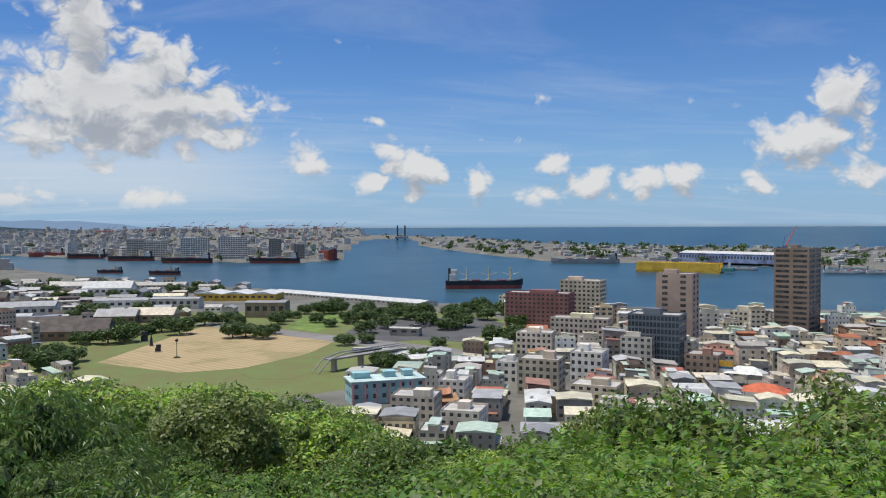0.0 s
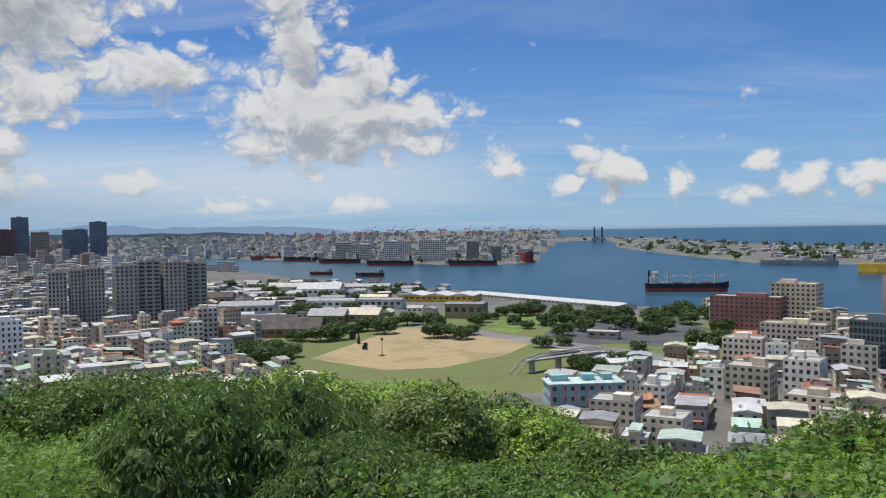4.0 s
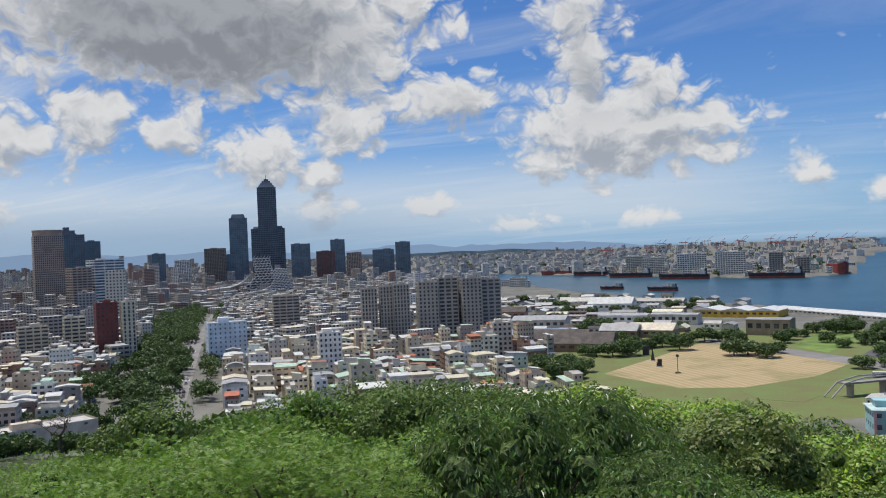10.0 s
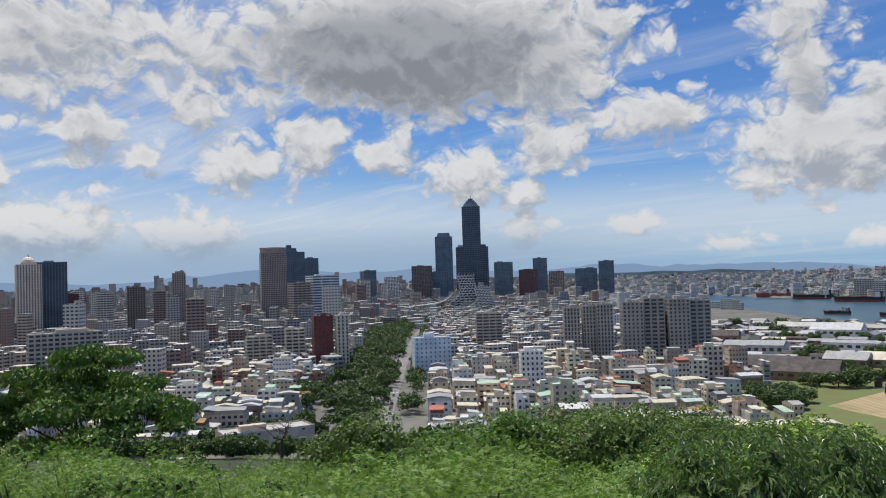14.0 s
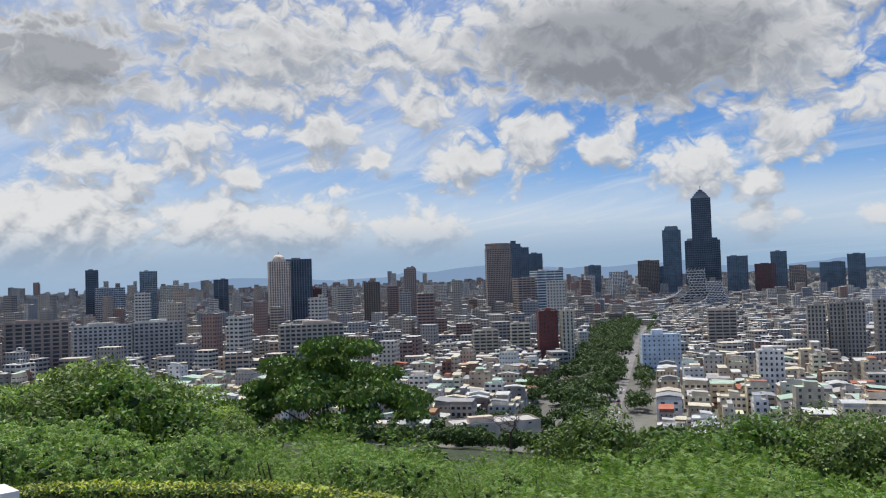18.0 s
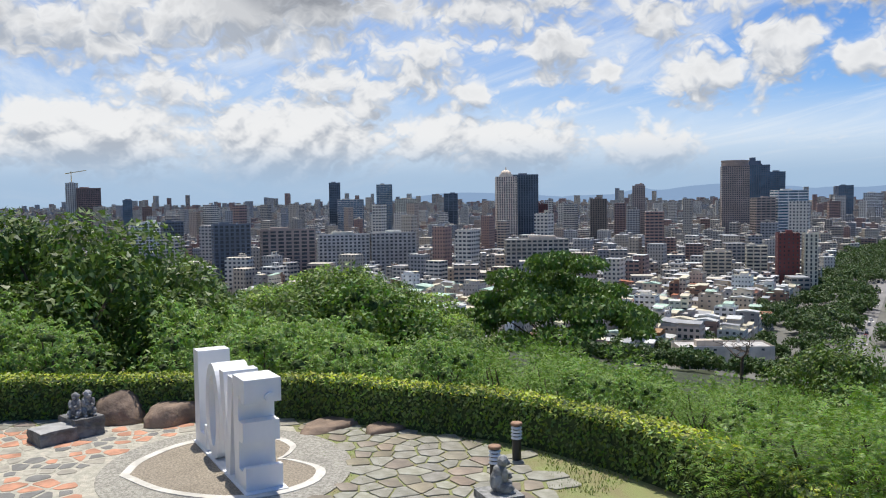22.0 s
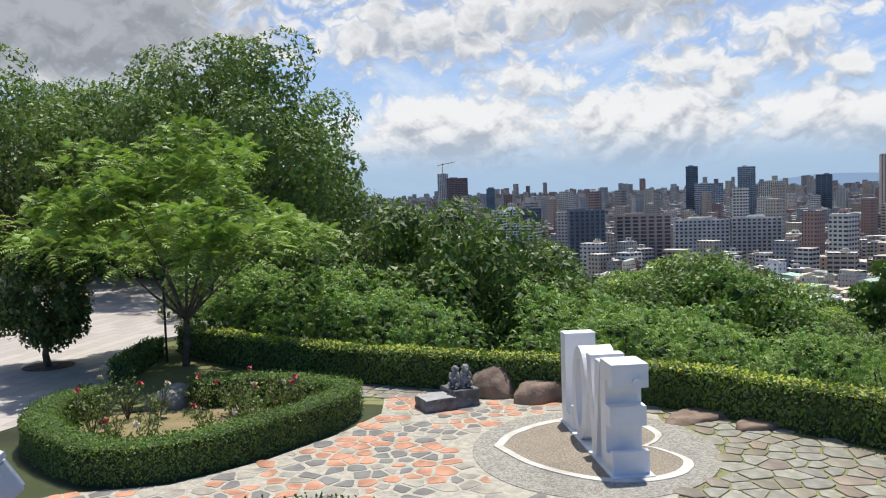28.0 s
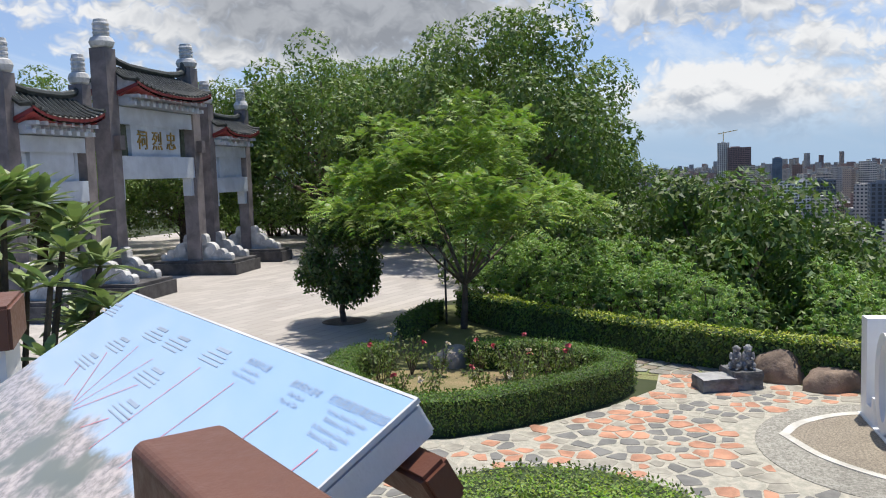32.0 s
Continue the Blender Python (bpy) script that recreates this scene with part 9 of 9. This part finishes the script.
def printed_sky():
    """The board's print: a hazy sky over a photographed town, browned along the lower left."""
    m = bpy.data.materials.new("printed_panorama")
    m.use_nodes = True
    tree = m.node_tree
    tree.nodes.clear()
    N = Nodes(tree)
    where = tree.nodes.new("ShaderNodeTexCoord").outputs["Object"]
    sep = N.add("ShaderNodeSeparateXYZ", Vector=where)
    u, v = sep.outputs[0], sep.outputs[1]
    soft = N.noise(where, 3.0, 4.0, 0.5)
    sky = N.mix(N.ramp(v, -0.5, 0.0), (0.60, 0.70, 0.81, 1), (0.30, 0.51, 0.78, 1))
    sky = N.mix(N.math("MULTIPLY", soft, 0.25), sky, (0.74, 0.80, 0.87, 1))
    town = N.noise(where, 55.0, 6.0, 0.75)
    land = N.mix(N.ramp(town, 0.35, 0.65), (0.24, 0.22, 0.21, 1), (0.66, 0.56, 0.52, 1))
    wooded = N.noise(where, 7.0, 3.0, 0.5)
    land = N.mix(N.ramp(wooded, 0.5, 0.6), land, (0.17, 0.19, 0.16, 1))
    edge = N.math("ADD", v, N.math("MULTIPLY", N.noise(where, 14.0, 5.0, 0.65), 0.10))
    col = N.mix(N.ramp(edge, -0.135, -0.165), sky, land)
    shader = N.add("ShaderNodeBsdfPrincipled", Base_Color=col, Roughness=0.16)
    shader.inputs["Coat Weight"].default_value = 0.4
    tree.links.new(shader.outputs[0], tree.nodes.new("ShaderNodeOutputMaterial").inputs[0])
    return m


def info_board():
    """A sloping board; its own x runs left to right for the reader, y up the slope."""
    right, left = Vector((-2.176, -2.035, 3.79)), Vector((-2.70, -2.79, 3.79))
    across = (right - left).normalized()
    down = Vector((0.71, -0.49, -0.5)).normalized()
    normal = across.cross(-down).normalized()
    place = Matrix(((across.x, -down.x, normal.x, left.x), (across.y, -down.y, normal.y, left.y), (across.z, -down.z, normal.z, left.z), (0, 0, 0, 1)))
    w = (right - left).length
    root = thing("information_board", place, "sloping information board with a pale blue printed panorama and captions", "information board")
    m = Mesh()
    m.box(w / 2, -0.30, -0.036, w, 0.60, 0.034, bottom=True)
    part("tray", m, BOARD_SIDE, root, "white metal tray edge", bevel=0.003)
    m = Mesh()
    m.box(w / 2, -0.30, 0.0, w - 0.004, 0.596, 0.002)
    part("print", m, printed_sky(), root)
    m = Mesh()
    m.box(w / 2, 0.0, -0.002, w, 0.003, 0.0045)
    m.box(w - 0.001, -0.30, -0.002, 0.003, 0.6, 0.0045)
    part("rim", m, BOARD_SIDE, root)
    brng = random.Random(3)
    # captions: unreadable ones as bars, with red leader lines down to the printed town
    for x, y in ((0.528, -0.032), (0.395, -0.040), (0.299, -0.041), (0.225, -0.082), (0.196, -0.127), (0.02, -0.034), (0.437, -0.096), (0.481, -0.146)):
        m = Mesh()
        m.box(x, y, 0.002, 0.042, 0.0055, 0.0006)
        part("caption_title", m, GREY_PRINT, root)
        for j in range(3):
            m = Mesh()
            m.box(x - 0.002, y - 0.0095 - 0.0068 * j, 0.002, brng.uniform(0.055, 0.085), 0.0022, 0.0006)
            part("caption_line", m, GREY_PRINT, root)
    for x, y, x1, y1 in ((0.871, -0.082, 0.86, -0.20), (0.760, -0.068, 0.75, -0.205), (0.632, -0.063, 0.62, -0.205), (0.525, -0.065, 0.515, -0.214), (0.435, -0.124, 0.357, -0.198), (0.472, -0.176, 0.435, -0.206), (0.385, -0.085, 0.345, -0.195), (0.295, -0.08, 0.335, -0.192), (0.225, -0.112, 0.325, -0.19), (0.196, -0.150, 0.235, -0.185)):
        m = Mesh()
        n, e = Vector((x, y, 0.0028)), Vector((x1, y1, 0.0028))
        s = (e - n).cross(Vector((0, 0, 1))).normalized() * 0.0007
        m.face((n - s, n + s, e + s, e - s))
        part("leader_line", m, RED_LINE, root)
    for x, y, size, words in ((0.864, -0.036, 0.0115, "打狗英國領事館官邸"), (0.864, -0.047, 0.0072, "Former British Consular"), (0.864, -0.0555, 0.0072, "Residence at Dagou"), (0.864, -0.066, 0.0072, "Ex Residencia Consular"), (0.864, -0.0745, 0.0072, "Británico en Dagou"),
                              (0.762, -0.037, 0.0105, "旗津海水浴場"), (0.762, -0.048, 0.0072, "Cihjin Beach"), (0.762, -0.058, 0.0072, "Playa de Cijin"), (0.636, -0.034, 0.0105, "旗津海岸公園"), (0.636, -0.045, 0.0066, "Cihjin Seaside Park"), (0.636, -0.054, 0.0066, "Parque Costero de Cijin")):
        text = bpy.data.curves.new("caption", "FONT")
        text.body, text.size, text.align_x = words, size, "CENTER"
        text.materials.append(GREY_PRINT)
        ob = new("caption_text", text)
        ob.parent = root
        ob.matrix_basis = Matrix.Translation((x, y, 0.0032))
    for y in (-0.030, -0.105):
        m = Mesh()
        m.box(w - 0.12, y, -0.082, 0.30, 0.030, 0.042, bottom=True)
        part("support_tube", m, BROWN_STEEL, root, bevel=0.004)
    bolt = Mesh()
    bolt.tube((w, -0.12, -0.018), (w + 0.006, -0.12, -0.018), 0.006, 0.006, 10)
    part("bolt", bolt, STEEL, root)
    for x in (0.1, w - 0.15):
        m = Mesh()
        top = place.inverted() @ Vector((0, 0, DECK_Z))
        foot = place @ Vector((x, -0.3, -0.06))
        m.tube(Vector((x, -0.3, -0.04)), place.inverted() @ Vector((foot.x, foot.y, DECK_Z)), 0.03, 0.03, 10)
        part("leg", m, BROWN_STEEL, root)


info_board()


def hand_rail():
    root = thing("handrail", Matrix.Identity(4), "brown painted steel handrail beside the board", "handrail")
    way = Vector((0.57, 0.82, 0)).normalized()
    side = Vector((0.82, -0.57, 0)).normalized()
    start = Vector((-1.975, -2.12, 3.82))
    bar = bmesh.new()
    bmesh.ops.create_cube(bar, size=1.0, matrix=Matrix.Translation((0, 0.525, -0.0375)) @ Matrix.Diagonal((0.064, 1.05, 0.075, 1)))
    bmesh.ops.bevel(bar, geom=bar.edges[:], offset=0.009, segments=6, profile=0.5, affect="EDGES", clamp_overlap=True)
    me = bpy.data.meshes.new("rail")
    bar.to_mesh(me)
    bar.free()
    me.materials.append(BROWN_STEEL)
    part("rail", me, BROWN_STEEL, root, at=Matrix(((side.x, way.x, 0, start.x), (side.y, way.y, 0, start.y), (0, 0, 1, start.z), (0, 0, 0, 1))))
    for s in (0.12, 0.95):
        p = start + way * s
        m = Mesh()
        m.box(p.x, p.y, DECK_Z, 0.05, 0.05, 3.755 - DECK_Z)
        part("post", m, BROWN_STEEL, root)


hand_rail()


def deck_pier():
    root = thing("deck_pier", Matrix.Translation((-3.075, -3.735, 0)) @ Matrix.Rotation(radians(42), 4, "Z"), "white rendered pier with a brown steel cap", "pier")
    m = Mesh()
    m.box(0, 0, 0, 0.30, 0.30, 3.58)
    part("shaft", m, WHITE, root)
    m = Mesh()
    m.box(0, 0, 3.58, 0.34, 0.34, 0.11)
    part("cap", m, BROWN_STEEL, root, bevel=0.008)


deck_pier()


def frangipani():
    """A stout-stemmed plant with long leathery leaves in whorls."""
    fr = random.Random(21)
    root = thing("frangipani", Matrix.Translation((-4.66, -5.55, 0)), "frangipani with whorls of long pale green leaves", "shrub")
    wood = Mesh()
    tips = []
    for k in range(105):
        q = Vector((fr.gauss(0, 1), fr.gauss(0, 1), fr.gauss(0, 1) + 0.2)).normalized() * fr.uniform(0.75, 1.0)
        tip = Vector((q.x * 0.72, q.y * 0.72, 3.14 + q.z * 0.9))
        tips.append(tip)
        if k % 5 == 0:
            mid = tip * 0.5 + Vector((0, 0, 0.4))
            wood.tube((fr.uniform(-0.1, 0.1), fr.uniform(-0.1, 0.1), 0), mid, 0.04, 0.03, 6)
            wood.tube(mid, tip, 0.03, 0.016, 6)
    part("stem", wood, BARK, root)
    mat = leaf("frangipani_leaf", (0.30, 0.37, 0.16), 0.30, 0.38, 0.5)
    leafs = Mesh()
    for tip in tips:
        for j in range(13):
            a = j * 2.4 + fr.uniform(-0.2, 0.2)
            lift = fr.uniform(-0.1, 1.3)
            d = Vector((math.cos(a), math.sin(a), lift)).normalized()
            side = d.cross(Vector((0, 0, 1))).normalized()
            up = side.cross(d)
            l = fr.uniform(0.19, 0.30)
            w = l * 0.13
            rings = []
            for t, k in ((0.0, 0.12), (0.25, 0.7), (0.55, 1.0), (0.82, 0.65), (1.0, 0.05)):
                c = tip + d * l * t + Vector((0, 0, -0.10 * l * t * t * 2))
                rings.append((c + side * w * k + up * w * 0.35 * k, c, c - side * w * k + up * w * 0.35 * k))
            for r0, r1 in zip(rings, rings[1:]):
                n = len(leafs.v)
                leafs.v += [tuple(p) for p in (*r0, *r1)]
                leafs.f += [(n, n + 1, n + 4, n + 3), (n + 1, n + 2, n + 5, n + 4)]
                leafs.m += [0, 0]
    part("foliage", leafs, mat, root, smooth=True)


frangipani()
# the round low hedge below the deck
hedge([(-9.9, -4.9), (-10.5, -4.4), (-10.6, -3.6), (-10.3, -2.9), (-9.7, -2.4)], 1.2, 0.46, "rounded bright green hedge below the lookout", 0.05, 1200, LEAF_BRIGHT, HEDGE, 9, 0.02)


# ---- single stones of the pavings ----
FLAG_BROWN = material("brown_flagstone", (0.26, 0.22, 0.165), rough=0.8, spread=0.18, scale=2.0, grain=25, vary=0.4)


def cell(seed, others, reach):
    """The plot of ground that lies nearer to one seed than to the others."""
    x, y = seed
    poly = [(x - reach, y - reach), (x + reach, y - reach), (x + reach, y + reach), (x - reach, y + reach)]
    for a, b in others:
        mx, my, nx, ny = (x + a) / 2, (y + b) / 2, a - x, b - y
        out = []
        for (px, py), (qx, qy) in zip(poly, poly[1:] + poly[:1]):
            dp, dq = (px - mx) * nx + (py - my) * ny, (qx - mx) * nx + (qy - my) * ny
            if dp <= 0:
                out.append((px, py))
            if dp * dq < 0:
                t = dp / (dp - dq)
                out.append((px + (qx - px) * t, py + (qy - py) * t))
        poly = out
        if len(poly) < 3:
            return []
    return poly


def worn(poly, joint, rng):
    """Shrinks a plot by its joint and knocks its corners off."""
    cx, cy = sum(p[0] for p in poly) / len(poly), sum(p[1] for p in poly) / len(poly)
    size = sum(math.hypot(p[0] - cx, p[1] - cy) for p in poly) / len(poly)
    k = max(0.3, 1 - joint / size)
    pts = [((x - cx) * k, (y - cy) * k) for x, y in poly]
    out = []
    for (ax, ay), (bx, by) in zip(pts, pts[1:] + pts[:1]):
        for t in (0.09 + rng.uniform(-0.03, 0.04), 0.91 + rng.uniform(-0.04, 0.03)):
            out.append((ax + (bx - ax) * t, ay + (by - ay) * t))
    return cx, cy, size, out


def lay(parent, name, area, bounds, spacing, joints, mats, weights, seed, height, squash=0.0, gaps=0.0):
    rng = random.Random(seed)
    x0, x1, y0, y1 = bounds
    seeds = []
    for _ in range(9000):
        x, y = rng.uniform(x0, x1), rng.uniform(y0, y1)
        gap = spacing * (0.62 + 0.75 * rng.random() ** 1.5)
        if all((x - a) ** 2 + ((y - b) * (1 + squash)) ** 2 > max(gap, g * 0.7) ** 2 for a, b, g in seeds):
            seeds.append((x, y, gap))
    plots = []
    for x, y, g in seeds:
        if not area(x, y, g * 0.42) or rng.random() < gaps:
            continue
        near = sorted(((a, b) for a, b, _ in seeds if (a, b) != (x, y)), key=lambda q: (q[0] - x) ** 2 + (q[1] - y) ** 2)[:14]
        poly = cell((x, y), near, spacing)
        if len(poly) >= 4:
            plots.append((math.hypot(x + 2, y + 2), worn(poly, rng.uniform(*joints), rng), height * rng.uniform(0.7, 1.2), rng.choices(range(len(mats)), weights)[0]))
    plots.sort(key=lambda q: q[0])
    rest = Mesh()
    for k, (_, (cx, cy, size, pts), h, mat) in enumerate(plots):
        if k < 290:
            ob = new(name, stone_mesh(pts, h, mats[mat]))
            ob.parent = parent
            ob.matrix_basis = Matrix.Translation((cx, cy, 0.012))
            continue
        rest.prism([(cx + x, cy + y) for x, y in pts], 0.0, 0.012 + h, mat)
    if rest.f:
        tagged(part(name + "s", rest, mats, parent), kind="stuff")


def off_disc(x, y, s):
    return ((x + 14.15) / (2.2 + s)) ** 2 + ((y - 0.02) / (1.9 + s)) ** 2 > 1


lay(mosaic, "stone", lambda x, y, s: inside(x, y, MOSAIC) and away(x, y, MOSAIC) > s and off_disc(x, y, s), (-18.2, -7.6, -8.2, 1.4), 0.31, (0.012, 0.070), (TERRA, SLATE_STONE, MOSAIC_GREY), (4.2, 2.3, 2.4), 4, 0.010, 0.25, 0.06)
lay(flags, "flagstone", lambda x, y, s: inside(x, y, FLAGS) and away(x, y, FLAGS) > s * 0.6 and off_disc(x, y, s * 0.3), (-18.6, -8.4, -4.2, 4.4), 0.36, (0.008, 0.042), (GREY_STONE, FLAG_BROWN), (5, 2.4), 6, 0.016)


def grass_blades():
    """Short blades over the lawn and in the joints of the flagstones."""
    gr = random.Random(14)
    m = Mesh()
    yard = [(-17.4, 0.9), (-15.9, 3.2), (-13.6, 5.4), (-9.6, 7.4), (-5.6, 7.0), (-6, 3), (-8.2, 0.8), (-10.8, 3.2), (-11.6, 4.2), (-12.4, 4.4), (-14.2, 3.6), (-15.2, 3.0)]
    for outline, n, tall in ((yard, 60000, 0.055), (FLAGS, 30000, 0.035)):
        for _ in range(n):
            x, y = gr.uniform(-18.6, -5.5), gr.uniform(-4.2, 7.4)
            if not inside(x, y, outline) or noise.noise((x * 0.9, y * 0.9, 4)) < -0.25 * (outline is yard) - 0.0:
                continue
            a, h = gr.uniform(0, 6.3), tall * gr.uniform(0.5, 1.3)
            c, s = math.cos(a), math.sin(a)
            m.face(((x - c * 0.009, y - s * 0.009, 0.0), (x + c * 0.009, y + s * 0.009, 0.0), (x + s * h * 0.6, y - c * h * 0.6, h)))
    tagged(part("grass", m, leaf("grass_blade", (0.20, 0.25, 0.065), 0.3, 0.6, 0.8)), "short dry grass on the lawn and between flagstones", "grass", kind="stuff")


grass_blades()
